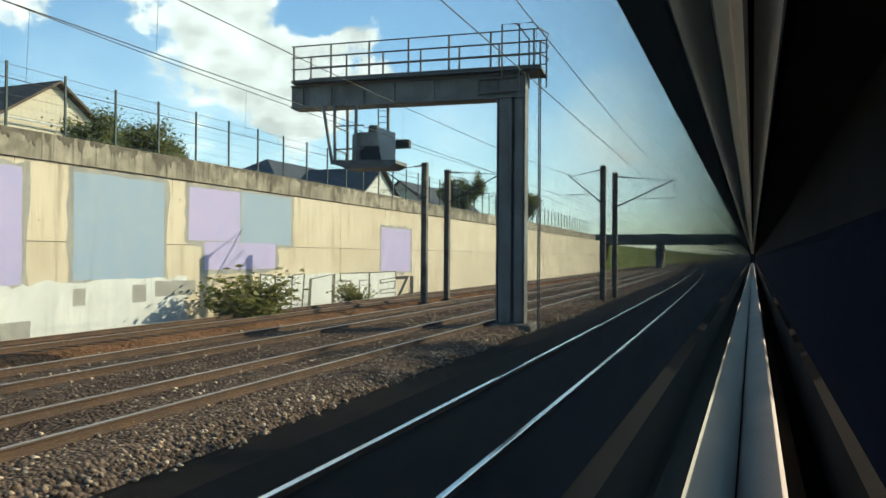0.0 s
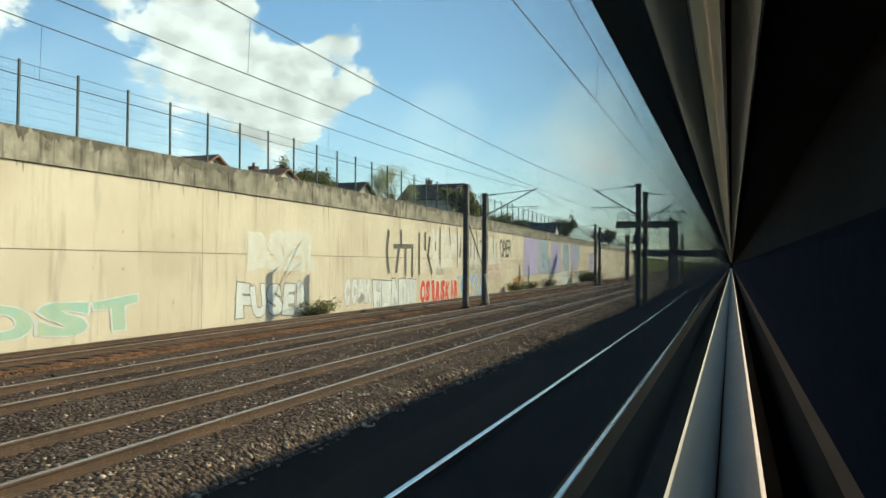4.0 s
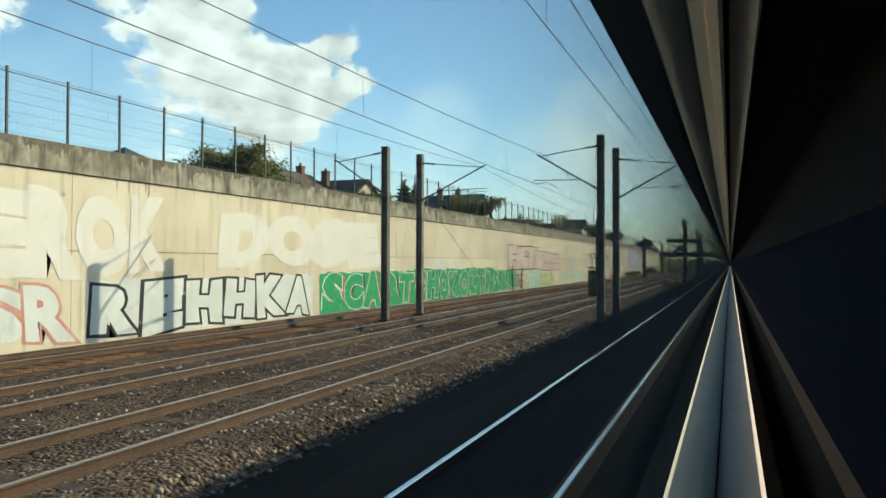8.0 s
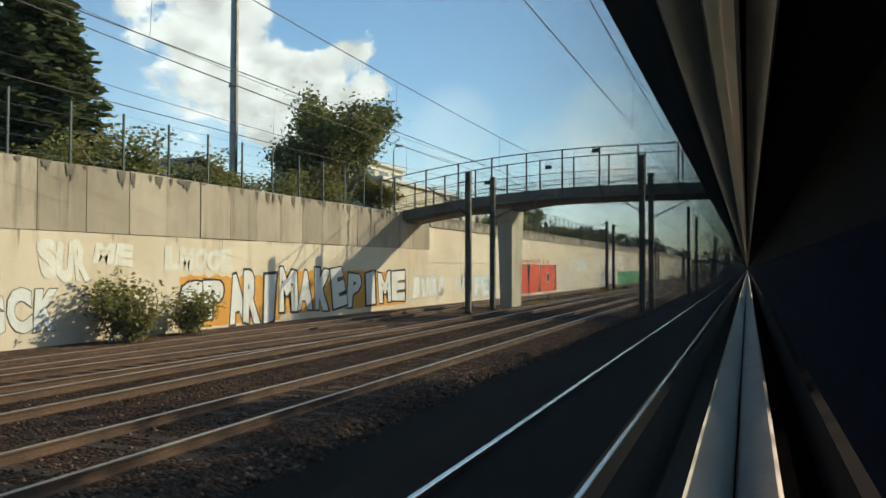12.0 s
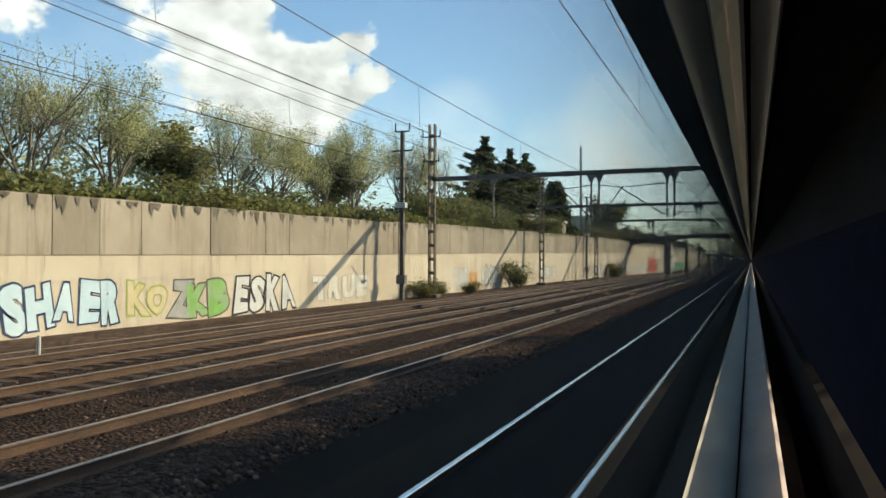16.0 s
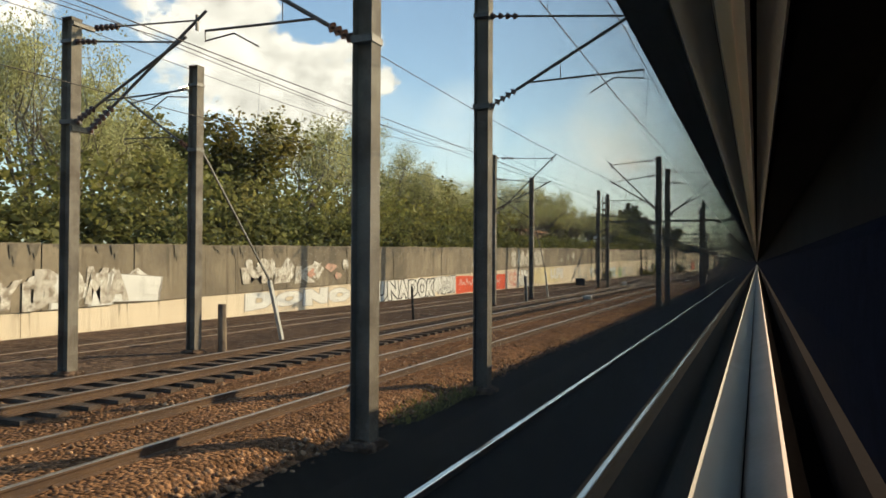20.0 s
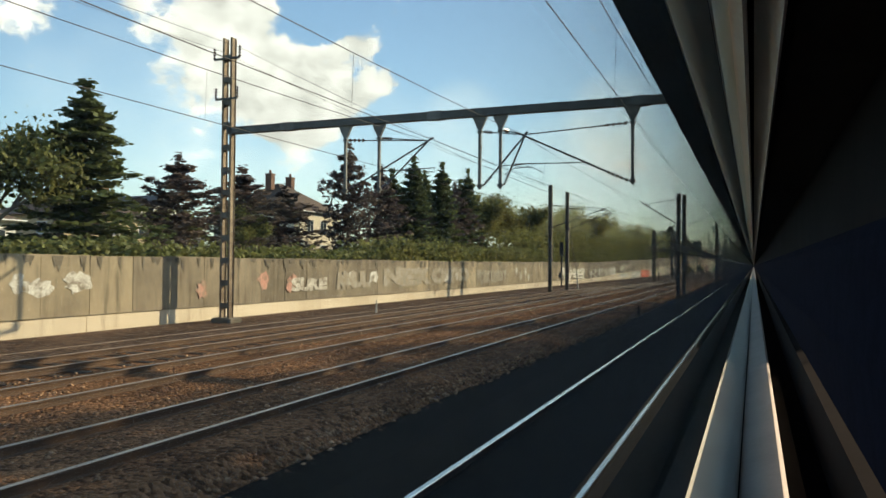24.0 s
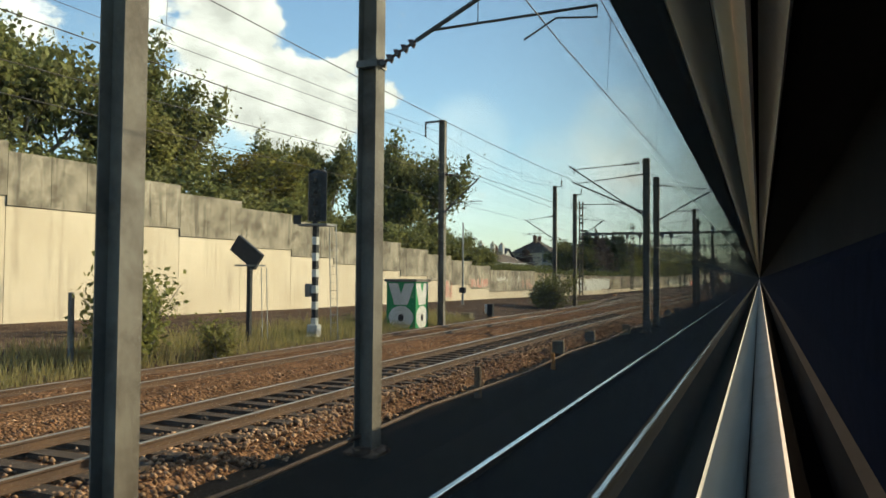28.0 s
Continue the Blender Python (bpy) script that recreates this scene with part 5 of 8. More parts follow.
# ---- far road bridge beyond the start of the line ----
far_bridge = thing("road_bridge", "low dark road bridge far down the line", "bridge", kind="structure")
part("deck", Shape().box(-60, 40, 168, 178, 5.0, 6.2).mesh("deck", M["bridge_concrete"]), far_bridge)
part("parapet", Shape().box(-60, 40, 167.8, 168, 6.2, 7.2).mesh("parapet", M["gantry_steel"]), far_bridge)
for x in (-34, -19, 8):
    part("pier", Shape().soft_box(x - 0.6, x + 0.6, 169, 177, -1.2, 5.0, 0.1).mesh("pier", M["bridge_concrete"]), far_bridge)


# ---- fence on the wall ----
fence = thing("fence", "tall dark green wire-mesh fence standing on the wall's coping", "fence")
post_mesh = Shape().box(-0.035, 0.035, -0.035, 0.035, -0.3, 2.28).mesh("fence_post", M["fence_green"])
y = -235.8
ends = []
while y < 140:
    x, z = wall_x(y) - 0.15, wall_top(y)
    part("fence_post", post_mesh, fence).matrix_basis = pose(x, y, z, random.uniform(-0.6, 0.6), random.uniform(-0.6, 0.6), 0)
    ends.append((x, y, z))
    y += PITCH
for h, r in ((0.12, 0.006), (0.45, 0.005), (0.8, 0.005), (1.15, 0.007), (1.5, 0.005), (1.85, 0.005), (2.18, 0.010)):
    part("fence_wire", Shape().tube([(x, yy, z + h) for x, yy, z in ends], r, 4).mesh("fence_wire", M["mesh_wire"]), fence)
weave = Shape()
for (x, yy, z), (x2, y2, z2) in zip(ends, ends[1:]):
    for k in range(1, 12):
        q = k / 12
        weave.tube([(x + (x2 - x) * q, yy + (y2 - yy) * q, z + 0.05), (x + (x2 - x) * q, yy + (y2 - yy) * q, z + 2.18)], 0.0022, 3)
part("fence_mesh", weave.mesh("fence_mesh", M["mesh_wire"]), fence, kind="stuff")
yard_fence = thing("fence", "dark wire fence above the panelled wall beside bushes", "fence")
y, ends = -286.0, []
while y < -243:
    x, z = wall_x(y) - 0.2, wall_top(y)
    part("fence_post", post_mesh, yard_fence).matrix_basis = pose(x, y, z - 0.05)
    ends.append((x, y, z))
    y += PITCH
for h in (0.2, 0.7, 1.2, 1.7, 2.15):
    part("fence_wire", Shape().tube([(x, yy, z + h) for x, yy, z in ends], 0.006, 4).mesh("fence_wire", M["mesh_wire"]), yard_fence)


# ---- plants ----
def leaves(rng, spots, count, spread, size, flat=0.5):
    """Small bent leaf blades round the spots."""
    n = len(spots)
    at = spots[rng.integers(0, n, count)] + rng.normal(0, 1, (count, 3)) * np.asarray(spread)
    a = rng.normal(0, 1, (count, 3))
    a[:, 2] *= flat
    a /= np.linalg.norm(a, axis=1)[:, None]
    b = np.cross(a, rng.normal(0, 1, (count, 3)))
    b /= np.linalg.norm(b, axis=1)[:, None]
    s = rng.uniform(size[0], size[1], (count, 1))
    w = s * rng.uniform(0.45, 0.8, (count, 1))
    return np.stack([at - a * s, at + b * w, at + a * s, at - b * w], 1).reshape(-1, 3)


def blade_mesh(name, pts, mat):
    me = bpy.data.meshes.new(name)
    n = len(pts) // 4
    me.vertices.add(len(pts))
    me.vertices.foreach_set("co", np.ascontiguousarray(pts, dtype=np.float32).ravel())
    me.loops.add(4 * n)
    me.loops.foreach_set("vertex_index", np.arange(4 * n))
    me.polygons.add(n)
    me.polygons.foreach_set("loop_start", np.arange(n) * 4)
    me.update(calc_edges=True)
    me.materials.append(mat)
    return me


def limb(s, rng, p, d, length, r, depth, tips, spread, lift):
    n = 4
    pts = [p]
    for i in range(n):
        d = (d + Vector(rng.normal(0, 0.13, 3)) + Vector((0, 0, lift))).normalized()
        pts.append(pts[-1] + d * length / n)
    s.tube(pts, r, 5 if depth else 3, end=r * 0.5)
    if depth <= 1:
        tips += [tuple(q) for q in pts[2:]]
    if depth == 0:
        return
    for k in range(3):
        q = pts[rng.integers(2, n + 1)]
        a = rng.uniform(0, 2 * math.pi)
        side = Vector((math.cos(a), math.sin(a), rng.uniform(0.0, 0.7)))
        limb(s, rng, q, (d * (1 - spread) + side * spread).normalized(), length * rng.uniform(0.55, 0.75), r * 0.5, depth - 1, tips, spread, lift)


def broadleaf(seed, label, leaf, count, spread=0.45, leaf_size=(0.085, 0.165), trunk=0.28, fuzz=0.5, bole=1.7, category="tree", twigs=2, reach=(3.0, 4.0)):
    """A tree about 10 m high."""
    rng = np.random.default_rng(seed)
    s, tips = Shape(), []
    base = Vector((0, 0, -0.6))
    top = Vector((rng.normal(0, 0.2), rng.normal(0, 0.2), bole))
    s.tube([base, base.lerp(top, 0.5) + Vector(rng.normal(0, 0.05, 3)), top], trunk, 7, end=trunk * 0.75)
    for k in range(6):
        a = k * 2.4 + rng.uniform(-0.4, 0.4)
        side = Vector((math.cos(a) * spread, math.sin(a) * spread, 1.0 - spread * 0.4)).normalized()
        limb(s, rng, base.lerp(top, 0.75 + 0.25 * k / 6), side, rng.uniform(*reach), trunk * 0.5, twigs, tips, spread, 0.08)
    s.tube([top, top + Vector((0.1, 0.1, 3.2))], trunk * 0.6, 6, end=0.04)
    ob = thing("tree", label, category, "trees along the line")
    part("trunk", s.mesh("trunk", M["bark"]), ob)
    spots = np.array(tips)
    pts = leaves(rng, spots, count, (fuzz, fuzz, fuzz * 0.8), leaf_size)
    if count > 5000 and leaf_size[0] > 0.08:
        pts = np.concatenate([pts, leaves(rng, spots, count // 3, (fuzz * 0.6, fuzz * 0.6, fuzz * 0.5), (0.16, 0.28))])
    part("crown", blade_mesh("crown", pts, M[leaf]), ob)
    return ob


def conifer(seed, label, leaf, height=10.0, width=2.3, count=9000, narrow=False, taper=0.62, rise=-0.05, ragged=0.3, tiers=19, core=1.0):
    """Whorls of boughs, each with side twigs that carry the needles."""
    rng = np.random.default_rng(seed)
    s = Shape().tube([(0, 0, -0.6), (0, 0, height * 0.98)], 0.17, 6, end=0.02)
    spots = []
    tiers = 30 if narrow else tiers
    for k in range(tiers):
        z = height * (0.05 + 0.93 * k / tiers)
        r = width * (1 - k / tiers) ** (0.5 if narrow else taper) * (1.0 if narrow else rng.uniform(0.8, 1.05))
        for j in range(7):
            a = j * 0.9 + k * 1.7 + rng.uniform(-0.3, 0.3)
            b = r * (rng.uniform(0.85, 1.05) if narrow else rng.uniform(0.85 - ragged, 0.9 + ragged))
            out, side = Vector((math.cos(a), math.sin(a), 0)), Vector((-math.sin(a), math.cos(a), 0))
            p = Vector((0, 0, z))
            e = out * b + Vector((0, 0, (0.5 if narrow else rise + rng.uniform(-0.17, 0.17)) * b))
            s.tube([p, p + e * 0.6 + Vector((0, 0, 0.03)), p + e], 0.03, 4, end=0.008)
            for q in (0.3, 0.5, 0.65, 0.8, 0.92, 1.0):
                for w in (-1, -0.4, 0.4, 1):
                    spots.append(tuple(p + e * q + side * w * (0.12 + 0.42 * b * (1.05 - q)) + Vector((0, 0, -0.05 * abs(w)))))
    for k in range(0 if narrow else 40):
        spots.append((0.0, 0.0, height * (0.90 + 0.15 * k / 40)))
    ob = thing("conifer", label, "tree", "trees along the line")
    part("trunk", s.mesh("trunk", M["bark"]), ob)
    spots = np.array(spots)
    near = leaves(rng, spots, count, (0.10, 0.10, 0.09), (0.08, 0.20), 0.4)
    core = leaves(rng, spots * np.array([0.55, 0.55, 0.95]), int(count * core / 6) + 1, (0.1, 0.1, 0.1), (0.22, 0.4), 0.4)
    part("needles", blade_mesh("needles", np.concatenate([near, core]), M[leaf]), ob)
    return ob


def shrub(seed, label, leaf, count=2600, width=1.3, height=1.7, size=(0.05, 0.12), name="shrub"):
    rng = np.random.default_rng(seed)
    s, tips = Shape(), []
    for k in range(9):
        a = k * 0.7 + rng.uniform(-0.3, 0.3)
        limb(s, rng, Vector((rng.normal(0, 0.15), rng.normal(0, 0.15), -0.25)), Vector((math.cos(a) * 0.6, math.sin(a) * 0.6, 1)).normalized(), height * rng.uniform(0.5, 0.8), 0.03, 1, tips, 0.5, 0.05)
    spots = np.array(tips) * np.array([width / 1.3, width / 1.3, 1])
    ob = thing(name, label, "shrub", "shrubs")
    part("stems", s.mesh("stems", M["bark"]), ob)
    part("foliage", blade_mesh("foliage", leaves(rng, spots, count, (0.17, 0.17, 0.15), size), M[leaf]), ob)
    return ob


PROTO = {
    "dense": broadleaf(1, "tall dark green leafy tree behind the wall", "leaf_dark", 8500, fuzz=0.55),
    "dense2": broadleaf(2, "round dark green tree behind the wall", "leaf_dark", 8000, spread=0.6, fuzz=0.6, bole=1.3),
    "mid": broadleaf(3, "broad fresh green tree behind the wall", "leaf_mid", 7000, spread=0.5, fuzz=0.55),
    "gold": broadleaf(4, "leafy tree turning gold behind the wall", "leaf_gold", 6500, spread=0.55, fuzz=0.55, bole=2.0),
    "spring": broadleaf(5, "thin pale green tree with bare limbs showing", "leaf_spring", 12500, spread=0.55, fuzz=0.34, leaf_size=(0.035, 0.085), trunk=0.2, twigs=3, reach=(2.6, 3.4)),
    "spring2": broadleaf(6, "airy pale green tree with many bare twigs", "leaf_spring", 10500, spread=0.52, fuzz=0.32, leaf_size=(0.035, 0.08), trunk=0.19, twigs=3, reach=(2.6, 3.4)),
    "bare": broadleaf(7, "nearly bare tree with a few pale leaves", "leaf_spring", 3000, spread=0.45, fuzz=0.2, leaf_size=(0.03, 0.07), trunk=0.18, twigs=3, reach=(2.6, 3.4)),
    "purple": conifer(8, "ragged purple-leaved pointed tree behind the hedge", "leaf_purple", width=2.9, count=5600, taper=0.8, rise=0.6, ragged=0.65, tiers=11, core=0.2),
    "spruce": conifer(9, "dark pointed spruce behind the hedge", "leaf_conifer", count=7000, taper=0.75, tiers=15, core=0.3, ragged=0.5, rise=0.08),
    "spruce2": conifer(10, "dark uneven fir behind the wall", "leaf_conifer", width=3.0, count=12000, taper=0.62, tiers=13, ragged=0.55, rise=0.2, core=0.5),
    "cypress": conifer(11, "tall dense column-shaped cypress", "leaf_conifer", width=1.5, count=14000, narrow=True),
    "shrub": shrub(12, "green shrub growing on top of the wall", "leaf_mid", count=4400, size=(0.028, 0.07)),
    "shrub2": shrub(13, "dark green shrub behind the wall", "leaf_dark", count=4800, width=1.7, size=(0.028, 0.07)),
    "weed": shrub(14, "self-sown green bush at the foot of the wall", "leaf_mid", count=2200, width=1.0, height=1.6, size=(0.035, 0.085)),
}
USED, SIZES = set(), {}


def plant(kind, x, y, top, width=None, turn=None):
    """Sets a plant on the ground at (x, y), its tip at the height top."""
    if kind not in SIZES:
        pts = np.concatenate([np.array([v.co for v in c.data.vertices]) for c in PROTO[kind].children if c.name.split(".")[0] in ("crown", "needles", "foliage")])
        SIZES[kind] = (np.percentile(pts[:, 2], 99.5), 2 * np.percentile(np.hypot(pts[:, 0], pts[:, 1]), 91 if kind.startswith("dense") else 86))
    tall, wide = SIZES[kind]
    z = high_ground(y) if x < wall_x(y) else low_ground(x, y)
    k = (top - z) / tall
    q = width / wide if width else k
    m = Matrix.Translation((x, y, z)) @ Matrix.Rotation(random.uniform(0, 6.28) if turn is None else turn, 4, "Z") @ Matrix.Diagonal((q, q, k, 1))
    if kind not in USED:
        USED.add(kind)
        PROTO[kind].matrix_basis = m
        return PROTO[kind]
    ob = copy_thing(PROTO[kind], Matrix())
    ob.matrix_basis = m
    return ob


# along the high wall
plant("dense2", -36, 35, 10.6, 6), plant("dense", -42, 111, 15, 7), plant("dense", -29, 100, 11, 6), plant("dense2", -40, 42, 11.4, 4.5), plant("mid", -31, -2, 11.6, 5)
plant("spring2", -38, -8.9, 14, 6), plant("dense2", -41, 22, 13.4, 7), plant("dense", -44, -20, 13, 6), plant("mid", -34, -89, 11.4, 6.5), plant("dense2", -46, -60, 12.5, 6), plant("dense", -40, -75, 11.5, 5)
plant("spruce", -37, -104.2, 12, 3.2), plant("spruce", -37, -100.9, 11.8, 2.8), plant("mid", -37, -82, 12.4, 4.6), plant("dense", -33, -121, 9.4, 4), plant("mid", -31, -146.6, 9.8, 4.8), plant("dense2", -36, -136, 10.4, 6)
plant("dense", -31, -177.3, 11.5, 5.4), plant("dense2", -31.5, -184.6, 10.5, 3.4), plant("spring", -31, -182, 10, 3), plant("dense", -34, -173.8, 12, 5.8), plant("mid", -33, -145, 10.2, 6), plant("dense", -40, -160, 12, 6)
for y, h in ((-201, 8.6), (-203.5, 8.8), (-198.5, 8.3), (-188, 9.2), (-191, 8.6)):
    plant("shrub2", -27.5, y, h, 4)
# by the footbridge
plant("dense", -26.3, -242.6, 14.2, 8.2), plant("gold", -25.0, -239.5, 9.0, 4.2), plant("cypress", -32, -262.2, 16.0, 5.0), plant("dense", -35, -273, 16.2, 7.5)
for y, h in ((-258, 8.0), (-262.5, 8.6), (-265.5, 7.8), (-255, 7.4), (-250, 8.2), (-247, 8.6)):
    plant("shrub", -25.6, y, h, 3.6)
# the yard
plant("bare", -30, -328.3, 14.6, 7), plant("bare", -30.5, -318.5, 14.4, 6), plant("spring2", -31, -326, 13.6, 6.6), plant("spruce2", -30, -305.6, 16.8, 7.2), plant("spruce2", -30.5, -293.5, 17.0, 6.6), plant("spruce2", -31, -284.5, 17.6, 7.0), plant("dense2", -26.5, -246.5, 11.6, 5)
for y in (-330, -326, -321, -316.5, -312, -299, -296):
    plant("shrub2", -26.5 + random.uniform(-1, 1), y, high_ground(y) + random.uniform(2.6, 4.6), 5.5)
plant("gold", -25.5, -290.5, 8.2, 3.4), plant("gold", -25.5, -287.5, 7.6, 3.0), plant("gold", -26, -301.5, 8.0, 3.0)
plant("spring", -30, -337.8, 13.2, 5.6), plant("spring2", -30, -343, 12.4, 4.6), plant("spring", -31, -348, 11.6, 5.4), plant("spring2", -30, -354, 12, 5.8), plant("spring", -32, -361, 12.4, 6)
plant("spring", -30, -387.6, 13.8, 7.4), plant("spring2", -30, -395.3, 12.9, 5.6), plant("spring2", -30, -377.5, 13.8, 5.2), plant("bare", -30, -368, 12.2, 6.2), plant("spring", -33, -371, 11.5, 7), plant("mid", -35, -352, 11, 7)
plant("mid", -33, -336, 11.4, 7), plant("spring", -29, -424, 10.4, 5.0), plant("spring2", -30, -406.5, 13, 8.0), plant("spring", -31, -381, 12.6, 7.0), plant("spring", -34, -413, 10.8, 4.6), plant("spring", -30, -399.5, 10.4, 5)
plant("spring", -30, -446, 13.4, 6.2), plant("spring2", -30, -439.5, 12.8, 6.4), plant("mid", -31, -428, 11.2, 8.0), plant("spring", -30.5, -433, 12.0, 6.5), plant("spring", -31, -418.5, 11.4, 6)
plant("spring2", -30, -474.5, 13.0, 5.6), plant("mid", -32, -464, 10.6, 7.6), plant("spring", -30, -453.5, 12.8, 8.0), plant("gold", -31, -459, 11.4, 6.8), plant("spring", -30, -484, 12.0, 8.0), plant("spring2", -30, -472, 12.8, 6.8), plant("gold", -31, -479, 8.6, 6)
plant("spring", -33, -491, 11.2, 7), plant("mid", -33, -498, 10.6, 7.4), plant("gold", -32, -505, 11.0, 7), plant("mid", -33, -512, 11.6, 7), plant("spring", -32, -469, 11.4, 7)
plant("spruce2", -33, -299, 15.6, 6.0), plant("dense2", -28.5, -309, 9.0, 6), plant("mid", -29, -318, 8.6, 6), plant("dense2", -28.5, -326, 8.8, 6.5), plant("spruce2", -33, -290, 15.0, 5.5)
for k in range(18):
    y = -344 - 4.7 * k
    plant(("shrub2", "shrub", "shrub2")[k % 3], -25.0 - 1.2 * (k % 4), y, high_ground(y) + 1.5 + 0.6 * ((k * 7) % 5) / 2, 4.4)
plant("spring", -37, -398, 13.6, 9), plant("spring2", -38, -385, 13.0, 9), plant("spring", -37, -411, 12.4, 9), plant("spring2", -38, -365, 12.6, 9), plant("spring", -38, -350, 12.6, 8), plant("mid", -36, -375, 10.5, 9), plant("gold", -35, -404, 9.0, 7)
# the hedge and the gardens
plant("spruce", -31, -538.2, 12.3, 4.2), plant("spruce", -31, -531.0, 12.6, 4.2), plant("purple", -33, -541.5, 11.2, 4.6), plant("purple", -33, -522.3, 11.6, 5.2), plant("purple", -34, -534.5, 9.6, 5.2), plant("purple", -33, -526.5, 9.8, 4.8)
plant("purple", -28.7, -573.6, 7.8, 4.5), plant("purple", -37, -551.5, 8.6, 5.6), plant("purple", -33.5, -546.8, 12.6, 4.8), plant("spruce", -32, -520.5, 13.2, 3.6), plant("dense2", -36, -566, 6.0, 4), plant("dense2", -37, -557, 6.4, 4)
plant("dense2", -31, -583.4, 8.8, 6.5), plant("spruce", -28.6, -579.8, 10.2, 4.6), plant("purple", -38, -556, 9.6, 6.6), plant("spruce", -38.5, -528, 12.6, 4.4), plant("spruce", -39, -517.4, 13.6, 4.2), plant("spruce", -39, -505, 13.8, 5), plant("mid", -33, -602, 4.0, 6)
plant("dense", -31, -634.8, 6.9, 3.6), plant("gold", -35, -618.6, 6.0, 4.0), plant("gold", -36, -621.5, 5.6, 3.0), plant("purple", -44, -566, 8.0, 5)
plant("dense", -32, -646.5, 15.2, 9.0), plant("dense2", -32.5, -639.6, 8.8, 4.4), plant("dense2", -34.5, -634.0, 7.2, 3.4), plant("dense", -35, -657.3, 13.8, 6.0), plant("dense2", -33, -649.5, 13.4, 7.4)
plant("mid", -37, -673.5, 12.8, 6.4), plant("gold", -35, -669.5, 11.8, 7.4), plant("dense", -38, -659, 14.2, 6.4), plant("dense2", -35, -687, 15.6, 8.2), plant("dense", -35, -678, 15.8, 7.6), plant("dense2", -34, -694, 14.4, 7.5), plant("mid", -33, -682, 11.6, 5.4)
plant("dense2", -41, -651, 12.2, 6), plant("mid", -34.5, -664, 9.4, 4.5)

# beyond the train: unseen trees, added to throw shade across the tracks
for y, top, wide in ((26, 12.4, 7), (37, 12.8, 7), (48, 12.0, 7), (-84, 12.0, 8), (-92, 12.4, 8), (-99, 11.6, 7), (-250, 12.4, 8), (-258, 12.6, 8), (-266, 12.2, 8), (-350, 12.4, 8), (-359, 13.0, 8), (-367, 13.2, 8), (-533, 12.0, 8), (-541, 12.0, 8),
                     (-549, 12.6, 8), (-556, 14.0, 9), (-564, 14.6, 9), (-572, 14.4, 9), (-579, 13.8, 8)):
    plant("dense" if int(y) % 2 else "dense2", 12.0 + 1.5 * math.sin(y), y, top, wide)


def hedge(label, y0, y1, back, height, leaf, density, seed, rough=0.5, away=0.9):
    """A hedge of leaves in clumps behind the wall from y0 to y1; height is a function of y."""
    rng = np.random.default_rng(seed)
    n = int((y1 - y0) * density)
    y = rng.uniform(y0, y1, n)
    d = np.abs(rng.normal(0, 0.55, n))
    hump = np.array([height(q) * (0.78 + rough * 0.5 * noise.noise((q * 0.35, seed, 0.0)) + 0.25 * noise.noise((q * 1.3, seed, 4.0))) for q in y])
    base = np.array([min(high_ground(q), wall_top(q) - 0.3 if q > -632 else 99) for q in y])
    z = base + hump * (1 - 0.9 * rng.uniform(0, 1, n) ** 1.6)
    x = np.array([wall_x(q) for q in y]) - away - back * rng.uniform(0, 1, n) + 0.7 * d * rng.uniform(-0.2, 0.6, n)
    pts = leaves(rng, np.stack([x, y, z], 1), n * 3, (0.16, 0.16, 0.16), (0.07, 0.16))
    deep = np.stack([x - 0.35, y, base + (z - base) * 0.86], 1)
    pts = np.concatenate([pts, leaves(rng, deep, n * 2, (0.15, 0.2, 0.12), (0.15, 0.27))])
    return single("hedge", blade_mesh("hedge", pts, M[leaf]), label, "hedge", kind="stuff")


hedge("thick dark green hedge along the top of the wall", -560, -395, 3.2, lambda y: along(y, (-395, 1.2), (-430, 3.2), (-470, 3.4), (-520, 2.4), (-560, 2.6)), "leaf_dark", 80, 21)
hedge("low tangled greenery along the top of the wall", -420, -335, 2.2, lambda y: 1.7, "leaf_mid", 50, 22, 1.0)
hedge("sunlit green hedge along the gardens", -560, -515, 1.6, lambda y: 1.9, "leaf_mid", 70, 23)
hedge("low dark garden hedge behind the wall", -640, -556, 2.5, lambda y: 1.5, "leaf_dark", 55, 24)
hedge("ivy and bushes spilling over the yard wall", -335, -285, 2.0, lambda y: 1.3, "leaf_dark", 55, 25, 1.0)
hedge("bushes along the top of the stepped wall", -712, -640, 4.0, lambda y: 3.6, "leaf_dark", 110, 26, 0.8)
hedge("weeds and bushes on the bank above the wall", -237, 140, 2.0, lambda y: 0.9, "leaf_mid", 16, 27, 1.2)
hedge("far green wood behind the gardens", -520, -420, 9.0, lambda y: 6.0, "leaf_mid", 70, 28, 0.7)
hedge("thin pale green woodland behind the yard", -460, -325, 10.0, lambda y: 6.5 + 1.5 * math.sin(y * 0.21), "leaf_spring", 60, 29, 0.9, 12.0)
# wall-foot and trackside bushes
plant("weed", -20.9, 27.4, 1.4, 3.4), plant("weed", -21.2, 29.0, 0.9, 2.4), plant("weed", -21.4, 38.5, 0.6, 1.8), plant("weed", -21.6, 3.4, 0.35, 1.6), plant("weed", -21.4, -13.0, 0.4, 2.0), plant("weed", -21.6, -6.0, 0.3, 1.4)
plant("weed", -20.8, -267.7, 1.9, 2.2), plant("weed", -20.9, -264.0, 1.35, 1.7), plant("weed", -20.7, -323.5, 2.2, 2.4), plant("weed", -20.9, -344.8, 0.9, 2.0), plant("weed", -20.8, -342.2, 0.8, 1.5), plant("weed", -20.9, -384.5, 1.1, 1.5)
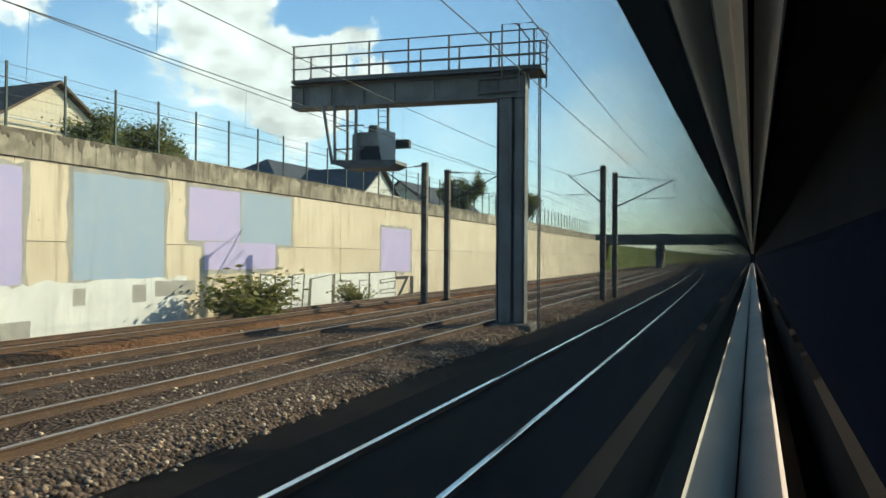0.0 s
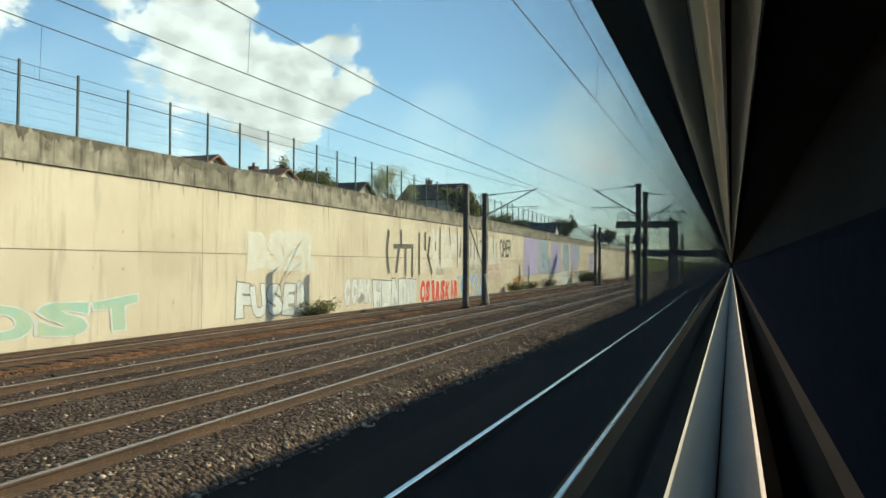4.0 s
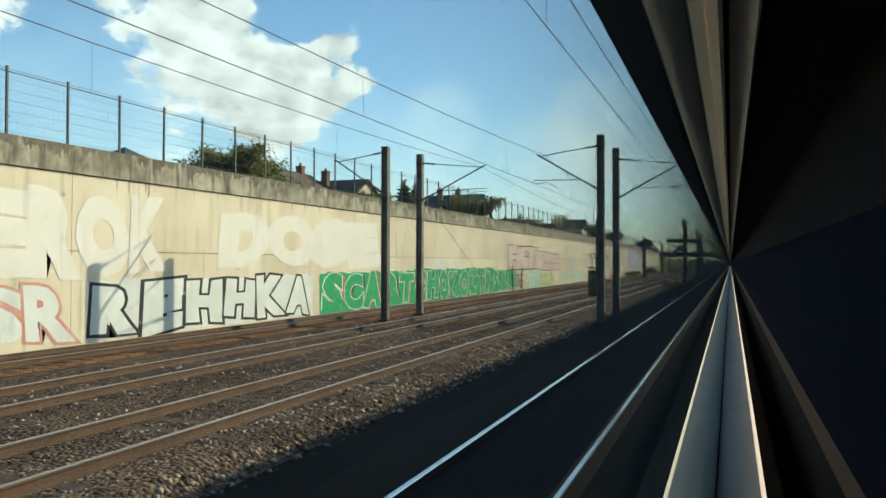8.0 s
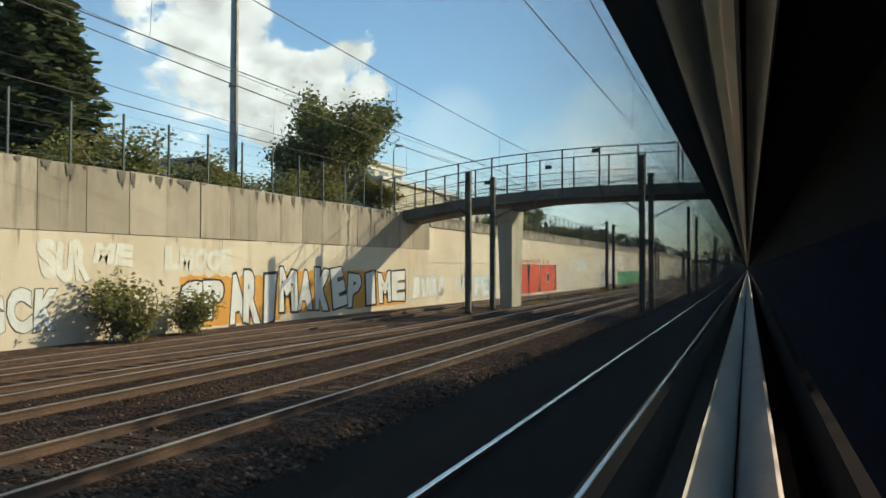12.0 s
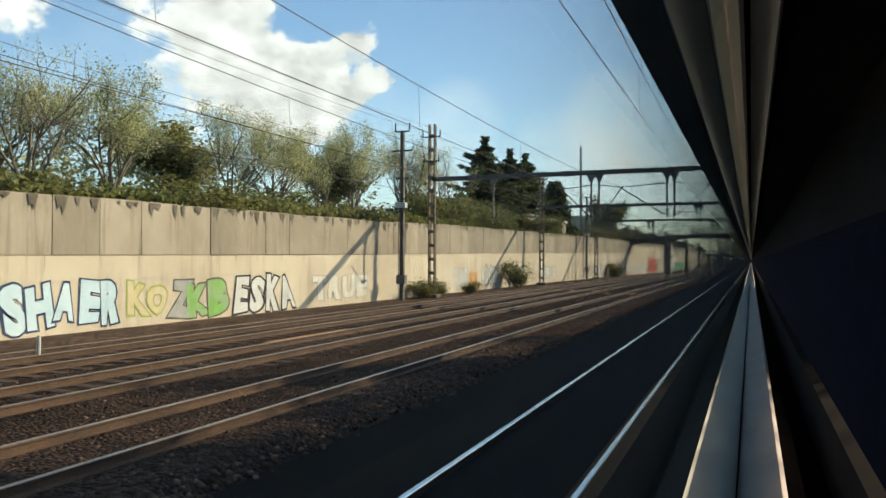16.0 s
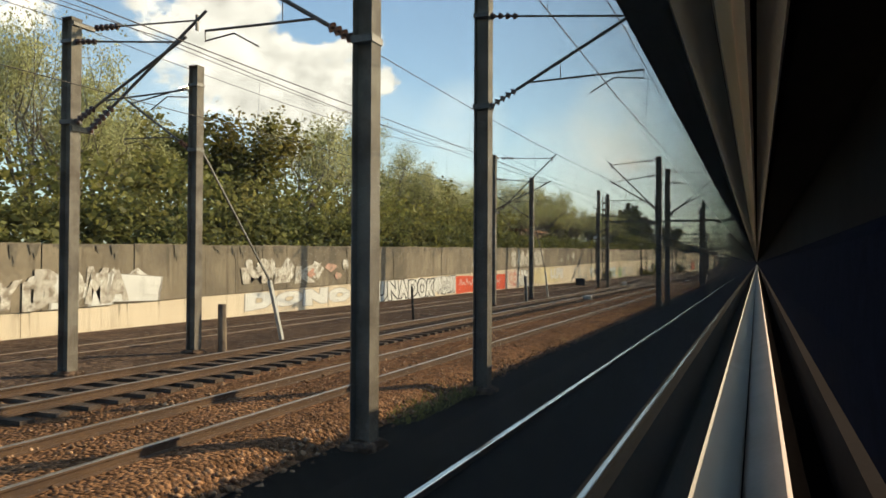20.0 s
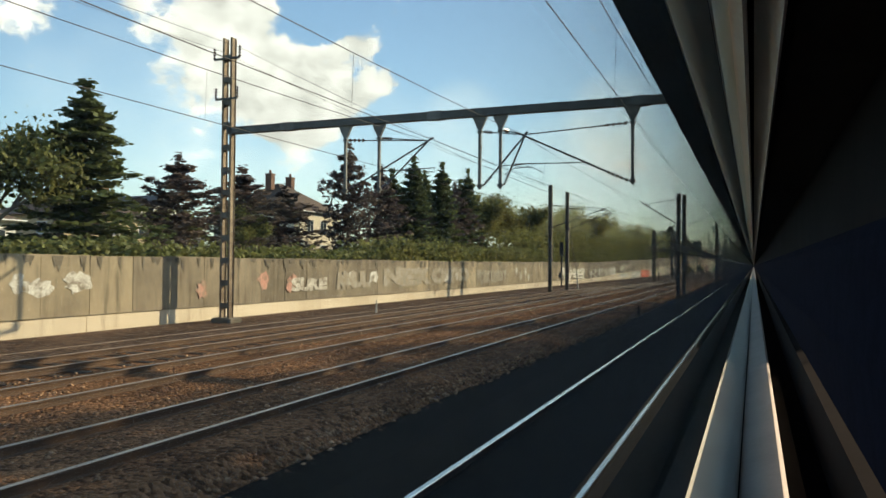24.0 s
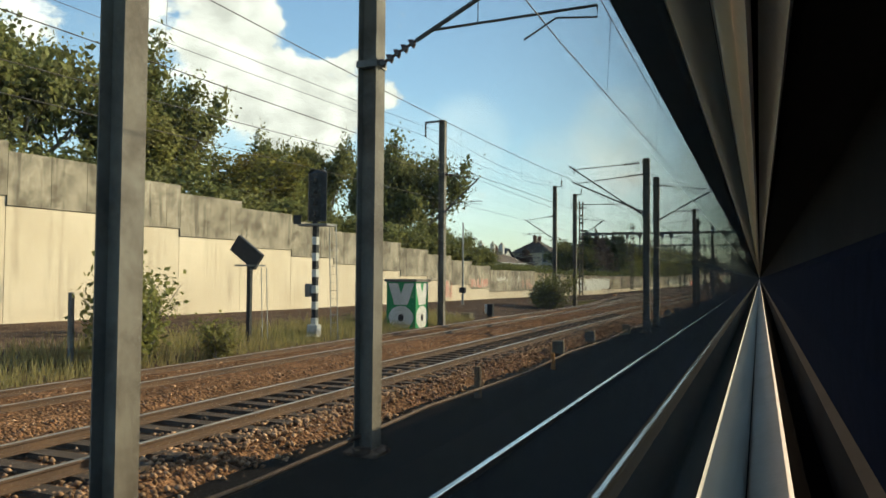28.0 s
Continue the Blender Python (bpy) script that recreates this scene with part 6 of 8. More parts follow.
plant("weed", -6.5, -1.2, 0.35, 0.8), plant("shrub2", -15.4, -654.9, 2.6, 3.4, 0.4), plant("weed", -15.9, -697.6, 2.2, 1.6), plant("weed", -15.2, -698.8, 2.6, 1.5), plant("weed", -14.6, -695.6, 1.0, 1.1)
plant("weed", -21.5, -54.0, 0.2, 1.6), plant("weed", -20.4, -336.5, 0.6, 1.4)


def grass(label, spots, leaf, seed, tall=(0.25, 0.6)):
    rng = np.random.default_rng(seed)
    out = []
    for x, y, dx, dy, n in spots:
        px, py = rng.uniform(x - dx, x + dx, n), rng.uniform(y - dy, y + dy, n)
        pz = np.array([low_ground(a, b) for a, b in zip(px, py)]) - 0.02
        h, a = rng.uniform(*tall, n), rng.uniform(0, 6.28, n)
        lean = rng.normal(0, 0.12, (n, 2))
        w = 0.012
        p = np.stack([px, py, pz], 1)
        tip = p + np.stack([lean[:, 0], lean[:, 1], h], 1)
        side = np.stack([np.cos(a) * w, np.sin(a) * w, 0 * a], 1)
        out.append(np.stack([p - side, p + side, tip + side * 0.3, tip - side * 0.3], 1).reshape(-1, 3))
    return single("grass", blade_mesh("grass", np.concatenate(out), M[leaf]), label, "grass", kind="stuff")


grass("dry yellow grass between the tracks", [(-16.3, -687, 1.7, 13, 9000), (-16.0, -705, 1.8, 6, 4000)], "leaf_dry", 31)
grass("tufts of green grass beside the tracks", [(-14.4, -199.5, 0.7, 3, 1500), (-14.2, -233, 0.9, 4, 1500), (-5.7, -486, 0.6, 1.6, 900), (-14.5, -206, 1.0, 4, 1300), (-15.2, -640, 1.2, 6, 1600), (-5.6, -122, 0.5, 2.0, 500)], "leaf_mid", 32, (0.06, 0.22))


# ---- houses and buildings behind the wall ----
def house(label, x, y, w, d, eaves, ridge, turn=0.0, walls="render_cream", roof="tiles_brown", hip=False, chimneys=(), rows=((0.3, 0.62),), every=2.6, base=None, ridge_along=True, shutters=False):
    """A house centred at (x, y): w along its own y, d deep; eaves and ridge are heights in the world."""
    z0 = high_ground(y) - 0.6 if base is None else base
    ob = thing("house", label, "house", "houses behind the wall", m=pose(x, y, 0, 0, 0, turn))
    a, b = d / 2, w / 2
    s = Shape().box(-a, a, -b, b, z0, eaves)
    if not hip:
        if ridge_along:
            s.add([(-a, -b, eaves), (a, -b, eaves), (0, -b, ridge - 0.15), (-a, b, eaves), (a, b, eaves), (0, b, ridge - 0.15)], [(0, 1, 2), (5, 4, 3)])
        else:
            s.add([(-a, -b, eaves), (-a, b, eaves), (-a, 0, ridge - 0.15), (a, -b, eaves), (a, b, eaves), (a, 0, ridge - 0.15)], [(0, 1, 2), (5, 4, 3)])
    part("wall", s.mesh("wall", M[walls]), ob)
    o, t = 0.45, 0.16
    if hip:
        k = min(a, b)
        ry = max(b - k, 0.01)
        rx = max(a - k, 0.01)
        v = [(-a - o, -b - o, eaves - 0.1), (a + o, -b - o, eaves - 0.1), (a + o, b + o, eaves - 0.1), (-a - o, b + o, eaves - 0.1), (-rx, -ry, ridge), (rx, -ry, ridge), (rx, ry, ridge), (-rx, ry, ridge)]
        r = Shape().add(v, [(0, 1, 5, 4), (1, 2, 6, 5), (2, 3, 7, 6), (3, 0, 4, 7), (4, 5, 6, 7), (3, 2, 1, 0)])
    elif ridge_along:
        r = Shape().add([(sx * (a + o), yy, eaves - 0.12 + zz) for yy in (-b - o, b + o) for sx, zz in ((-1, 0), (-1, t))] + [(0, yy, ridge + zz) for yy in (-b - o, b + o) for zz in (-0.04, t)] + [(a + o, yy, eaves - 0.12 + zz) for yy in (-b - o, b + o) for zz in (0, t)],
                        [(1, 3, 7, 5), (0, 4, 6, 2), (5, 7, 11, 9), (4, 8, 10, 6), (0, 1, 5, 4), (4, 5, 9, 8), (2, 6, 7, 3), (6, 10, 11, 7), (0, 2, 3, 1), (8, 9, 11, 10)])
    else:
        r = Shape().add([(xx, sy * (b + o), eaves - 0.12 + zz) for xx in (-a - o, a + o) for sy, zz in ((-1, 0), (-1, t))] + [(xx, 0, ridge + zz) for xx in (-a - o, a + o) for zz in (-0.04, t)] + [(xx, b + o, eaves - 0.12 + zz) for xx in (-a - o, a + o) for zz in (0, t)],
                        [(1, 3, 7, 5), (0, 4, 6, 2), (5, 7, 11, 9), (4, 8, 10, 6), (0, 1, 5, 4), (4, 5, 9, 8), (2, 6, 7, 3), (6, 10, 11, 7), (0, 2, 3, 1), (8, 9, 11, 10)])
    part("roof", r.mesh("roof", M[roof]), ob)
    part("gutter", Shape().tube([(a + o, -b - o, eaves - 0.08), (a + o, b + o, eaves - 0.08)], 0.06).mesh("gutter", M["window_frame"]), ob)
    for q, side in chimneys:
        cz = ridge - 0.9
        c = part("chimney", Shape().box(side - 0.4, side + 0.4, q - 0.35, q + 0.35, cz, ridge + 0.95).box(side - 0.46, side + 0.46, q - 0.41, q + 0.41, ridge + 0.8, ridge + 0.95).mesh("chimney", M["render_white" if walls == "render_white" else "brick_dark"]), ob)
        part("chimney_pot", Shape().tube([(side, q, ridge + 0.95), (side, q, ridge + 1.35)], 0.14, 8).mesh("chimney_pot", M["tiles_red"]), c)

    def window(face, q, lo, hi, wide):
        f = Shape()
        if face == "front":
            f.box(a, a + 0.05, q - wide / 2, q + wide / 2, lo, hi)
            g = Shape().box(a + 0.05, a + 0.06, q - wide / 2 + 0.08, q - 0.03, lo + 0.08, hi - 0.08), Shape().box(a + 0.05, a + 0.06, q + 0.03, q + wide / 2 - 0.08, lo + 0.08, hi - 0.08)
            sill = Shape().box(a, a + 0.16, q - wide / 2 - 0.08, q + wide / 2 + 0.08, lo - 0.08, lo)
        else:
            f.box(q - wide / 2, q + wide / 2, -b - 0.05, -b, lo, hi)
            g = Shape().box(q - wide / 2 + 0.08, q - 0.03, -b - 0.06, -b - 0.05, lo + 0.08, hi - 0.08), Shape().box(q + 0.03, q + wide / 2 - 0.08, -b - 0.06, -b - 0.05, lo + 0.08, hi - 0.08)
            sill = Shape().box(q - wide / 2 - 0.08, q + wide / 2 + 0.08, -b - 0.16, -b, lo - 0.08, lo)
        win = part("window", f.mesh("window", M["window_frame"]), ob)
        for p in g:
            part("pane", p.mesh("pane", M["pane"]), win)
        part("sill", sill.mesh("sill", M["window_frame"]), win)

    tall = eaves - high_ground(y) if base is None else eaves - base
    for lo, hi in rows:
        zl, zh = eaves - tall * (1 - lo), eaves - tall * (1 - hi)
        n = max(1, int(w / every))
        for i in range(n):
            window("front", -b + w * (i + 0.5) / n, zl, zh, 1.3)
        n = max(1, int(d / 3.2))
        for i in range(n):
            window("end", -a + d * (i + 0.5) / n, zl, zh, 1.1)
    return ob


house("cream gabled house with a brown tiled roof", -47, 36, 8, 9, 10.6, 13.4, walls="render_cream", ridge_along=False)
house("tall cream house with a steep brown roof", -40, 10.9, 7.5, 8, 11.2, 13.6, ridge_along=False, chimneys=((2, -2),))
house("small pink gabled house with a red roof", -43, 25.5, 6, 7, 9.6, 11.9, roof="tiles_red", ridge_along=False)
house("long low building under a dark slate roof", -48, 78, 34, 12, 8.4, 12.4, walls="render_cream", roof="slate", hip=True)
house("pale gabled cross wing of a slate-roofed building", -39, 68, 7, 8, 8.4, 11.0, walls="render_white", roof="slate", ridge_along=False)
house("house with a long dark slate roof", -52, 120, 24, 11, 9.5, 14.0, roof="slate")
house("brown-roofed house among trees", -43, -1, 11, 8, 8.4, 10.6, roof="tiles_brown", chimneys=((3, 0),))
house("house with an orange tiled roof and a chimney", -46, -25.5, 9, 8, 9.2, 11.6, roof="tiles_red", ridge_along=False, chimneys=((3, -2),))
house("cream house with a dark roof", -43, -14, 9, 8, 8.6, 11.3, roof="tiles_brown", ridge_along=False, chimneys=((-2, -1),))
house("cream house with a red-brown roof", -45, -38, 8, 8, 8.8, 11.2, roof="tiles_red", ridge_along=False)
house("dark-roofed house with white dormer and chimneys", -42, -72, 10, 9, 9.2, 13.2, roof="slate", ridge_along=False, chimneys=((1, 0), (-2, -2)))
house("pale house with a brown roof", -44, -84, 8, 8, 8.6, 11.0, ridge_along=False, walls="render_white")
house("low brown-roofed house with a pale gable", -46, -104.5, 9, 8, 9.6, 12.4, ridge_along=False, chimneys=((-3, 0),))
house("wide cream house with a brown tiled roof", -48, -114, 12, 9, 9.2, 12.8, chimneys=((4, 0),))
house("house with a dark roof and chimneys", -44, -128, 10, 9, 8.4, 11.4, roof="slate", hip=True, chimneys=((2, 0),))
house("white house with a dark hipped roof", -46, -140, 9, 9, 8.6, 11.6, roof="slate", hip=True, walls="render_white")
house("grey-roofed house half hidden by trees", -42, -158, 9, 8, 8.0, 10.6, roof="tiles_brown", hip=True)
house("beige low house with a shallow dark hipped roof", -34, -208, 11, 9, 9.5, 11.6, walls="render_cream", roof="tiles_brown", hip=True, rows=((0.35, 0.72),), every=4)


def flat_block(label, x, y, w, d, top, bands, glazed, walls="render_cream", roof="render_white"):
    ob = thing("building", label, "building", "buildings behind the wall", m=pose(x, y, 0))
    z0 = high_ground(y) - 0.6
    part("wall", Shape().box(-d / 2, d / 2, -w / 2, w / 2, z0, top).mesh("wall", M[walls]), ob)
    part("roof", Shape().box(-d / 2 - 0.3, d / 2 + 0.3, -w / 2 - 0.3, w / 2 + 0.3, top, top + 0.28).mesh("roof", M[roof]), ob)
    for z in bands:
        part("cladding_band", Shape().box(d / 2, d / 2 + 0.05, -w / 2, w / 2, z, z + 0.08).mesh("cladding_band", M["panel_grey"]), ob)
    if glazed:
        n = int(w / 2.4)
        for i in range(n):
            q = -w / 2 + w * (i + 0.5) / n
            win = part("window", Shape().box(d / 2, d / 2 + 0.06, q - 0.95, q + 0.95, glazed[0], glazed[1]).mesh("window", M["window_frame"]), ob)
            part("pane", Shape().box(d / 2 + 0.06, d / 2 + 0.07, q - 0.87, q + 0.87, glazed[0] + 0.08, glazed[1] - 0.08).mesh("pane", M["pane"]), win)
    return ob


flat_block("cream flat-roofed block with ribbed cladding and glazing", -32, -226.5, 15, 9, 9.4, (7.2, 7.6, 8.0), None)
flat_block("glazed upper storey of a flat-roofed block", -34, -229, 11, 7, 11.4, (), (9.7, 11.0))
flat_block("long cream flat-roofed hall behind the wall", -33, -282, 22, 10, 8.3, (7.4,), None)
house("small garage with a grey roof beyond shrubs", -34, -252, 8, 6, 7.6, 8.8, walls="render_ochre", roof="slate", ridge_along=False)
flat_block("long low brick-red shed behind the trees", -33, -392, 13, 6, 6.6, (5.6,), None, "brick_dark", "tiles_red")
house("pale hut between trees", -28.5, -403, 2.6, 3, 4.9, 5.3, walls="render_ochre", hip=True)
house("cream house with a broad dark brown gabled roof behind the trees", -41, -407.0, 19, 11, 7.9, 11.0, walls="render_cream", ridge_along=False)
house("cream house with a brown hipped roof behind purple trees", -51, -532, 11, 10, 8.0, 11.4, hip=True, chimneys=((2, 0), (-2, 0)), rows=((0.15, 0.4), (0.62, 0.85)))
house("white house with brown hipped roof and white chimneys", -47, -580.7, 15.6, 10, 4.75, 7.3, walls="render_white", hip=True, chimneys=((6, 1), (2.5, 2), (-2.5, 2), (-6, 1)), rows=((0.25, 0.8),), every=2.4)
house("grey gabled house with a chimney", -52.5, -592, 8, 9, 5.1, 6.9, walls="render_white", ridge_along=False, chimneys=((-2, 0),))
house("grey gabled house with chimneys", -48, -609, 9, 9, 4.0, 7.0, walls="render_white", ridge_along=False, chimneys=((2, -1), (3, 1)))
house("white bungalow with a broad brown hipped roof", -42, -621.5, 13, 10, 4.1, 6.5, walls="render_white", hip=True, chimneys=((4.5, 1), (-5, 0)), rows=((0.35, 0.85),), every=2.6)
house("ochre gabled house with a brown roof", -60, -575.5, 8.4, 8, 5.2, 6.9, walls="render_ochre", ridge_along=False)
house("ochre two-storey house among trees", -54, -558, 10, 9, 6.0, 8.0, walls="render_ochre", hip=True, chimneys=((3, 0),), rows=((0.15, 0.4), (0.62, 0.85)))
house("pale house with a slate roof", -58, -548, 12, 9, 5.6, 8.6, walls="render_white", roof="slate", ridge_along=False)
house("brown-roofed bungalow by the stepped wall", -42, -636, 10, 9, 4.0, 6.6, walls="render_white", hip=True, chimneys=((3, 0),), rows=((0.4, 0.85),))


def street_lamp(x, y, top, reach, label):
    ob = thing("street_lamp", label, "street lamp", "street lamps", m=pose(x, y, 0))
    part("pole", Shape().tube([(0, 0, high_ground(y) - 0.4), (0, 0, top - 0.35), (0.1, 0.1, top - 0.1), (reach * 0.6, reach * 0.6, top)], 0.06, 8, end=0.035).mesh("pole", M["lamp_steel"]), ob)
    part("lamp_head", Shape().soft_box(reach * 0.6 - 0.15, reach * 0.6 + 0.4, reach * 0.6 - 0.12, reach * 0.6 + 0.12, top - 0.08, top + 0.06, 0.03).mesh("lamp_head", M["gantry_steel"]), ob)
    return ob


street_lamp(-28.5, -609.2, 6.4, 1.5, "tall street lamp with a curved arm"), street_lamp(-32, -601, 6.0, 1.7, "street lamp with a thin curved arm")
street_lamp(-31, -634, 6.5, 1.6, "street lamp with a curved arm beside a tree"), street_lamp(-24, -239, 11.2, 0.4, "lamp standing beside the footbridge")
tall_pole = thing("radio_mast", "tall pale tapering steel pole with cables", "mast")
part("pole", Shape().tube([(-30, -249.8, 4.5), (-30, -249.8, 24)], 0.24, 10, end=0.17).mesh("pole", M["lamp_steel"]), tall_pole)
part("cable_ladder", Shape().box(-29.74, -29.70, -249.9, -249.7, 5, 23.5).mesh("cable_ladder", M["arm_steel"]), tall_pole)
part("flange", Shape().tube([(-30, -249.8, 13.6), (-30, -249.8, 13.75)], 0.3, 10).mesh("flange", M["gantry_steel"]), tall_pole)
dish = thing("satellite_dish", "grey satellite dish on a house wall", "satellite dish")
part("bowl", Shape().tube([(-40.6, 22, 11.2), (-40.5, 21.95, 11.22), (-40.35, 21.9, 11.26)], 0.12, 12, end=0.45).mesh("bowl", M["lamp_steel"]), dish)
part("pole", Shape().tube([(-40.7, 22, 9.2), (-40.6, 22, 11.2)], 0.03).mesh("pole", M["arm_steel"]), dish)

# ---- trackside things ----
sig = thing("colour_light_signal", "black colour-light signal on a striped post with ladder", "signal", m=pose(-15.7, -688.8, 0))
part("post", Shape().box(-0.09, 0.09, -0.09, 0.09, -0.5, 4.3).mesh("post", M["signal_black"]), sig)
for k in range(6):
    part("white_band", Shape().box(-0.1, 0.1, -0.1, 0.1, 0.3 + 0.62 * k, 0.6 + 0.62 * k).mesh("white_band", M["white_paint"]), sig, "white band")
part("head", Shape().soft_box(-0.42, 0.42, -0.1, 0.24, 4.3, 6.3, 0.16).mesh("head", M["signal_black"]), sig)
for k in range(4):
    part("hood", Shape().tube([(0, -0.1, 4.6 + 0.42 * k), (0, -0.32, 4.6 + 0.42 * k)], 0.12, 10).mesh("hood", M["signal_black"]), sig)
part("platform", Shape().box(-0.7, 0.6, -0.2, 0.5, 4.12, 4.2).mesh("platform", M["gantry_steel"]), sig)
part("plate", Shape().box(-0.95, -0.6, -0.12, -0.1, 4.2, 4.55).mesh("plate", M["signal_black"]), sig, "small black plate")
part("case", Shape().soft_box(-0.2, 0.25, -0.25, 0.1, -0.1, 0.35, 0.03).mesh("case", M["white_paint"]), sig, "white cable case")
part("case", Shape().soft_box(-0.35, -0.1, -0.2, 0.1, 1.4, 1.9, 0.03).mesh("case", M["gantry_steel"]), sig)
for e in (0.35, 0.65):
    part("ladder_rail", Shape().tube([(e + 0.15, 0.4, -0.4), (e, 0.4, 4.2)], 0.018).mesh("ladder_rail", M["lamp_steel"]), sig)
for k in range(13):
    part("rung", Shape().tube([(0.35 + 0.15 * (1 - k / 13), 0.4, 0.1 + 0.31 * k), (0.65 + 0.15 * (1 - k / 13), 0.4, 0.1 + 0.31 * k)], 0.012, 5).mesh("rung", M["lamp_steel"]), sig)
board = thing("indicator_board", "tilted black indicator board on a thin post with a ladder", "signal", m=pose(-16.4, -691.9, 0))
part("post", Shape().box(-0.07, 0.07, -0.07, 0.07, -0.5, 2.6).mesh("post", M["signal_black"]), board)
part("panel", Shape().bar((-0.55, -0.1, 3.35), (0.45, -0.1, 2.65), 0.16, 0.62).mesh("panel", M["signal_black"]), board)
part("shelf", Shape().box(-0.5, 0.45, -0.2, 0.3, 2.52, 2.58).mesh("shelf", M["gantry_steel"]), board)
for e in (0.3, 0.52):
    part("ladder_rail", Shape().tube([(e + 0.1, 0.25, -0.4), (e, 0.25, 2.5)], 0.016).mesh("ladder_rail", M["lamp_steel"]), board)
hut = thing("relay_cabinet", "small green trackside hut painted with white letters", "cabinet", m=pose(-15.4, -681.2, 0))
part("body", Shape().box(-0.75, 0.75, -0.7, 0.7, -0.4, 1.95).mesh("body", PAINT["green"]), hut)
part("roof", Shape().soft_box(-0.85, 0.85, -0.8, 0.8, 1.95, 2.08, 0.04).mesh("roof", M["bridge_concrete"]), hut)
for e, q0, q1 in (("x", -0.62, 0.62), ("y", -0.66, 0.66)):
    def face(points):
        return [((a, -0.705 - o, z) if e == "x" else (0.755 + o, a, z)) for a, z in points for o in (0, 0.004)]
    vee = [(q0 * 1.08, 1.88), (q0 * 0.3, 1.88), (0, 1.4), (q1 * 0.3, 1.88), (q1 * 1.08, 1.88), (q1 * 0.55, 0.88), (q0 * 0.55, 0.88)]
    ring = [(0.64 * math.cos(k * math.pi / 8), 0.30 + 0.54 * math.sin(k * math.pi / 8)) for k in range(16)]
    for shape in (vee, ring):
        k = len(shape)
        part("white_letter", Shape().add(face(shape), [tuple(range(0, 2 * k, 2)), tuple(range(1, 2 * k, 2))]).mesh("white_letter", PAINT["white"]), hut, "white painted letter shape")
    eye = [(0.16 * math.cos(k * math.pi / 4), 0.28 + 0.18 * math.sin(k * math.pi / 4)) for k in range(8)]
    part("black_dot", Shape().add([((a, -0.712, z) if e == "x" else (0.762, a, z)) for a, z in eye], [tuple(range(8))]).mesh("black_dot", PAINT["black"]), hut)
dwarf = thing("dwarf_signal", "small black signal on a short post by the wall", "signal", m=pose(-21, -518.1, 0))
part("post", Shape().box(-0.07, 0.07, -0.07, 0.07, -0.6, 3.6).mesh("post", M["signal_black"]), dwarf)
part("head", Shape().soft_box(-0.22, 0.22, -0.1, 0.15, 3.4, 4.9, 0.08).mesh("head", M["signal_black"]), dwarf)
part("arm", Shape().box(-0.5, 0.5, -0.05, 0.05, 3.2, 3.28).mesh("arm", M["signal_black"]), dwarf)
part("case", Shape().soft_box(-0.3, 0.1, -0.2, 0.1, 0.6, 1.3, 0.03).mesh("case", M["gantry_steel"]), dwarf)
thin = thing("thin_mast", "slim pale post by the stepped wall with a cabinet", "mast", m=pose(-20.2, -661.7, 0))
part("post", Shape().tube([(0, 0, -0.2), (0, 0, 6.2)], 0.09, 8, end=0.06).mesh("post", M["lamp_steel"]), thin)
part("case", Shape().soft_box(-0.2, 0.25, -0.25, 0.1, 1.0, 1.4, 0.03).mesh("case", M["signal_black"]), thin)


def stump(x, y, top, mat="wood_post", r=0.09, label="weathered wooden marker post beside the track", name="marker_post"):
    s = Shape().tube([(0, 0, -0.7), (0, 0, top - 0.06), (0, 0, top)], r, 8, end=r * 0.8)
    return single(name, s.mesh(name, M[mat]), label, "post", "marker posts", m=pose(x, y, 0, random.uniform(-3, 3), random.uniform(-3, 3)))


def low_box(x, y, w, d, h, mat, label, name="cable_box", z=-0.3):
    s = Shape().soft_box(-w / 2, w / 2, -d / 2, d / 2, z, z + h, 0.03)
    return single(name, s.mesh(name, M[mat]), label, "box", "trackside boxes", m=pose(x, y, 0, 0, 0, random.uniform(-8, 8)))


stump(-5.8, -291.9, 0.55, r=0.11), stump(-5.7, -195.6, 0.45, "wood_post", 0.07), stump(-6.0, -611.7, 0.22), stump(-5.4, -566.5, 0.2, "signal_black", 0.08), stump(-5.6, -698.2, 0.3), stump(-5.4, -692.6, 0.1, "orange_paint", 0.07)
stump(-16.0, -699.6, 1.75, "gantry_steel", 0.08, "grey iron stump with a white plate"), low_box(-5.1, -1.75, 0.55, 0.4, 0.1, "footing", "flat pale concrete slab beside the track", "slab", -0.45), stump(-13.6, -8.5, 0.25, "lamp_steel", 0.05, "short steel marker by the outer track"), stump(-16.4, -378.5, 0.35, "white_paint", 0.05, "short white marker post")
stump(-16.2, -480.0, 0.4, "white_paint", 0.05, "short white marker post"), stump(-18.0, -571.0, 0.35, "white_paint", 0.05, "short white marker post"), stump(-14.2, -232.0, 0.15, "signal_black", 0.06), stump(-20.0, -222.6, 0.1, "signal_black", 0.06)
stump(-13.9, -468.5, 1.15, "signal_black", 0.06, "thin black dwarf post"), stump(-14.4, -449.3, 1.3, "gantry_steel", 0.12, "grey iron stump beside a mast"), stump(-14.1, -481.0, 1.0, "mast_rust", 0.13, "rusty iron stump beside a mast")
low_box(-15.2, -197.9, 0.45, 0.4, 0.75, "white_paint", "small white trackside box"), low_box(-15.9, -198.3, 0.7, 0.5, 0.3, "orange_paint", "low orange point cover"), low_box(-14.2, -192.6, 0.55, 0.5, 0.35, "signal_black", "low dark trackside box")
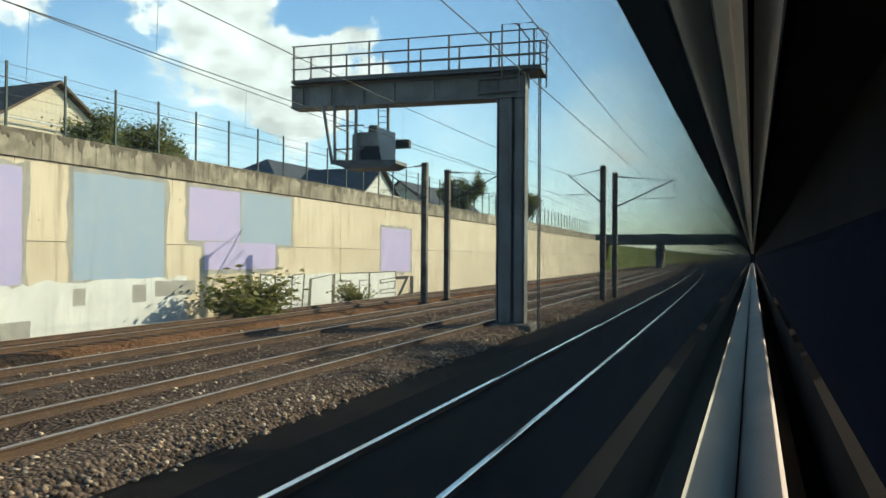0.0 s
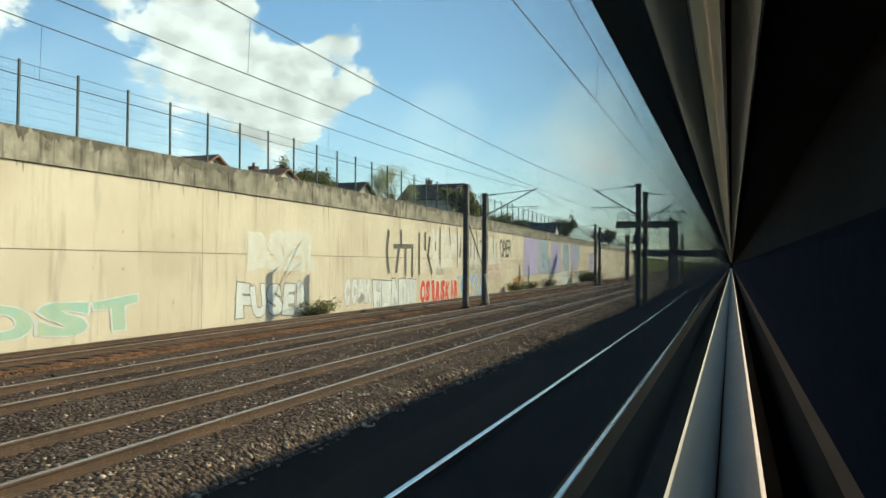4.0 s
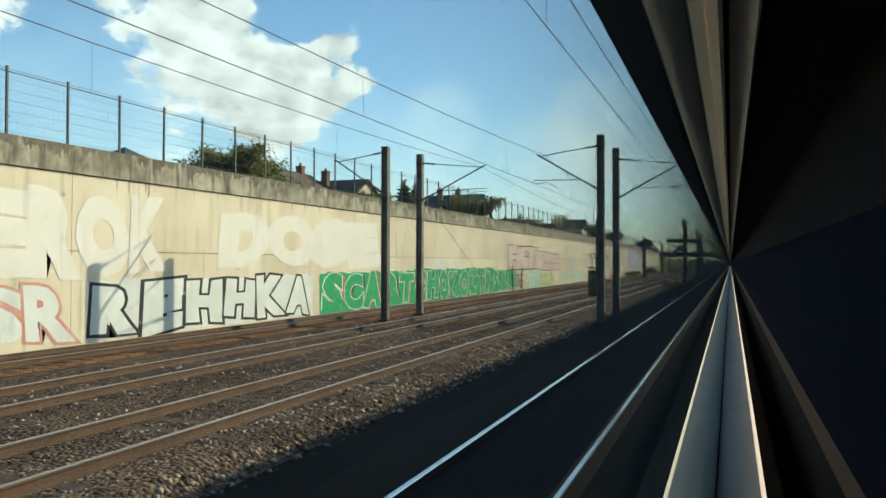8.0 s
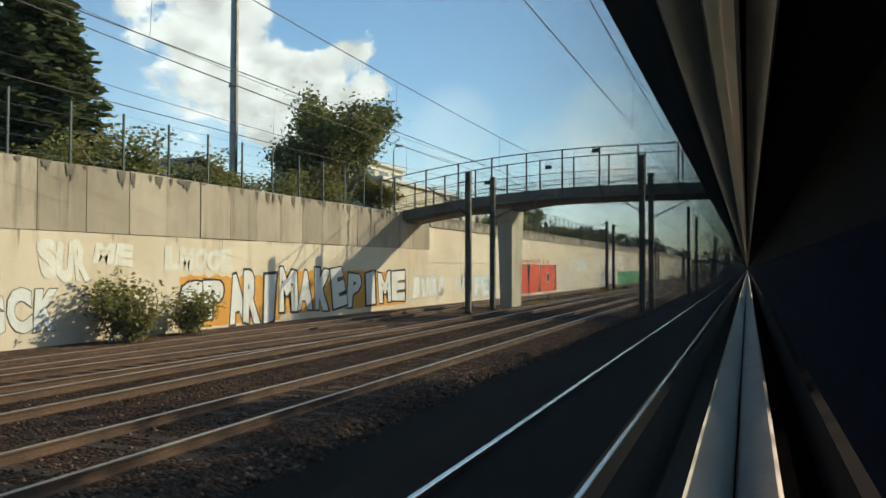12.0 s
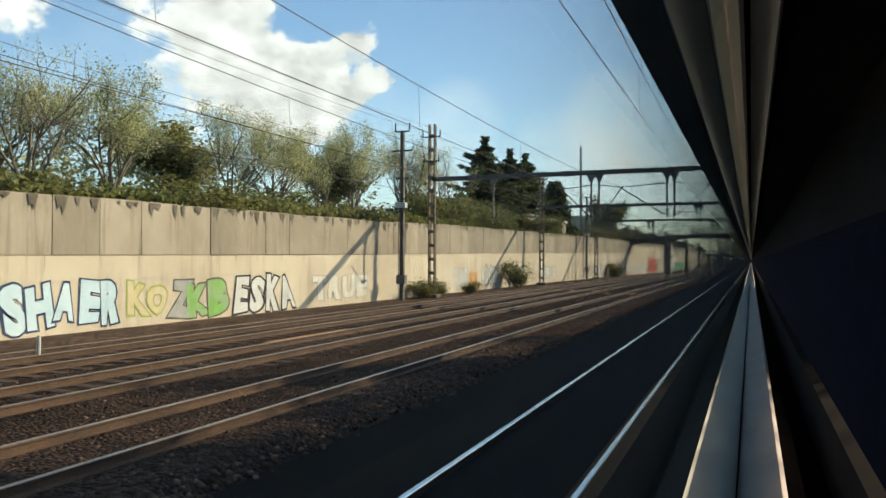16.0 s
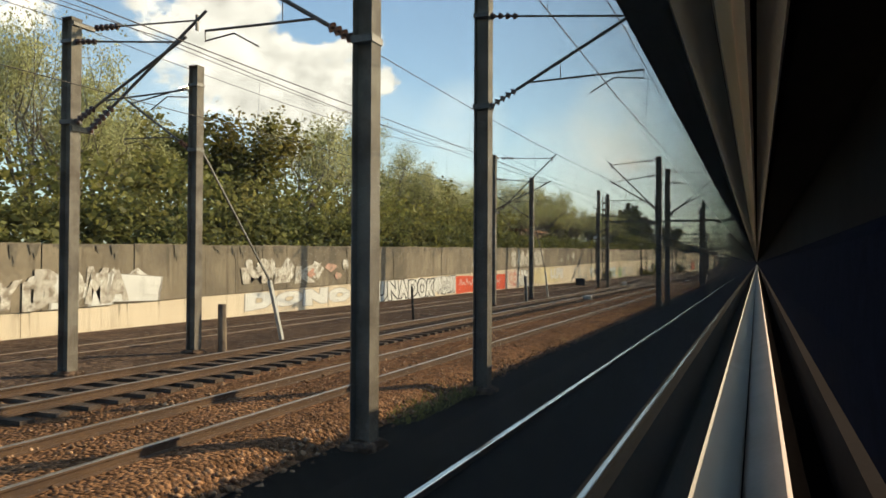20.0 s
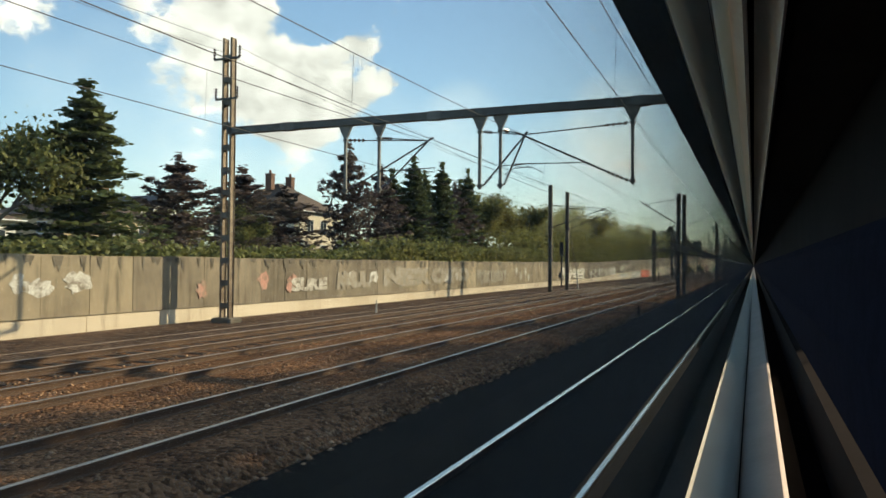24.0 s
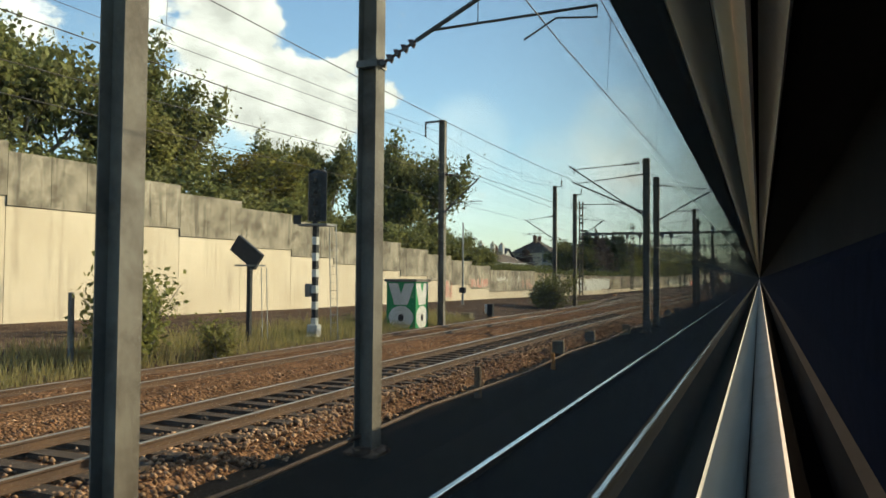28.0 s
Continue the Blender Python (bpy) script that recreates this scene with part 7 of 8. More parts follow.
for x, y in ((-10.3, -287.3), (-12.1, -287.3), (-16.6, -288.1), (-12.8, -334.8), (-11.0, -334.8), (-9.5, -338.4), (-7.8, -338.3), (-13.6, -673.5), (-12.1, -673.0), (-10.9, -196.8), (-17.8, -612.2), (-15.9, -612.3), (-12.8, -432.8)):
    low_box(x, y, 0.3, 1.0, 0.2, "orange_paint", "low rusty orange point cover between the rails", "point_cover", -0.22)
single("timber", Shape().soft_box(-0.12, 0.12, -2.2, 2.2, -0.22, -0.02, 0.02).mesh("timber", M["orange_paint"]), "long orange-brown timber lying along the loop track", "timber", m=pose(-12.3, -372.5, 0, 0, 0, -1))
for x, y in ((-5.7, -661.2), (-5.5, -657.0), (-6.2, -688.8), (-6.2, -683.7), (-5.6, -678.7)):
    low_box(x, y, 0.38, 0.34, 0.42, "footing", "pale concrete cable box beside the track")
for x, y in ((-16.3, -673.7), (-15.8, -672.3)):
    low_box(x, y, 0.6, 0.45, 0.4, "footing", "pale concrete cable box between tracks")
low_box(-16.4, -666.8, 0.4, 0.4, 0.7, "white_paint", "small white trackside box"), low_box(-15.2, -669.8, 0.35, 0.35, 0.85, "signal_black", "small black trackside box on a plinth")
low_box(-10.3, -448.9, 0.5, 0.8, 0.35, "white_paint", "white rolled bundle beside the track"), low_box(-13.2, -416.2, 0.5, 0.5, 0.5, "white_paint", "small white box at a mast's foot")
low_box(-18.5, -413.6, 1.0, 0.8, 0.95, "signal_black", "rusty dark cabinet by the siding", z=-0.5)
rod = Shape()
for k in range(9):
    rod.tube([(-5.55 + 0.25 * (k % 2), -712 + 5.5 * k, -0.12), (-5.55 + 0.25 * ((k + 1) % 2), -706.5 + 5.5 * k, -0.12)], 0.03, 6)
single("point_rod", rod.mesh("point_rod", M["rail_rust"]), "thin steel point rod along the track's shoulder", "rod")
# trough in the same stone, coloured dark for the train's shadow
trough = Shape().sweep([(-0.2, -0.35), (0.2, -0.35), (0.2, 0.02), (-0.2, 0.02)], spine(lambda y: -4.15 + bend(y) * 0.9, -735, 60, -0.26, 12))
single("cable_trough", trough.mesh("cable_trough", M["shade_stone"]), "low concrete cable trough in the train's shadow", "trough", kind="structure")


# ---- the train that the camera rides in: its side, window band and lining run on along the whole line ----
TY0, TY1 = -752.0, 160.0


def ribbon(points):
    """A closed cross-section, points (x, z), run along the line."""
    return Shape().add([(x, y, z) for y in (TY0, TY1) for x, z in points], [tuple(range(len(points))), tuple(range(len(points), 2 * len(points)))[::-1]] + [(i, (i + 1) % len(points), len(points) + (i + 1) % len(points), len(points) + i) for i in range(len(points))])


train = thing("train", "dark passenger train with a long window band and grey window rails", "train")
part("lower_side", ribbon([(-0.44, -0.3), (-0.44, 1.10), (-0.40, 1.16), (-0.30, 1.16), (-0.30, -0.3)]).mesh("lower_side", M["train_shell"]), train)
part("upper_side", ribbon([(-0.40, 3.04), (-0.43, 3.10), (-0.38, 3.36), (-0.22, 3.46), (-0.16, 3.40), (-0.26, 3.02)]).mesh("upper_side", M["train_shell"]), train)
part("roof", ribbon([(-0.22, 3.40), (-0.22, 3.46), (1.2, 3.62), (2.5, 3.46), (2.5, 3.40), (1.2, 3.55)]).mesh("roof", M["train_shell"]), train)
# unseen far side: slot between its two strips added to let sun onto the sills
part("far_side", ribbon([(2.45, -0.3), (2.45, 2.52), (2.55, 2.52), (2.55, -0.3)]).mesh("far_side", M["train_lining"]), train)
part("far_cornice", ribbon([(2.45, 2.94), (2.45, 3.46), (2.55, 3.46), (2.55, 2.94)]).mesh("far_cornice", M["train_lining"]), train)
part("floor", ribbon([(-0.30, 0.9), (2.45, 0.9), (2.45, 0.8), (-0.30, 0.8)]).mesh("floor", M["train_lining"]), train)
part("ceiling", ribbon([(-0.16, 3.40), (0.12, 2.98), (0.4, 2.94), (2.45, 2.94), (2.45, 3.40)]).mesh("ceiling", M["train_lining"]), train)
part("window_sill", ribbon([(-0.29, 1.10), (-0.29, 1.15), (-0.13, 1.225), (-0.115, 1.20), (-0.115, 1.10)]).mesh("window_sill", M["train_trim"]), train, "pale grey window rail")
part("sill_gap", ribbon([(-0.115, 1.10), (-0.115, 1.165), (-0.065, 1.165), (-0.065, 1.10)]).mesh("sill_gap", M["train_rubber"]), train, "black rubber seal")
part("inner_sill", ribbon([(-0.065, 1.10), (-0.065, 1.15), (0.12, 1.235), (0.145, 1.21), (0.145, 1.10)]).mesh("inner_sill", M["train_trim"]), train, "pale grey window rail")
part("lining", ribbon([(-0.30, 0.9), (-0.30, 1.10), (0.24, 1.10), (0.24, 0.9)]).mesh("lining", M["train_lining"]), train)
# head rails in the lightened trim, its colour standing in for missing light
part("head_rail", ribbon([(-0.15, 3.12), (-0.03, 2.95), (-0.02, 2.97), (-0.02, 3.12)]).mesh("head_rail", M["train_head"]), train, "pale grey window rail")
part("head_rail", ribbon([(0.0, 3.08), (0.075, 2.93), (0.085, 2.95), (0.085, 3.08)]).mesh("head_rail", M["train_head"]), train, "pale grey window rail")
# inner wall added as a dark fill; the gap beneath passes the sun
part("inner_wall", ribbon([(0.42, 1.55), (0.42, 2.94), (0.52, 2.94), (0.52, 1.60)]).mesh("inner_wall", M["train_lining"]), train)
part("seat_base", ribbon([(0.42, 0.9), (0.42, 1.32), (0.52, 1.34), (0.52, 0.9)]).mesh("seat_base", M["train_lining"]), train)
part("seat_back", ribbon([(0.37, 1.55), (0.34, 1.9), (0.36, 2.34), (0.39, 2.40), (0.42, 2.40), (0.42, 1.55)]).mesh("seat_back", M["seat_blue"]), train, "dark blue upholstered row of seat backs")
for y in (TY0, TY1):
    part("end_wall", Shape().box(-0.43, 2.5, y - 0.12, y + 0.12, -0.3, 3.45).mesh("end_wall", M["train_shell"]), train)
glass = bpy.data.materials.new("window_glass")
glass.use_nodes = True
gt = glass.node_tree
gb = gt.nodes.new("ShaderNodeBsdfGlass")
gb.inputs["Color"].default_value, gb.inputs["Roughness"].default_value, gb.inputs["IOR"].default_value = (0.91, 0.985, 0.972, 1), 0.0, 1.5
# a film of dust on the pane catches a little daylight
gd, gl_, gm, gm2 = gt.nodes.new("ShaderNodeBsdfTranslucent"), gt.nodes.new("ShaderNodeBsdfDiffuse"), gt.nodes.new("ShaderNodeMixShader"), gt.nodes.new("ShaderNodeMixShader")
gd.inputs[0].default_value, gl_.inputs[0].default_value = (0.62, 0.74, 0.76, 1), (0.5, 0.55, 0.55, 1)
gm.inputs[0].default_value, gm2.inputs[0].default_value = 0.35, 0.014
gt.links.new(gd.outputs[0], gm.inputs[1]), gt.links.new(gl_.outputs[0], gm.inputs[2])
gt.links.new(gb.outputs[0], gm2.inputs[1]), gt.links.new(gm.outputs[0], gm2.inputs[2])
gt.links.new(gm2.outputs[0], gt.nodes["Material Output"].inputs[0])
for x in (-0.068,):
    pane = part("window_pane", ribbon([(x, 1.167), (x, 2.995), (x - 0.005, 2.995), (x - 0.005, 1.167)]).mesh("window_pane", glass), train, "long tinted window pane")
    pane.visible_shadow = False


# ---- spray paint on the wall ----
# fill, outline, thickening of the letters, thickness of the outline, ground colour behind
STYLES = {
    "black": ("black", None, 0.01, 0, None), "soot": ("soot", None, 0.01, 0, None), "grey": ("offwhite", "soot", 0.03, 0.06, None), "redline": ("offwhite", "rose", 0.03, 0.07, None),
    "kobaye": ("yellow", "sky", 0.07, 0.07, "sky2"), "neko": ("orange", "navy", 0.04, 0.05, None), "red": ("vermilion", "white", 0.07, 0.05, None),
    "white": ("white", "greypaint", 0.10, 0.035, None), "whiteline": ("white", "soot", 0.07, 0.022, None), "ghost": ("ghostwhite", None, 0.07, 0, None), "ghost2": ("chalk", None, 0.09, 0, None),
    "mint": ("mint", "white", 0.05, 0.03, None), "lime": ("lime", "mint", 0.05, 0.03, None), "adok": ("white", "black", 0.07, 0.06, None), "adok2": ("white", "black", 0.05, 0.065, "white2"),
    "green": ("green", "white", 0.075, 0.022, "green2"), "blackwhite": ("white", "black", 0.08, 0.055, "white2"), "redwhite": ("white", "rose", 0.05, 0.05, None), "lineart": ("offwhite", "lilac", 0.09, 0.02, "offwhite2"),
    "redsmall": ("red", None, 0.005, 0, None), "greentag": ("mint", "lime", 0.03, 0.025, None), "lineblack": ("panel_sand", "black", 0.06, 0.03, None), "paleblue": ("white", "cyan", 0.06, 0.04, None),
    "make": ("white", "black", 0.065, 0.05, "orange2"), "lilac": ("lilac", "soot", 0.04, 0.02, None), "orange": ("orange", "rose", 0.04, 0.03, None), "orangeline": ("offwhite", "rose", 0.05, 0.02, None),
    "cream": ("butter", "soot", 0.05, 0.03, None), "smudge": ("pale", None, 0.07, 0, None), "smudge2": ("ghostwhite", "greypaint", 0.07, 0.03, None), "zkb": ("leafgreen", "soot", 0.08, 0.05, None), "wildolive": ("butter", "lime", 0.05, 0.05, None), "wildice": ("ice", "navy", 0.07, 0.05, None), "wildgrey": ("stone", "soot", 0.08, 0.04, None), "wildwhite": ("white", "black", 0.06, 0.06, None), "rose": ("rose", "offwhite", 0.05, 0.03, None), "sketch": ("white", "soot", 0.04, 0.03, "white2"), "fresh": ("white", None, 0.07, 0, None), "dusty": ("dust", None, 0.085, 0, None), "throw": ("white", "soot", 0.10, 0.035, "white2"),
}
LAYER = [0]


def face_x(y, z):
    """The wall's face at a place, panels standing a little proud."""
    if y < -632:
        return wall_x(y) + 0.07
    return wall_x(y) + (0.075 if y < -237 and z > wall_mid(y) else 0.0)


def flat(name, pieces, owner, label=""):
    """Coloured flat pieces (vertices (y, z), faces, lift) on the wall, as one part."""
    s = Shape()
    for verts, faces, lift in pieces:
        s.add([(face_x(y, z) + lift, y, z) for y, z in verts], faces)
    return s


def graffiti(text, y0, y1, z0, z1, style):
    rng = random.Random(f"{text}{y0}")
    jump = 0.010 + 0.0003 * (LAYER[0] % 14) if text else 0.0025 + 0.0003 * (LAYER[0] % 12)
    LAYER[0] += 1
    low = max(z0, wall_foot((y0 + y1) / 2) + 0.05)
    if not text:
        names = {"purple": "purple", "blue": "blue", "redblock": "vermilion", "whitebuff": "white", "greybuff": "greypaint", "tanbuff": "tan", "pinkbuff": "blush", "butterbuff": "butter", "mintbuff": "mint"}
        lab = {"purple": "lilac buffed rectangle rolled over old tags on the wall", "blue": "blue-grey buffed rectangle rolled over old tags", "redblock": "bright red painted block on the wall", "whitebuff": "white buffed band along the wall foot", "greybuff": "small grey patch over an old tag", "tanbuff": "tan buffed patch along the wall foot", "pinkbuff": "faded pink painted patch along the wall foot", "butterbuff": "faded yellow painted patch along the wall foot", "mintbuff": "pale green painted patch along the wall foot"}[style]
        ob = thing("painted_panel", lab, "wall paint", "painted panels")
        n = 14

        def ragged(a, b, c, d, r):
            pts = [(a + (b - a) * i / n, c + rng.uniform(-r, r)) for i in range(n + 1)] + [(b + rng.uniform(-r, r), c + (d - c) * i / 6) for i in range(1, 6)]
            pts += [(b - (b - a) * i / n, d + rng.uniform(-r, r)) for i in range(n + 1)] + [(a + rng.uniform(-r, r), d - (d - c) * i / 6) for i in range(1, 6)]
            return pts, [tuple(range(len(pts)))]

        if style in ("purple", "blue"):
            v, f = ragged(y0 - 0.25, y1 + 0.3, low - 0.18, z1 + 0.2, 0.12)
            part("border", flat("border", [(v, f, jump)], ob).mesh("border", PAINT["greypaint"]), ob, "grey border patch")
        v, f = ragged(y0, y1, low, z1, 0.03 if style in ("purple", "blue", "greybuff", "redblock") else 0.14)
        part("paint", flat("paint", [(v, f, jump + 0.004)], ob).mesh("paint", PAINT[names[style]]), ob)
        return ob
    fill, line, fat, rim, back = STYLES[style]
    colour = {"white": "white", "offwhite": "cream", "vermilion": "bright red", "green": "green", "pink": "pink", "yellow": "orange-yellow", "mint": "pale green", "panel_sand": "hollow"}.get(fill, fill)
    words = f"{colour} spray-painted letters" + (f" outlined in {({'soot': 'faded black', 'greypaint': 'grey'}).get(line, line)}" if line else "") + " on the concrete wall"
    ob = thing("graffiti", words, "graffiti", "graffiti on the wall")
    # letters below the ledge of the panels end at it, letters above it begin there
    ledge = wall_mid((y0 + y1) / 2)
    floor_z, roof_z = -9.0, 99.0
    if -632 < y1 < -237 and low < ledge < z1 + 0.15:
        roof_z = ledge - 0.03 if (z1 - ledge) < 0.35 * (z1 - low) else 99.0
    if -632 < y1 < -237 and low - 0.15 < ledge < z1 and roof_z > 90:
        floor_z = ledge + 0.02 if (ledge - low) < 0.35 * (z1 - low) else -9.0
    top_z = min(z1, roof_z - 0.03)
    z1 = max(top_z, low + 0.4)
    if back:
        b = back.rstrip("2")
        pad = 0.12
        n = 24
        pts = [(y0 - pad + (y1 - y0 + 2 * pad) * i / n, low - 0.04 + rng.uniform(-0.05, 0.05)) for i in range(n + 1)] + [(y1 + pad - (y1 - y0 + 2 * pad) * i / n, z1 + 0.02 + rng.uniform(-0.12, 0.08)) for i in range(n + 1)]
        quads = [(i, i + 1, 2 * n - i, 2 * n + 1 - i) for i in range(n)]
        pts = [(y, min(max(z, floor_z + wall_mid(y) - ledge), roof_z + wall_mid(y) - ledge)) for y, z in pts]
        part("backing", flat("backing", [(pts, quads, jump)], ob).mesh("backing", PAINT[b]), ob)
    letters = [c for c in text]
    n = len(letters)
    step = (y1 - y0) / n
    rims, fills = [], []
    bendy = 1.7 if style.startswith(("wild", "zkb", "throw", "make")) else 1.0
    seed = rng.uniform(0, 90)
    for i, ch in enumerate(letters):
        if ch == " ":
            continue
        v, f = glyph(ch, fat)
        lo = [min(p[k] for p in v) for k in (0, 1)]
        hi = [max(p[k] for p in v) for k in (0, 1)]
        tall = (z1 - low) * rng.uniform(0.86, 1.0)
        wide = step * (rng.uniform(1.02, 1.14) if style == "throw" else (rng.uniform(0.88, 0.99) if line and len(text) > 2 else rng.uniform(0.97, 1.1))) * (0.6 if ch in "I1" else 1)
        off_y, off_z = y0 + step * (i + 0.5), low + (z1 - low) / 2 + rng.uniform(-0.03, 0.03) * (z1 - low)
        lean, slant = rng.uniform(-0.14, 0.14), rng.uniform(-0.16, 0.16)
        sy, sz = wide / (hi[0] - lo[0]), tall / (hi[1] - lo[1])
        cy, cz = (lo[0] + hi[0]) / 2, (lo[1] + hi[1]) / 2

        def lay(points):
            out = []
            for a, b in points:
                p, q = (a - cx_) * sy, (b - cz_) * sz
                u = ((off_y + p) * 1.1 / tall, q * 1.1 / tall, seed)
                p, q = p + 0.12 * bendy * tall * noise.noise(u), q + 0.09 * bendy * tall * noise.noise((u[0], u[1], seed + 40))
                e = off_y + p * math.cos(lean) - q * math.sin(lean) * 0.6 + slant * q
                shift = wall_mid(e) - ledge
                out.append((e, min(max(off_z + q * math.cos(lean) + p * math.sin(lean) * 0.6, floor_z + shift), roof_z + shift)))
            return out

        cx_, cz_ = cy, cz
        fills.append((lay(v), f, jump + 0.0017 + (0.0009 * i if line else 0.00043 * (i % 2))))
        if line:
            v2, f2 = glyph(ch, fat + rim * 0.9)
            rims.append((lay(v2), f2, jump + 0.0013 + 0.0009 * i))
    if style == "green":
        # dark and red wedges in the gaps behind the letters
        for tone, name, dy, dz in (("black", "dark_shadow", 0.16, -0.05), ("red", "red_shadow", 0.10, -0.02)):
            cast = [([(a + dy * 1.6, b + dz) for a, b in v], f, jump + 0.0009 + 0.0004 * k + (0.0002 if tone == "red" else 0)) for k, (v, f, lift) in enumerate(rims) if (k % 2 == 0) == (tone == "red")]
            if cast:
                part(name, flat(name, [(v, f, min(lift, jump + 0.0016)) for v, f, lift in cast], ob).mesh(name, PAINT[tone]), ob)
    if rims:
        part("outline", flat("outline", rims, ob).mesh("outline", PAINT[line]), ob)
    part("letters", flat("letters", fills, ob).mesh("letters", PAINT[fill] if fill in PAINT else M[fill]), ob)
    return ob


def red_piece(y0, y1, z0, z1):
    """A huge red two-letter piece with black slits between the letters; places are shares of its length and height."""
    ob = thing("graffiti", "huge bright red two-letter piece with black slits and white edges", "graffiti", "graffiti on the wall")

    def put(name, mat, lift, shapes, grow=0.0):
        s = Shape()
        for pts in shapes:
            v = [(y0 + (y1 - y0) * a, z0 + (z1 - z0) * b) for a, b in pts]
            cy, cz = sum(p[0] for p in v) / len(v), sum(p[1] for p in v) / len(v)
            v = [(y + math.copysign(grow, y - cy), min(max(z + math.copysign(grow, z - cz), z0), z1)) for y, z in v]
            s.add([(face_x(y, z) + lift, y, z) for y, z in v], [tuple(range(len(v)))])
        part(name, s.mesh(name, PAINT[mat]), ob)

    put("field", "vermilion", 0.020, [[(0, 1), (0.25, 1), (0.5, 1), (0.75, 1), (0.98, 1), (1.0, 0.6), (0.995, 0), (0.75, 0), (0.5, 0), (0.25, 0), (0.045, 0), (0.02, 0.5)]])
    slit = [[(0.012, 1), (0.05, 1), (0.075, 0.5), (0.095, 0), (0.052, 0), (0.03, 0.5)], [(0.245, 1), (0.33, 1), (0.285, 0.25)],
            [(0.555, 1), (0.60, 1), (0.562, 0.75), (0.55, 0.5), (0.562, 0.2), (0.585, 0), (0.50, 0), (0.53, 0.4)], [(0.925, 1), (0.97, 1), (0.982, 0.5), (0.97, 0), (0.93, 0), (0.952, 0.3), (0.955, 0.6)]]
    eye = [(0.755 + 0.033 * math.cos(k * math.pi / 5), 0.52 + 0.185 * math.sin(k * math.pi / 5)) for k in range(10)]
    put("white_edge", "white", 0.0225, slit + [eye], 0.07)
    put("slits", "black", 0.025, slit + [eye])


red_piece(-214.8, -196.7, -0.48, 2.62)


def stroke_piece(label, field, ink, y0, y1, z0, z1, strokes, thick=0.15):
    """A flat coloured block on the wall with painted strokes; places are shares of its length and height."""
    ob = thing("graffiti", label, "graffiti", "graffiti on the wall")
    if field:
        pts = [(y0, z0), (y1, z0), (y1, z1), (y0, z1)]
        part("field", flat("field", [(pts, [(0, 1, 2, 3)], 0.0285)], ob).mesh("field", PAINT[field]), ob)
    bars, level = [], 0
    for line in strokes:
        for a, b in zip(line, line[1:]):
            p, q = Vector((y0 + (y1 - y0) * a[0], z0 + (z1 - z0) * a[1])), Vector((y0 + (y1 - y0) * b[0], z0 + (z1 - z0) * b[1]))
            d = (q - p).normalized() * thick / 2
            n = Vector((-d.y, d.x))
            bars.append(([tuple(p - d - n), tuple(q + d - n), tuple(q + d + n), tuple(p - d + n)], [(0, 1, 2, 3)], 0.0305 + 0.0002 * level))
            level += 1
    part("strokes", flat("strokes", bars, ob).mesh("strokes", PAINT[ink]), ob)
    return ob


stroke_piece("pale pink block letters with heavy dark outlines on the wall", "pink", "soot", -111.0, -97.6, 1.45, 4.25, [
    [(0.01, 0.95), (0.01, 0.02), (0.99, 0.02), (0.99, 0.95), (0.90, 0.97), (0.90, 0.45), (0.83, 0.97), (0.66, 0.97), (0.37, 0.93), (0.27, 0.95), (0.27, 0.62), (0.14, 0.62), (0.14, 0.98), (0.01, 0.95)],
    [(0.14, 0.02), (0.14, 0.38), (0.24, 0.38), (0.24, 0.02)], [(0.37, 0.93), (0.37, 0.02)], [(0.665, 0.97), (0.665, 0.02)], [(0.66, 0.55), (0.52, 0.55), (0.52, 0.74), (0.59, 0.74), (0.59, 0.64), (0.66, 0.64)], [(0.80, 0.05), (0.80, 0.62), (0.89, 0.05)]])
stroke_piece("pale pink block letters with thin dark outlines on the wall", "pink", "soot", -96.6, -85.4, 1.25, 3.7, [
    [(0.01, 0.97), (0.01, 0.02), (0.99, 0.02), (0.99, 0.86), (0.61, 0.90), (0.33, 0.95), (0.01, 0.97)], [(0.33, 0.95), (0.33, 0.02)], [(0.61, 0.90), (0.61, 0.02)],
    [(0.33, 0.38), (0.18, 0.38), (0.18, 0.50), (0.33, 0.50)], [(0.61, 0.34), (0.44, 0.34), (0.44, 0.48), (0.61, 0.46)], [(0.61, 0.36), (0.85, 0.36), (0.99, 0.33)], [(0.75, 0.60), (0.99, 0.58)]], 0.10)
graffiti('', 16.5, 19.4, -1.01, 1.04, 'whitebuff')
graffiti('', 19.0, 27.0, -1.11, 1.18, 'whitebuff')
graffiti('', -4.1, 3.6, 0.97, 5.36, 'purple')
graffiti('', 4.4, 9.5, 1.13, 5.63, 'blue')
graffiti('', 9.6, 11.0, 1.02, 2.94, 'blue')
graffiti('', 11.8, 18.5, 1.11, 5.19, 'purple')
graffiti('', 20.7, 25.5, 1.19, 5.29, 'blue')
graffiti('', 27.1, 30.9, 2.85, 5.29, 'purple')
graffiti('', 31.0, 35.6, 2.74, 5.35, 'blue')
graffiti('', 28.2, 34.1, 1.48, 2.80, 'purple')
graffiti('', 47.4, 52.7, 1.02, 4.18, 'purple')
graffiti('', 20.7, 21.3, 0.24, 0.88, 'greybuff')
graffiti('', 20.7, 22.6, -0.56, -0.18, 'greybuff')
graffiti('', 23.7, 24.5, 0.20, 0.92, 'greybuff')
graffiti('', 8.5, 9.7, -1.12, 0.19, 'greybuff')
graffiti('', 11.4, 12.1, -0.91, 0.53, 'greybuff')
graffiti('', 5.5, 7.0, -1.01, 0.10, 'greybuff')
graffiti('', 17.7, 18.9, -0.96, -0.16, 'greybuff')
graffiti('', 25.0, 27.6, 0.37, 1.04, 'greybuff')
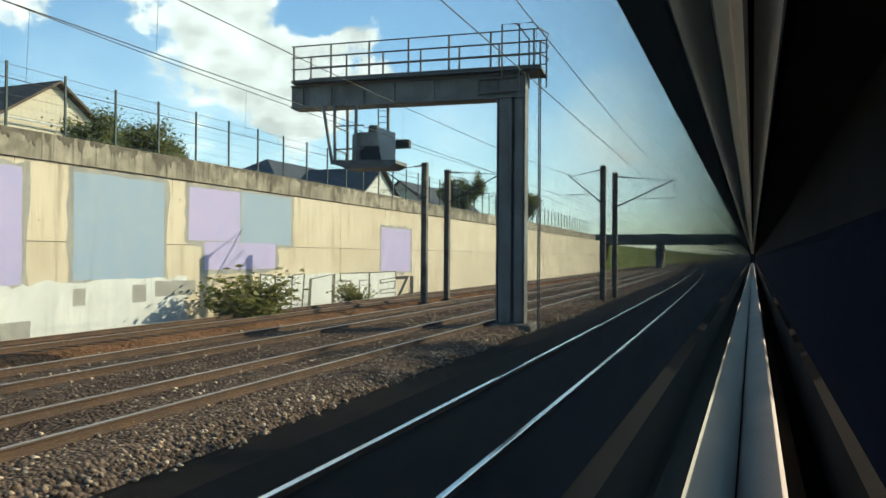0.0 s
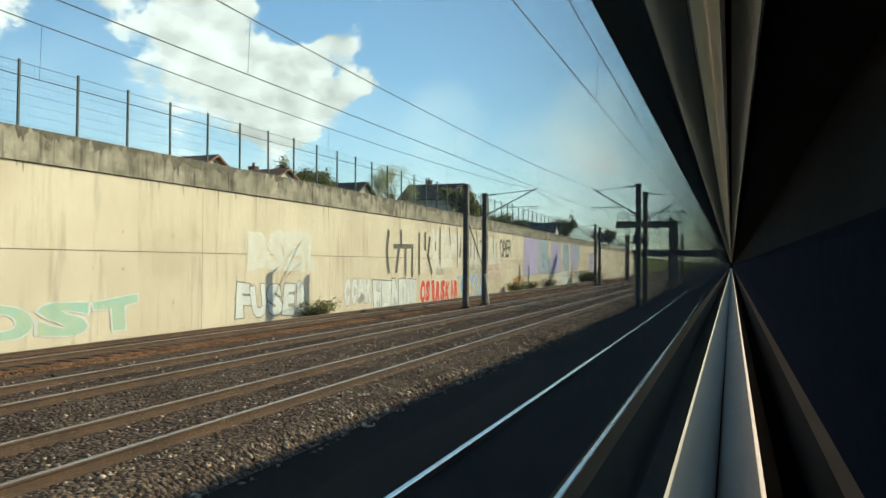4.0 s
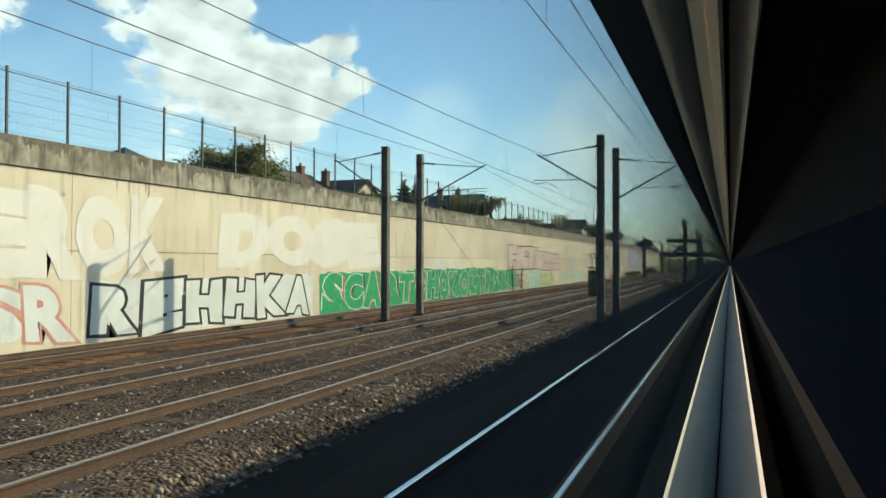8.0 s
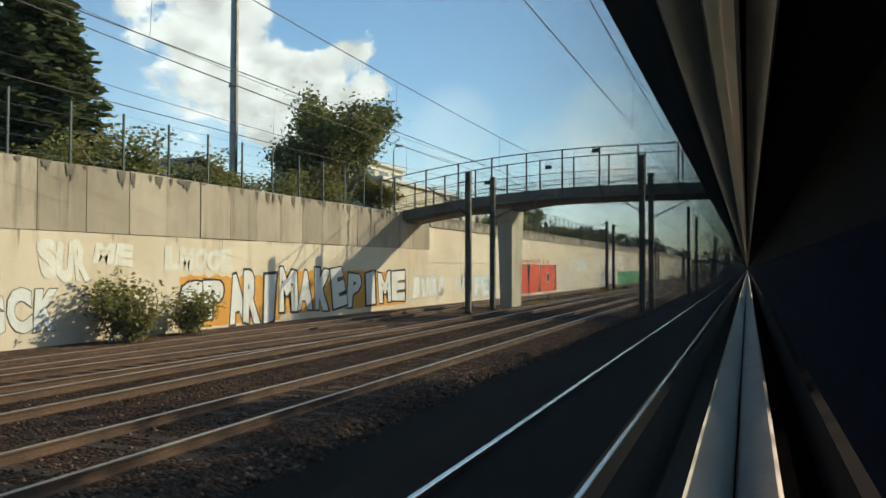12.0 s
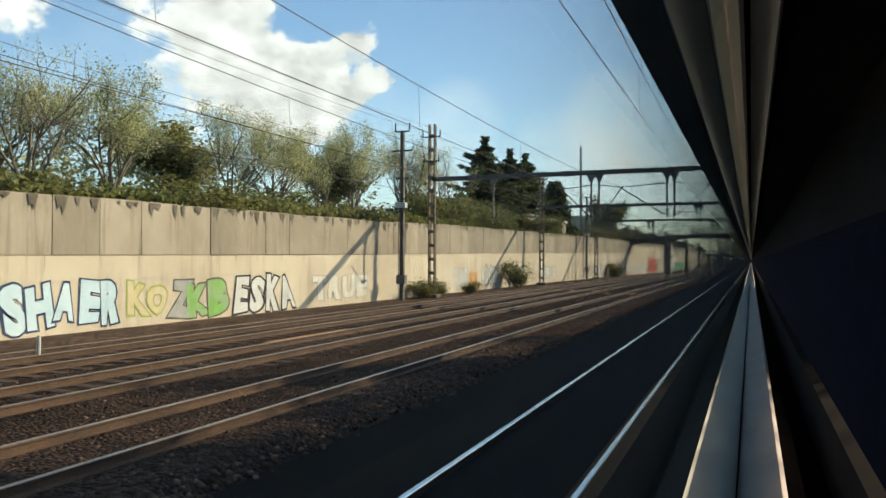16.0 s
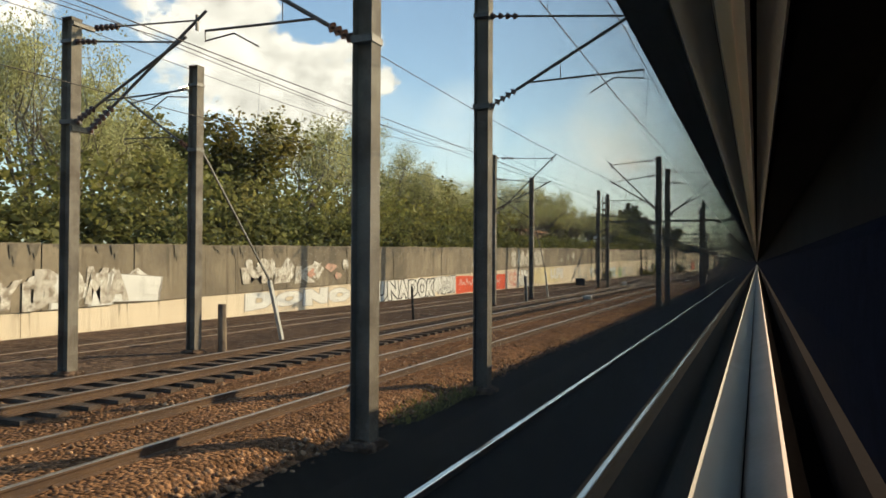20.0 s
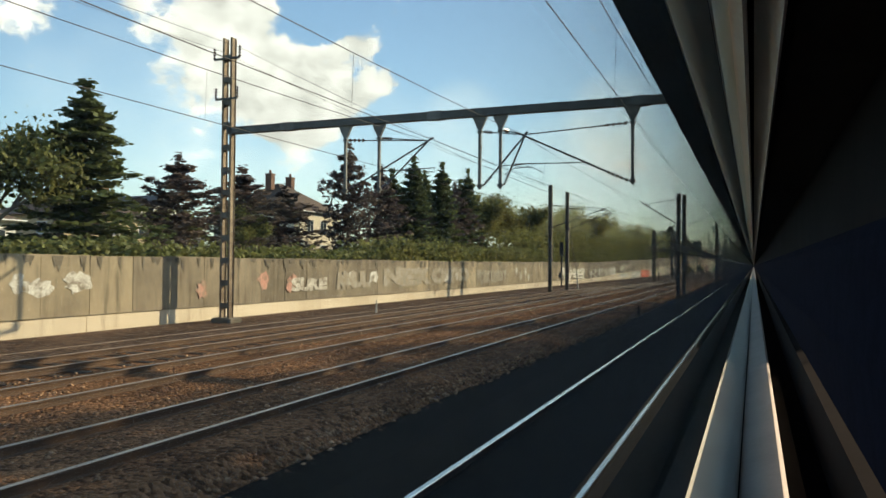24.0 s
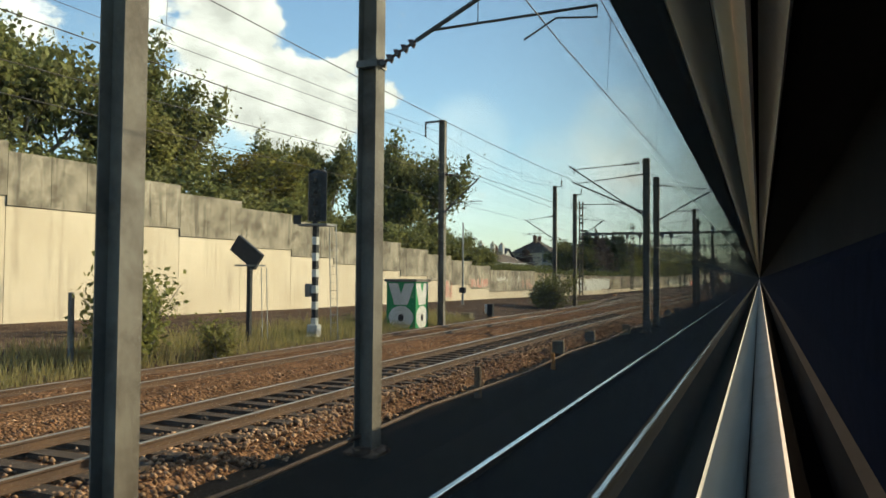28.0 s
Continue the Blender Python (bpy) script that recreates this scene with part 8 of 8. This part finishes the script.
graffiti('HITE', 32.7, 49.9, -1.01, 1.06, 'sketch')
graffiti('ZL', 49.9, 55.3, -1.02, 0.73, 'black')
graffiti('OPER', -14.8, -10.1, 2.87, 4.90, 'soot')
graffiti('NEKO', -9.4, -4.7, -0.63, 0.76, 'neko')
graffiti('VOGANG', -26.5, -21.2, 1.17, 2.11, 'grey')
graffiti('KOBAYE', -28.4, -20.3, -0.83, 1.09, 'kobaye')
graffiti('FYME', -18.8, -15.1, 0.70, 2.13, 'redline')
graffiti('KLEF', -33.6, -31.8, 1.34, 1.78, 'grey')
graffiti('OSIRS', -37.3, -31.6, -0.91, 0.91, 'red')
graffiti('KAR', -31.5, -28.3, -0.98, 0.88, 'red')
graffiti('HENDY', -45.5, -38.2, -0.96, 1.07, 'throw')
graffiti('COSM', -49.7, -46.0, -0.45, 1.28, 'white')
graffiti('BSER', -59.6, -53.0, 1.72, 3.98, 'ghost')
graffiti('FUSER', -60.6, -53.8, -0.57, 1.21, 'whiteline')
graffiti('', -107.7, -102.8, -0.81, 1.44, 'tanbuff')
graffiti('', -102.7, -96.5, -0.81, 1.38, 'mintbuff')
graffiti('SOKE', -107.6, -105.1, -0.58, 1.06, 'black')
graffiti('PYRO', -104.9, -103.0, 0.02, 0.85, 'whiteline')
graffiti('ORDEL', -102.5, -96.6, -0.64, 1.08, 'mint')
graffiti('KSOLEN', -96.4, -88.9, -0.72, 1.06, 'lime')
graffiti('TRES', -84.8, -80.0, -0.55, 0.85, 'mint')
graffiti('ADOK', -80.5, -74.1, 1.03, 2.74, 'adok')
graffiti('MOST', -76.7, -66.7, -0.46, 0.84, 'mint')
graffiti('CHOKOZTR', -136.2, -116.3, -0.85, 1.75, 'green')
graffiti('SOLAK', -116.2, -107.8, -0.64, 1.55, 'green')
graffiti('ARIS', -132.1, -129.4, 1.65, 2.67, 'whiteline')
graffiti('TORO', -127.8, -125.0, 1.63, 2.32, 'whiteline')
graffiti('SCABT', -149.9, -136.3, -0.75, 1.62, 'green')
graffiti('REHHKA', -166.6, -151.0, -0.62, 1.54, 'blackwhite')
graffiti('SR', -171.4, -167.3, -0.57, 1.49, 'redwhite')
graffiti('EROK', -171.6, -162.4, 1.58, 4.86, 'ghost2')
graffiti('DOSE', -159.2, -142.3, 1.89, 4.82, 'ghost2')
graffiti('KOPEK', -188.9, -176.7, 1.68, 3.45, 'fresh')
graffiti('MSPRE', -195.4, -183.1, -0.42, 1.64, 'lineart')
graffiti('OR', -179.3, -175.9, -0.46, 1.38, 'lineart')
graffiti('BRNSA SOPYKI', -215.4, -209.5, 2.73, 3.17, 'redsmall')
graffiti('ARKUFE STOK', -209.4, -200.3, 2.76, 3.25, 'redsmall')
graffiti('ADOK', -217.6, -214.3, -0.06, 1.52, 'adok')
graffiti('SLIP2', -220.3, -217.7, 0.57, 1.49, 'greentag')
graffiti('AKO', -230.4, -228.0, 0.35, 1.76, 'lineblack')
graffiti('FEU', -227.1, -221.1, -0.31, 1.66, 'paleblue')
graffiti('BINKS', -239.9, -234.1, 0.01, 1.69, 'white')
graffiti('MAKE', -256.3, -249.7, -0.09, 2.09, 'make')
graffiti('PIME', -249.5, -241.4, -0.19, 2.07, 'make')
graffiti('SPAR1', -263.4, -256.4, -0.33, 1.84, 'make')
graffiti('PAK', -231.9, -229.1, 0.22, 1.62, 'whiteline')
graffiti('SUR', -270.3, -268.2, 1.76, 3.20, 'ghost')
graffiti('ME', -268.0, -266.1, 2.30, 3.16, 'ghost')
graffiti('LMOGE', -264.4, -260.1, 2.04, 3.12, 'ghost')
graffiti('ADOK', -277.2, -273.5, 0.03, 1.64, 'adok')
graffiti('SGCK', -273.5, -269.5, -0.08, 1.53, 'whiteline')
graffiti('PATUY', -282.1, -277.3, 0.31, 1.56, 'lilac')
graffiti('TUNE', -336.1, -333.0, -0.13, 1.62, 'whiteline')
graffiti('NOM', -332.6, -330.5, 0.13, 1.28, 'orange')
graffiti('ADOK', -329.5, -325.4, 0.04, 1.75, 'adok')
graffiti('WYCK', -322.1, -315.4, -0.15, 1.78, 'white')
graffiti('TRO', -310.3, -301.5, 0.05, 1.66, 'whiteline')
graffiti('TRUE', -357.0, -350.6, 0.0, 1.45, 'smudge2')
graffiti('SHAER', -375.4, -370.3, -0.06, 1.43, 'wildice')
graffiti('Z', -367.9, -366.4, -0.2, 1.35, 'wildgrey')
graffiti('KB', -366.7, -364.0, -0.25, 1.45, 'zkb')
graffiti('ESKA', -363.8, -358.8, -0.29, 1.47, 'wildwhite')
graffiti('KO', -370.1, -368.0, 0.0, 1.38, 'wildolive')
graffiti('DUSKO', -401.6, -393.8, -0.14, 1.74, 'orangeline')
graffiti('WO', -391.6, -388.4, 0.24, 1.62, 'whiteline')
graffiti('RO', -383.8, -381.1, 0.12, 1.49, 'orangeline')
graffiti('LUFE', -413.5, -407.3, 0.24, 1.58, 'whiteline')
graffiti('ADOK', -426.4, -422.5, -0.32, 1.52, 'adok')
graffiti('PTR', -422.5, -417.4, -0.12, 1.50, 'cream')
graffiti('QE', -429.2, -427.0, -0.14, 1.28, 'rose')
graffiti('', -429.9, -426.5, -0.28, 1.45, 'pinkbuff')
graffiti('', -422.1, -409.4, -0.08, 1.67, 'butterbuff')
graffiti('SARZ', -428.8, -422.1, 1.75, 3.44, 'smudge')
graffiti('SKEB', -420.5, -416.8, 1.85, 3.57, 'smudge')
graffiti('UNADOK', -456.5, -447.3, -0.29, 1.09, 'adok2')
graffiti('ADOK', -446.6, -443.3, -0.17, 1.18, 'adok2')
graffiti('', -443.1, -430.4, -0.29, 1.10, 'redblock')
stroke_piece('thin pale scribbled line across the red block', None, "chalk", -442.6, -431.5, 0.05, 0.95, [[(0.02 + 0.03 * k, 0.5 + (0.4 if k % 2 else -0.25) * (0.6 + 0.4 * math.sin(k * 1.7))) for k in range(32)], [(0.44, 0.95), (0.40, 0.5), (0.45, 0.1), (0.50, 0.5), (0.44, 0.95)], [(0.45, 0.95), (0.45, 0.1)]], 0.07)
graffiti('ROMA', -480.7, -476.8, 0.66, 1.96, 'smudge')
graffiti('DONO', -469.8, -459.8, -0.12, 0.98, 'white')
graffiti('WZE', -454.7, -443.9, -0.03, 1.07, 'white')
graffiti('MIK', -470.0, -463.5, 1.11, 2.03, 'smudge')
graffiti('TUYE', -491.4, -486.6, 0.47, 1.69, 'smudge')
graffiti('TEKYD', -485.8, -480.1, 0.52, 1.61, 'smudge')
graffiti('HE', -480.0, -475.2, 0.59, 1.72, 'white')
graffiti('PILOS', -544.9, -542.5, 0.47, 1.79, 'dusty')
graffiti('KUMOT', -542.5, -536.5, 0.55, 1.70, 'dusty')
graffiti('WE', -514.4, -501.0, 0.24, 1.69, 'ghost')
graffiti('SURE', -572.9, -569.4, 0.69, 1.48, 'smudge')
graffiti('HNUL', -568.3, -564.4, 0.70, 1.79, 'dusty')
graffiti('NEKOTO', -562.5, -546.9, 0.72, 1.93, 'dusty')
graffiti('SCABY', -615.9, -611.5, 0.34, 1.86, 'throw')
graffiti('SOLAK', -611.5, -606.9, 0.38, 1.93, 'throw')
graffiti('TCHOK', -606.7, -600.1, 0.41, 1.97, 'throw')
graffiti('UZIR', -599.7, -593.7, 0.51, 1.95, 'throw')
graffiti('AMREN', -626.0, -622.2, 0.82, 1.83, 'white')
graffiti('UNIC', -639.9, -636.4, 1.14, 2.09, 'dusty')
graffiti('RA', -654.5, -653.6, 0.28, 1.77, 'rose')
graffiti('VB', -655.6, -654.3, 0.31, 1.82, 'rose')
graffiti('RUE', -649.6, -645.6, 1.21, 2.02, 'rose')
stroke_piece('bold faded black strokes of old letters on the wall', None, "soot", -43.4, -34.8, 1.38, 4.5, [[(0.03, 0.96), (0.0, 0.53), (0.04, 0.1)], [(0.15, 0.66), (0.52, 0.68)], [(0.28, 0.99), (0.29, 0.72)], [(0.24, 0.6), (0.19, 0.1)], [(0.38, 0.62), (0.38, 0.04)], [(0.53, 0.66), (0.53, 0.0)], [(0.69, 0.97), (0.69, 0.05)], [(0.83, 1.0), (0.83, 0.66)], [(0.94, 0.89), (0.9, 0.48), (1.0, 0.04)]], 0.34)
graffiti('KEFORMATIK', -34.6, -15.4, 1.75, 5.0, 'ghost')
stroke_piece('thin faded black strokes of old letters on the wall', None, "soot", -34.0, -16.3, 2.1, 5.31, [[(0.0, 0.57), (0.0, 0.38)], [(0.06, 0.94), (0.06, 0.03)], [(0.19, 0.97), (0.2, 0.55)], [(0.3, 0.96), (0.31, 0.0)], [(0.36, 0.73), (0.35, 0.22)], [(0.43, 0.97), (0.42, 0.15)], [(0.4, 0.52), (0.46, 0.41)], [(0.52, 0.93), (0.52, 0.23)], [(0.58, 0.71), (0.58, 0.2)], [(0.62, 1.0), (0.64, 0.24)], [(0.68, 0.69), (0.78, 0.8)], [(0.78, 0.88), (0.78, 0.0)], [(0.83, 0.94), (0.83, 0.17)], [(0.94, 0.93), (0.94, 0.44)], [(1.0, 0.68), (1.0, 0.14)]], 0.2)


def scrubbed(label, y0, y1, z0, z1, colour, seed, count):
    """Old paint, scrubbed away to ragged patches on the panels."""
    ob = thing("old_paint", label, "wall paint", "scrubbed paint on the wall")
    r, blots = random.Random(seed), []
    for k in range(count):
        cy, cz = r.uniform(y0, y1), r.uniform(z0, z1)
        a, b = r.uniform(0.25, 0.8), r.uniform(0.15, 0.42) * (z1 - z0)
        cz = min(max(cz, z0 + b), z1 - b)
        pts = [(cy + a * r.uniform(0.55, 1.1) * math.cos(q * math.pi / 8), cz + b * r.uniform(0.55, 1.05) * math.sin(q * math.pi / 8)) for q in range(16)]
        blots.append((pts, [tuple(range(16))], 0.004 + 0.0004 * k))
    part("patch", flat("patch", blots, ob).mesh("patch", PAINT[colour]), ob)
    return ob


for k, (y0, y1, z0, z1, colour, count) in enumerate((
        (-429.6, -422.2, 1.75, 3.3, "scrub", 9), (-420.3, -417.0, 1.9, 3.5, "scrub", 5), (-408.5, -401.5, 2.1, 3.6, "scrub", 4), (-440.5, -434.0, 1.6, 3.0, "scrub", 4), (-481.0, -475.8, 0.6, 2.1, "scrub", 8),
        (-470.0, -459.8, 0.9, 2.4, "scrub", 9), (-464.5, -458.0, 1.2, 2.2, "scrubrose", 4), (-497.0, -486.0, 0.5, 1.9, "scrub", 7), (-515.0, -500.0, 0.4, 2.0, "scrub", 12), (-535.0, -528.0, 0.5, 1.9, "scrub", 4),
        (-553.5, -549.5, 0.6, 2.0, "scrub", 5), (-589.0, -586.0, 0.6, 1.9, "scrub", 4), (-580.0, -570.0, 0.6, 1.9, "scrubrose", 5), (-568.0, -563.0, 0.6, 1.8, "scrub", 5), (-643.0, -637.0, 1.2, 2.3, "scrub", 9), (-636.0, -633.2, 0.9, 2.4, "scrubrose", 4),
        (-649.5, -645.5, 1.2, 2.2, "scrubrose", 4), (-631.0, -627.0, 0.8, 1.9, "scrub", 4))):
    scrubbed("scrubbed white remains of old letters on the panels" if colour == "scrub" else "scrubbed red remains of old letters on the panels", y0, y1, z0, z1, colour, k, count)


# ---- drip stains below the coping and below the panels ----
stains = Shape()
rng = random.Random(5)
y, step, level = -236.0, 1.22, 0
while y < 60:
    for k in range(rng.randint(0, 2)):
        q, w, n = y + rng.uniform(0, 1.2), rng.uniform(0.02, 0.07), rng.uniform(0.15, 0.9)
        top = wall_mid(q) + 0.01
        x = wall_x(q) + 0.003 + 0.0003 * (level % 7)
        stains.add([(x, q - w, top), (x, q + w, top), (x, q + w * 0.7, top - n * 0.6), (x, q + w * 0.15, top - n), (x, q - w * 0.15, top - n), (x, q - w * 0.7, top - n * 0.6)], [(0, 1, 2, 3, 4, 5)])
        level += 1
    y += step
y = -560.0
while y < -238:
    for k in range(rng.randint(0, 2)):
        q, w, n = y + rng.uniform(-0.2, 0.2) + rng.choice((0, 0, rng.uniform(0, 2))), rng.uniform(0.02, 0.06), rng.uniform(0.1, 0.7)
        top = wall_mid(q) + 0.005
        x = wall_x(q) + 0.003 + 0.0003 * (level % 7)
        stains.add([(x, q - w, top), (x, q + w, top), (x, q + w * 0.7, top - n * 0.6), (x, q + w * 0.15, top - n), (x, q - w * 0.15, top - n), (x, q - w * 0.7, top - n * 0.6)], [(0, 1, 2, 3, 4, 5)])
        level += 1
    y += 2.02
part("drip_stains", stains.mesh("drip_stains", M["stain"]), wall, "brown drip stains", "stuff")
moss = Shape()
y, level = -236.8, 0
while y < 70:
    w, n = rng.uniform(0.08, 0.42), rng.uniform(0.12, 0.62) * (1.0 if rng.random() < 0.7 else 1.5)
    top = min(wall_top(y - w), wall_top(y + w)) - 0.004
    n = min(n, top - wall_mid(y) - 0.06)
    x = wall_x(y) + 0.1115 + 0.0004 * (level % 9)
    moss.add([(x, y - w, top), (x, y + w, top), (x, y + w * 0.8, top - n * 0.35), (x, y + w * 0.35, top - n * 0.5), (x, y + w * 0.2, top - n), (x, y - w * 0.1, top - n * 0.55), (x, y - w * 0.5, top - n * 0.8), (x, y - w * 0.75, top - n * 0.4)], [(0, 1, 2, 3, 4, 5, 6, 7)])
    level += 1
    y += rng.uniform(0.15, 0.75)
y = -631.0
while y < -238:
    w, n = rng.uniform(0.06, 0.30), rng.uniform(0.1, 0.75)
    top = min(wall_top(y - w), wall_top(y + w)) - 0.03
    x = wall_x(y) + 0.0725 + 0.0004 * (level % 9)
    moss.add([(x, y - w, top), (x, y + w, top), (x, y + w * 0.7, top - n * 0.4), (x, y + w * 0.2, top - n), (x, y - w * 0.1, top - n * 0.5), (x, y - w * 0.6, top - n * 0.7)], [(0, 1, 2, 3, 4, 5)])
    level += 1
    y += rng.uniform(0.3, 1.2)
part("moss_streaks", moss.mesh("moss_streaks", M["moss"]), wall, "dark moss streaks down the coping and panels", "stuff")
holes, cracks = Shape(), Shape()
y = -236.0
while y < 70:
    for z in (0.55, 1.95, 3.35, 4.6):
        if rng.random() < 0.55:
            q, h, r = y + rng.uniform(-0.1, 0.1), z + rng.uniform(-0.05, 0.05), rng.uniform(0.025, 0.05)
            holes.add([(wall_x(q) + 0.002, q + r * math.cos(k * math.pi / 4), h + r * math.sin(k * math.pi / 4)) for k in range(8)], [tuple(range(8))])
    if rng.random() < 0.35:
        q, z, n = y + rng.uniform(0, 1.4), rng.choice((2.6, wall_mid(y) - 0.02)), rng.uniform(0.4, 1.7)
        cracks.add([(wall_x(q) + 0.0022, q + d, z - n * t) for t, d in ((0, -0.012), (0, 0.012), (0.5, 0.02), (1, 0.004), (1, -0.004), (0.5, 0.0))], [(0, 1, 2, 3, 4, 5)])
    y += 1.45
part("tie_holes", holes.mesh("tie_holes", M["joint"]), wall, "small dark tie holes", "stuff")
part("cracks", cracks.mesh("cracks", M["stain"]), wall, "hairline cracks", "stuff")
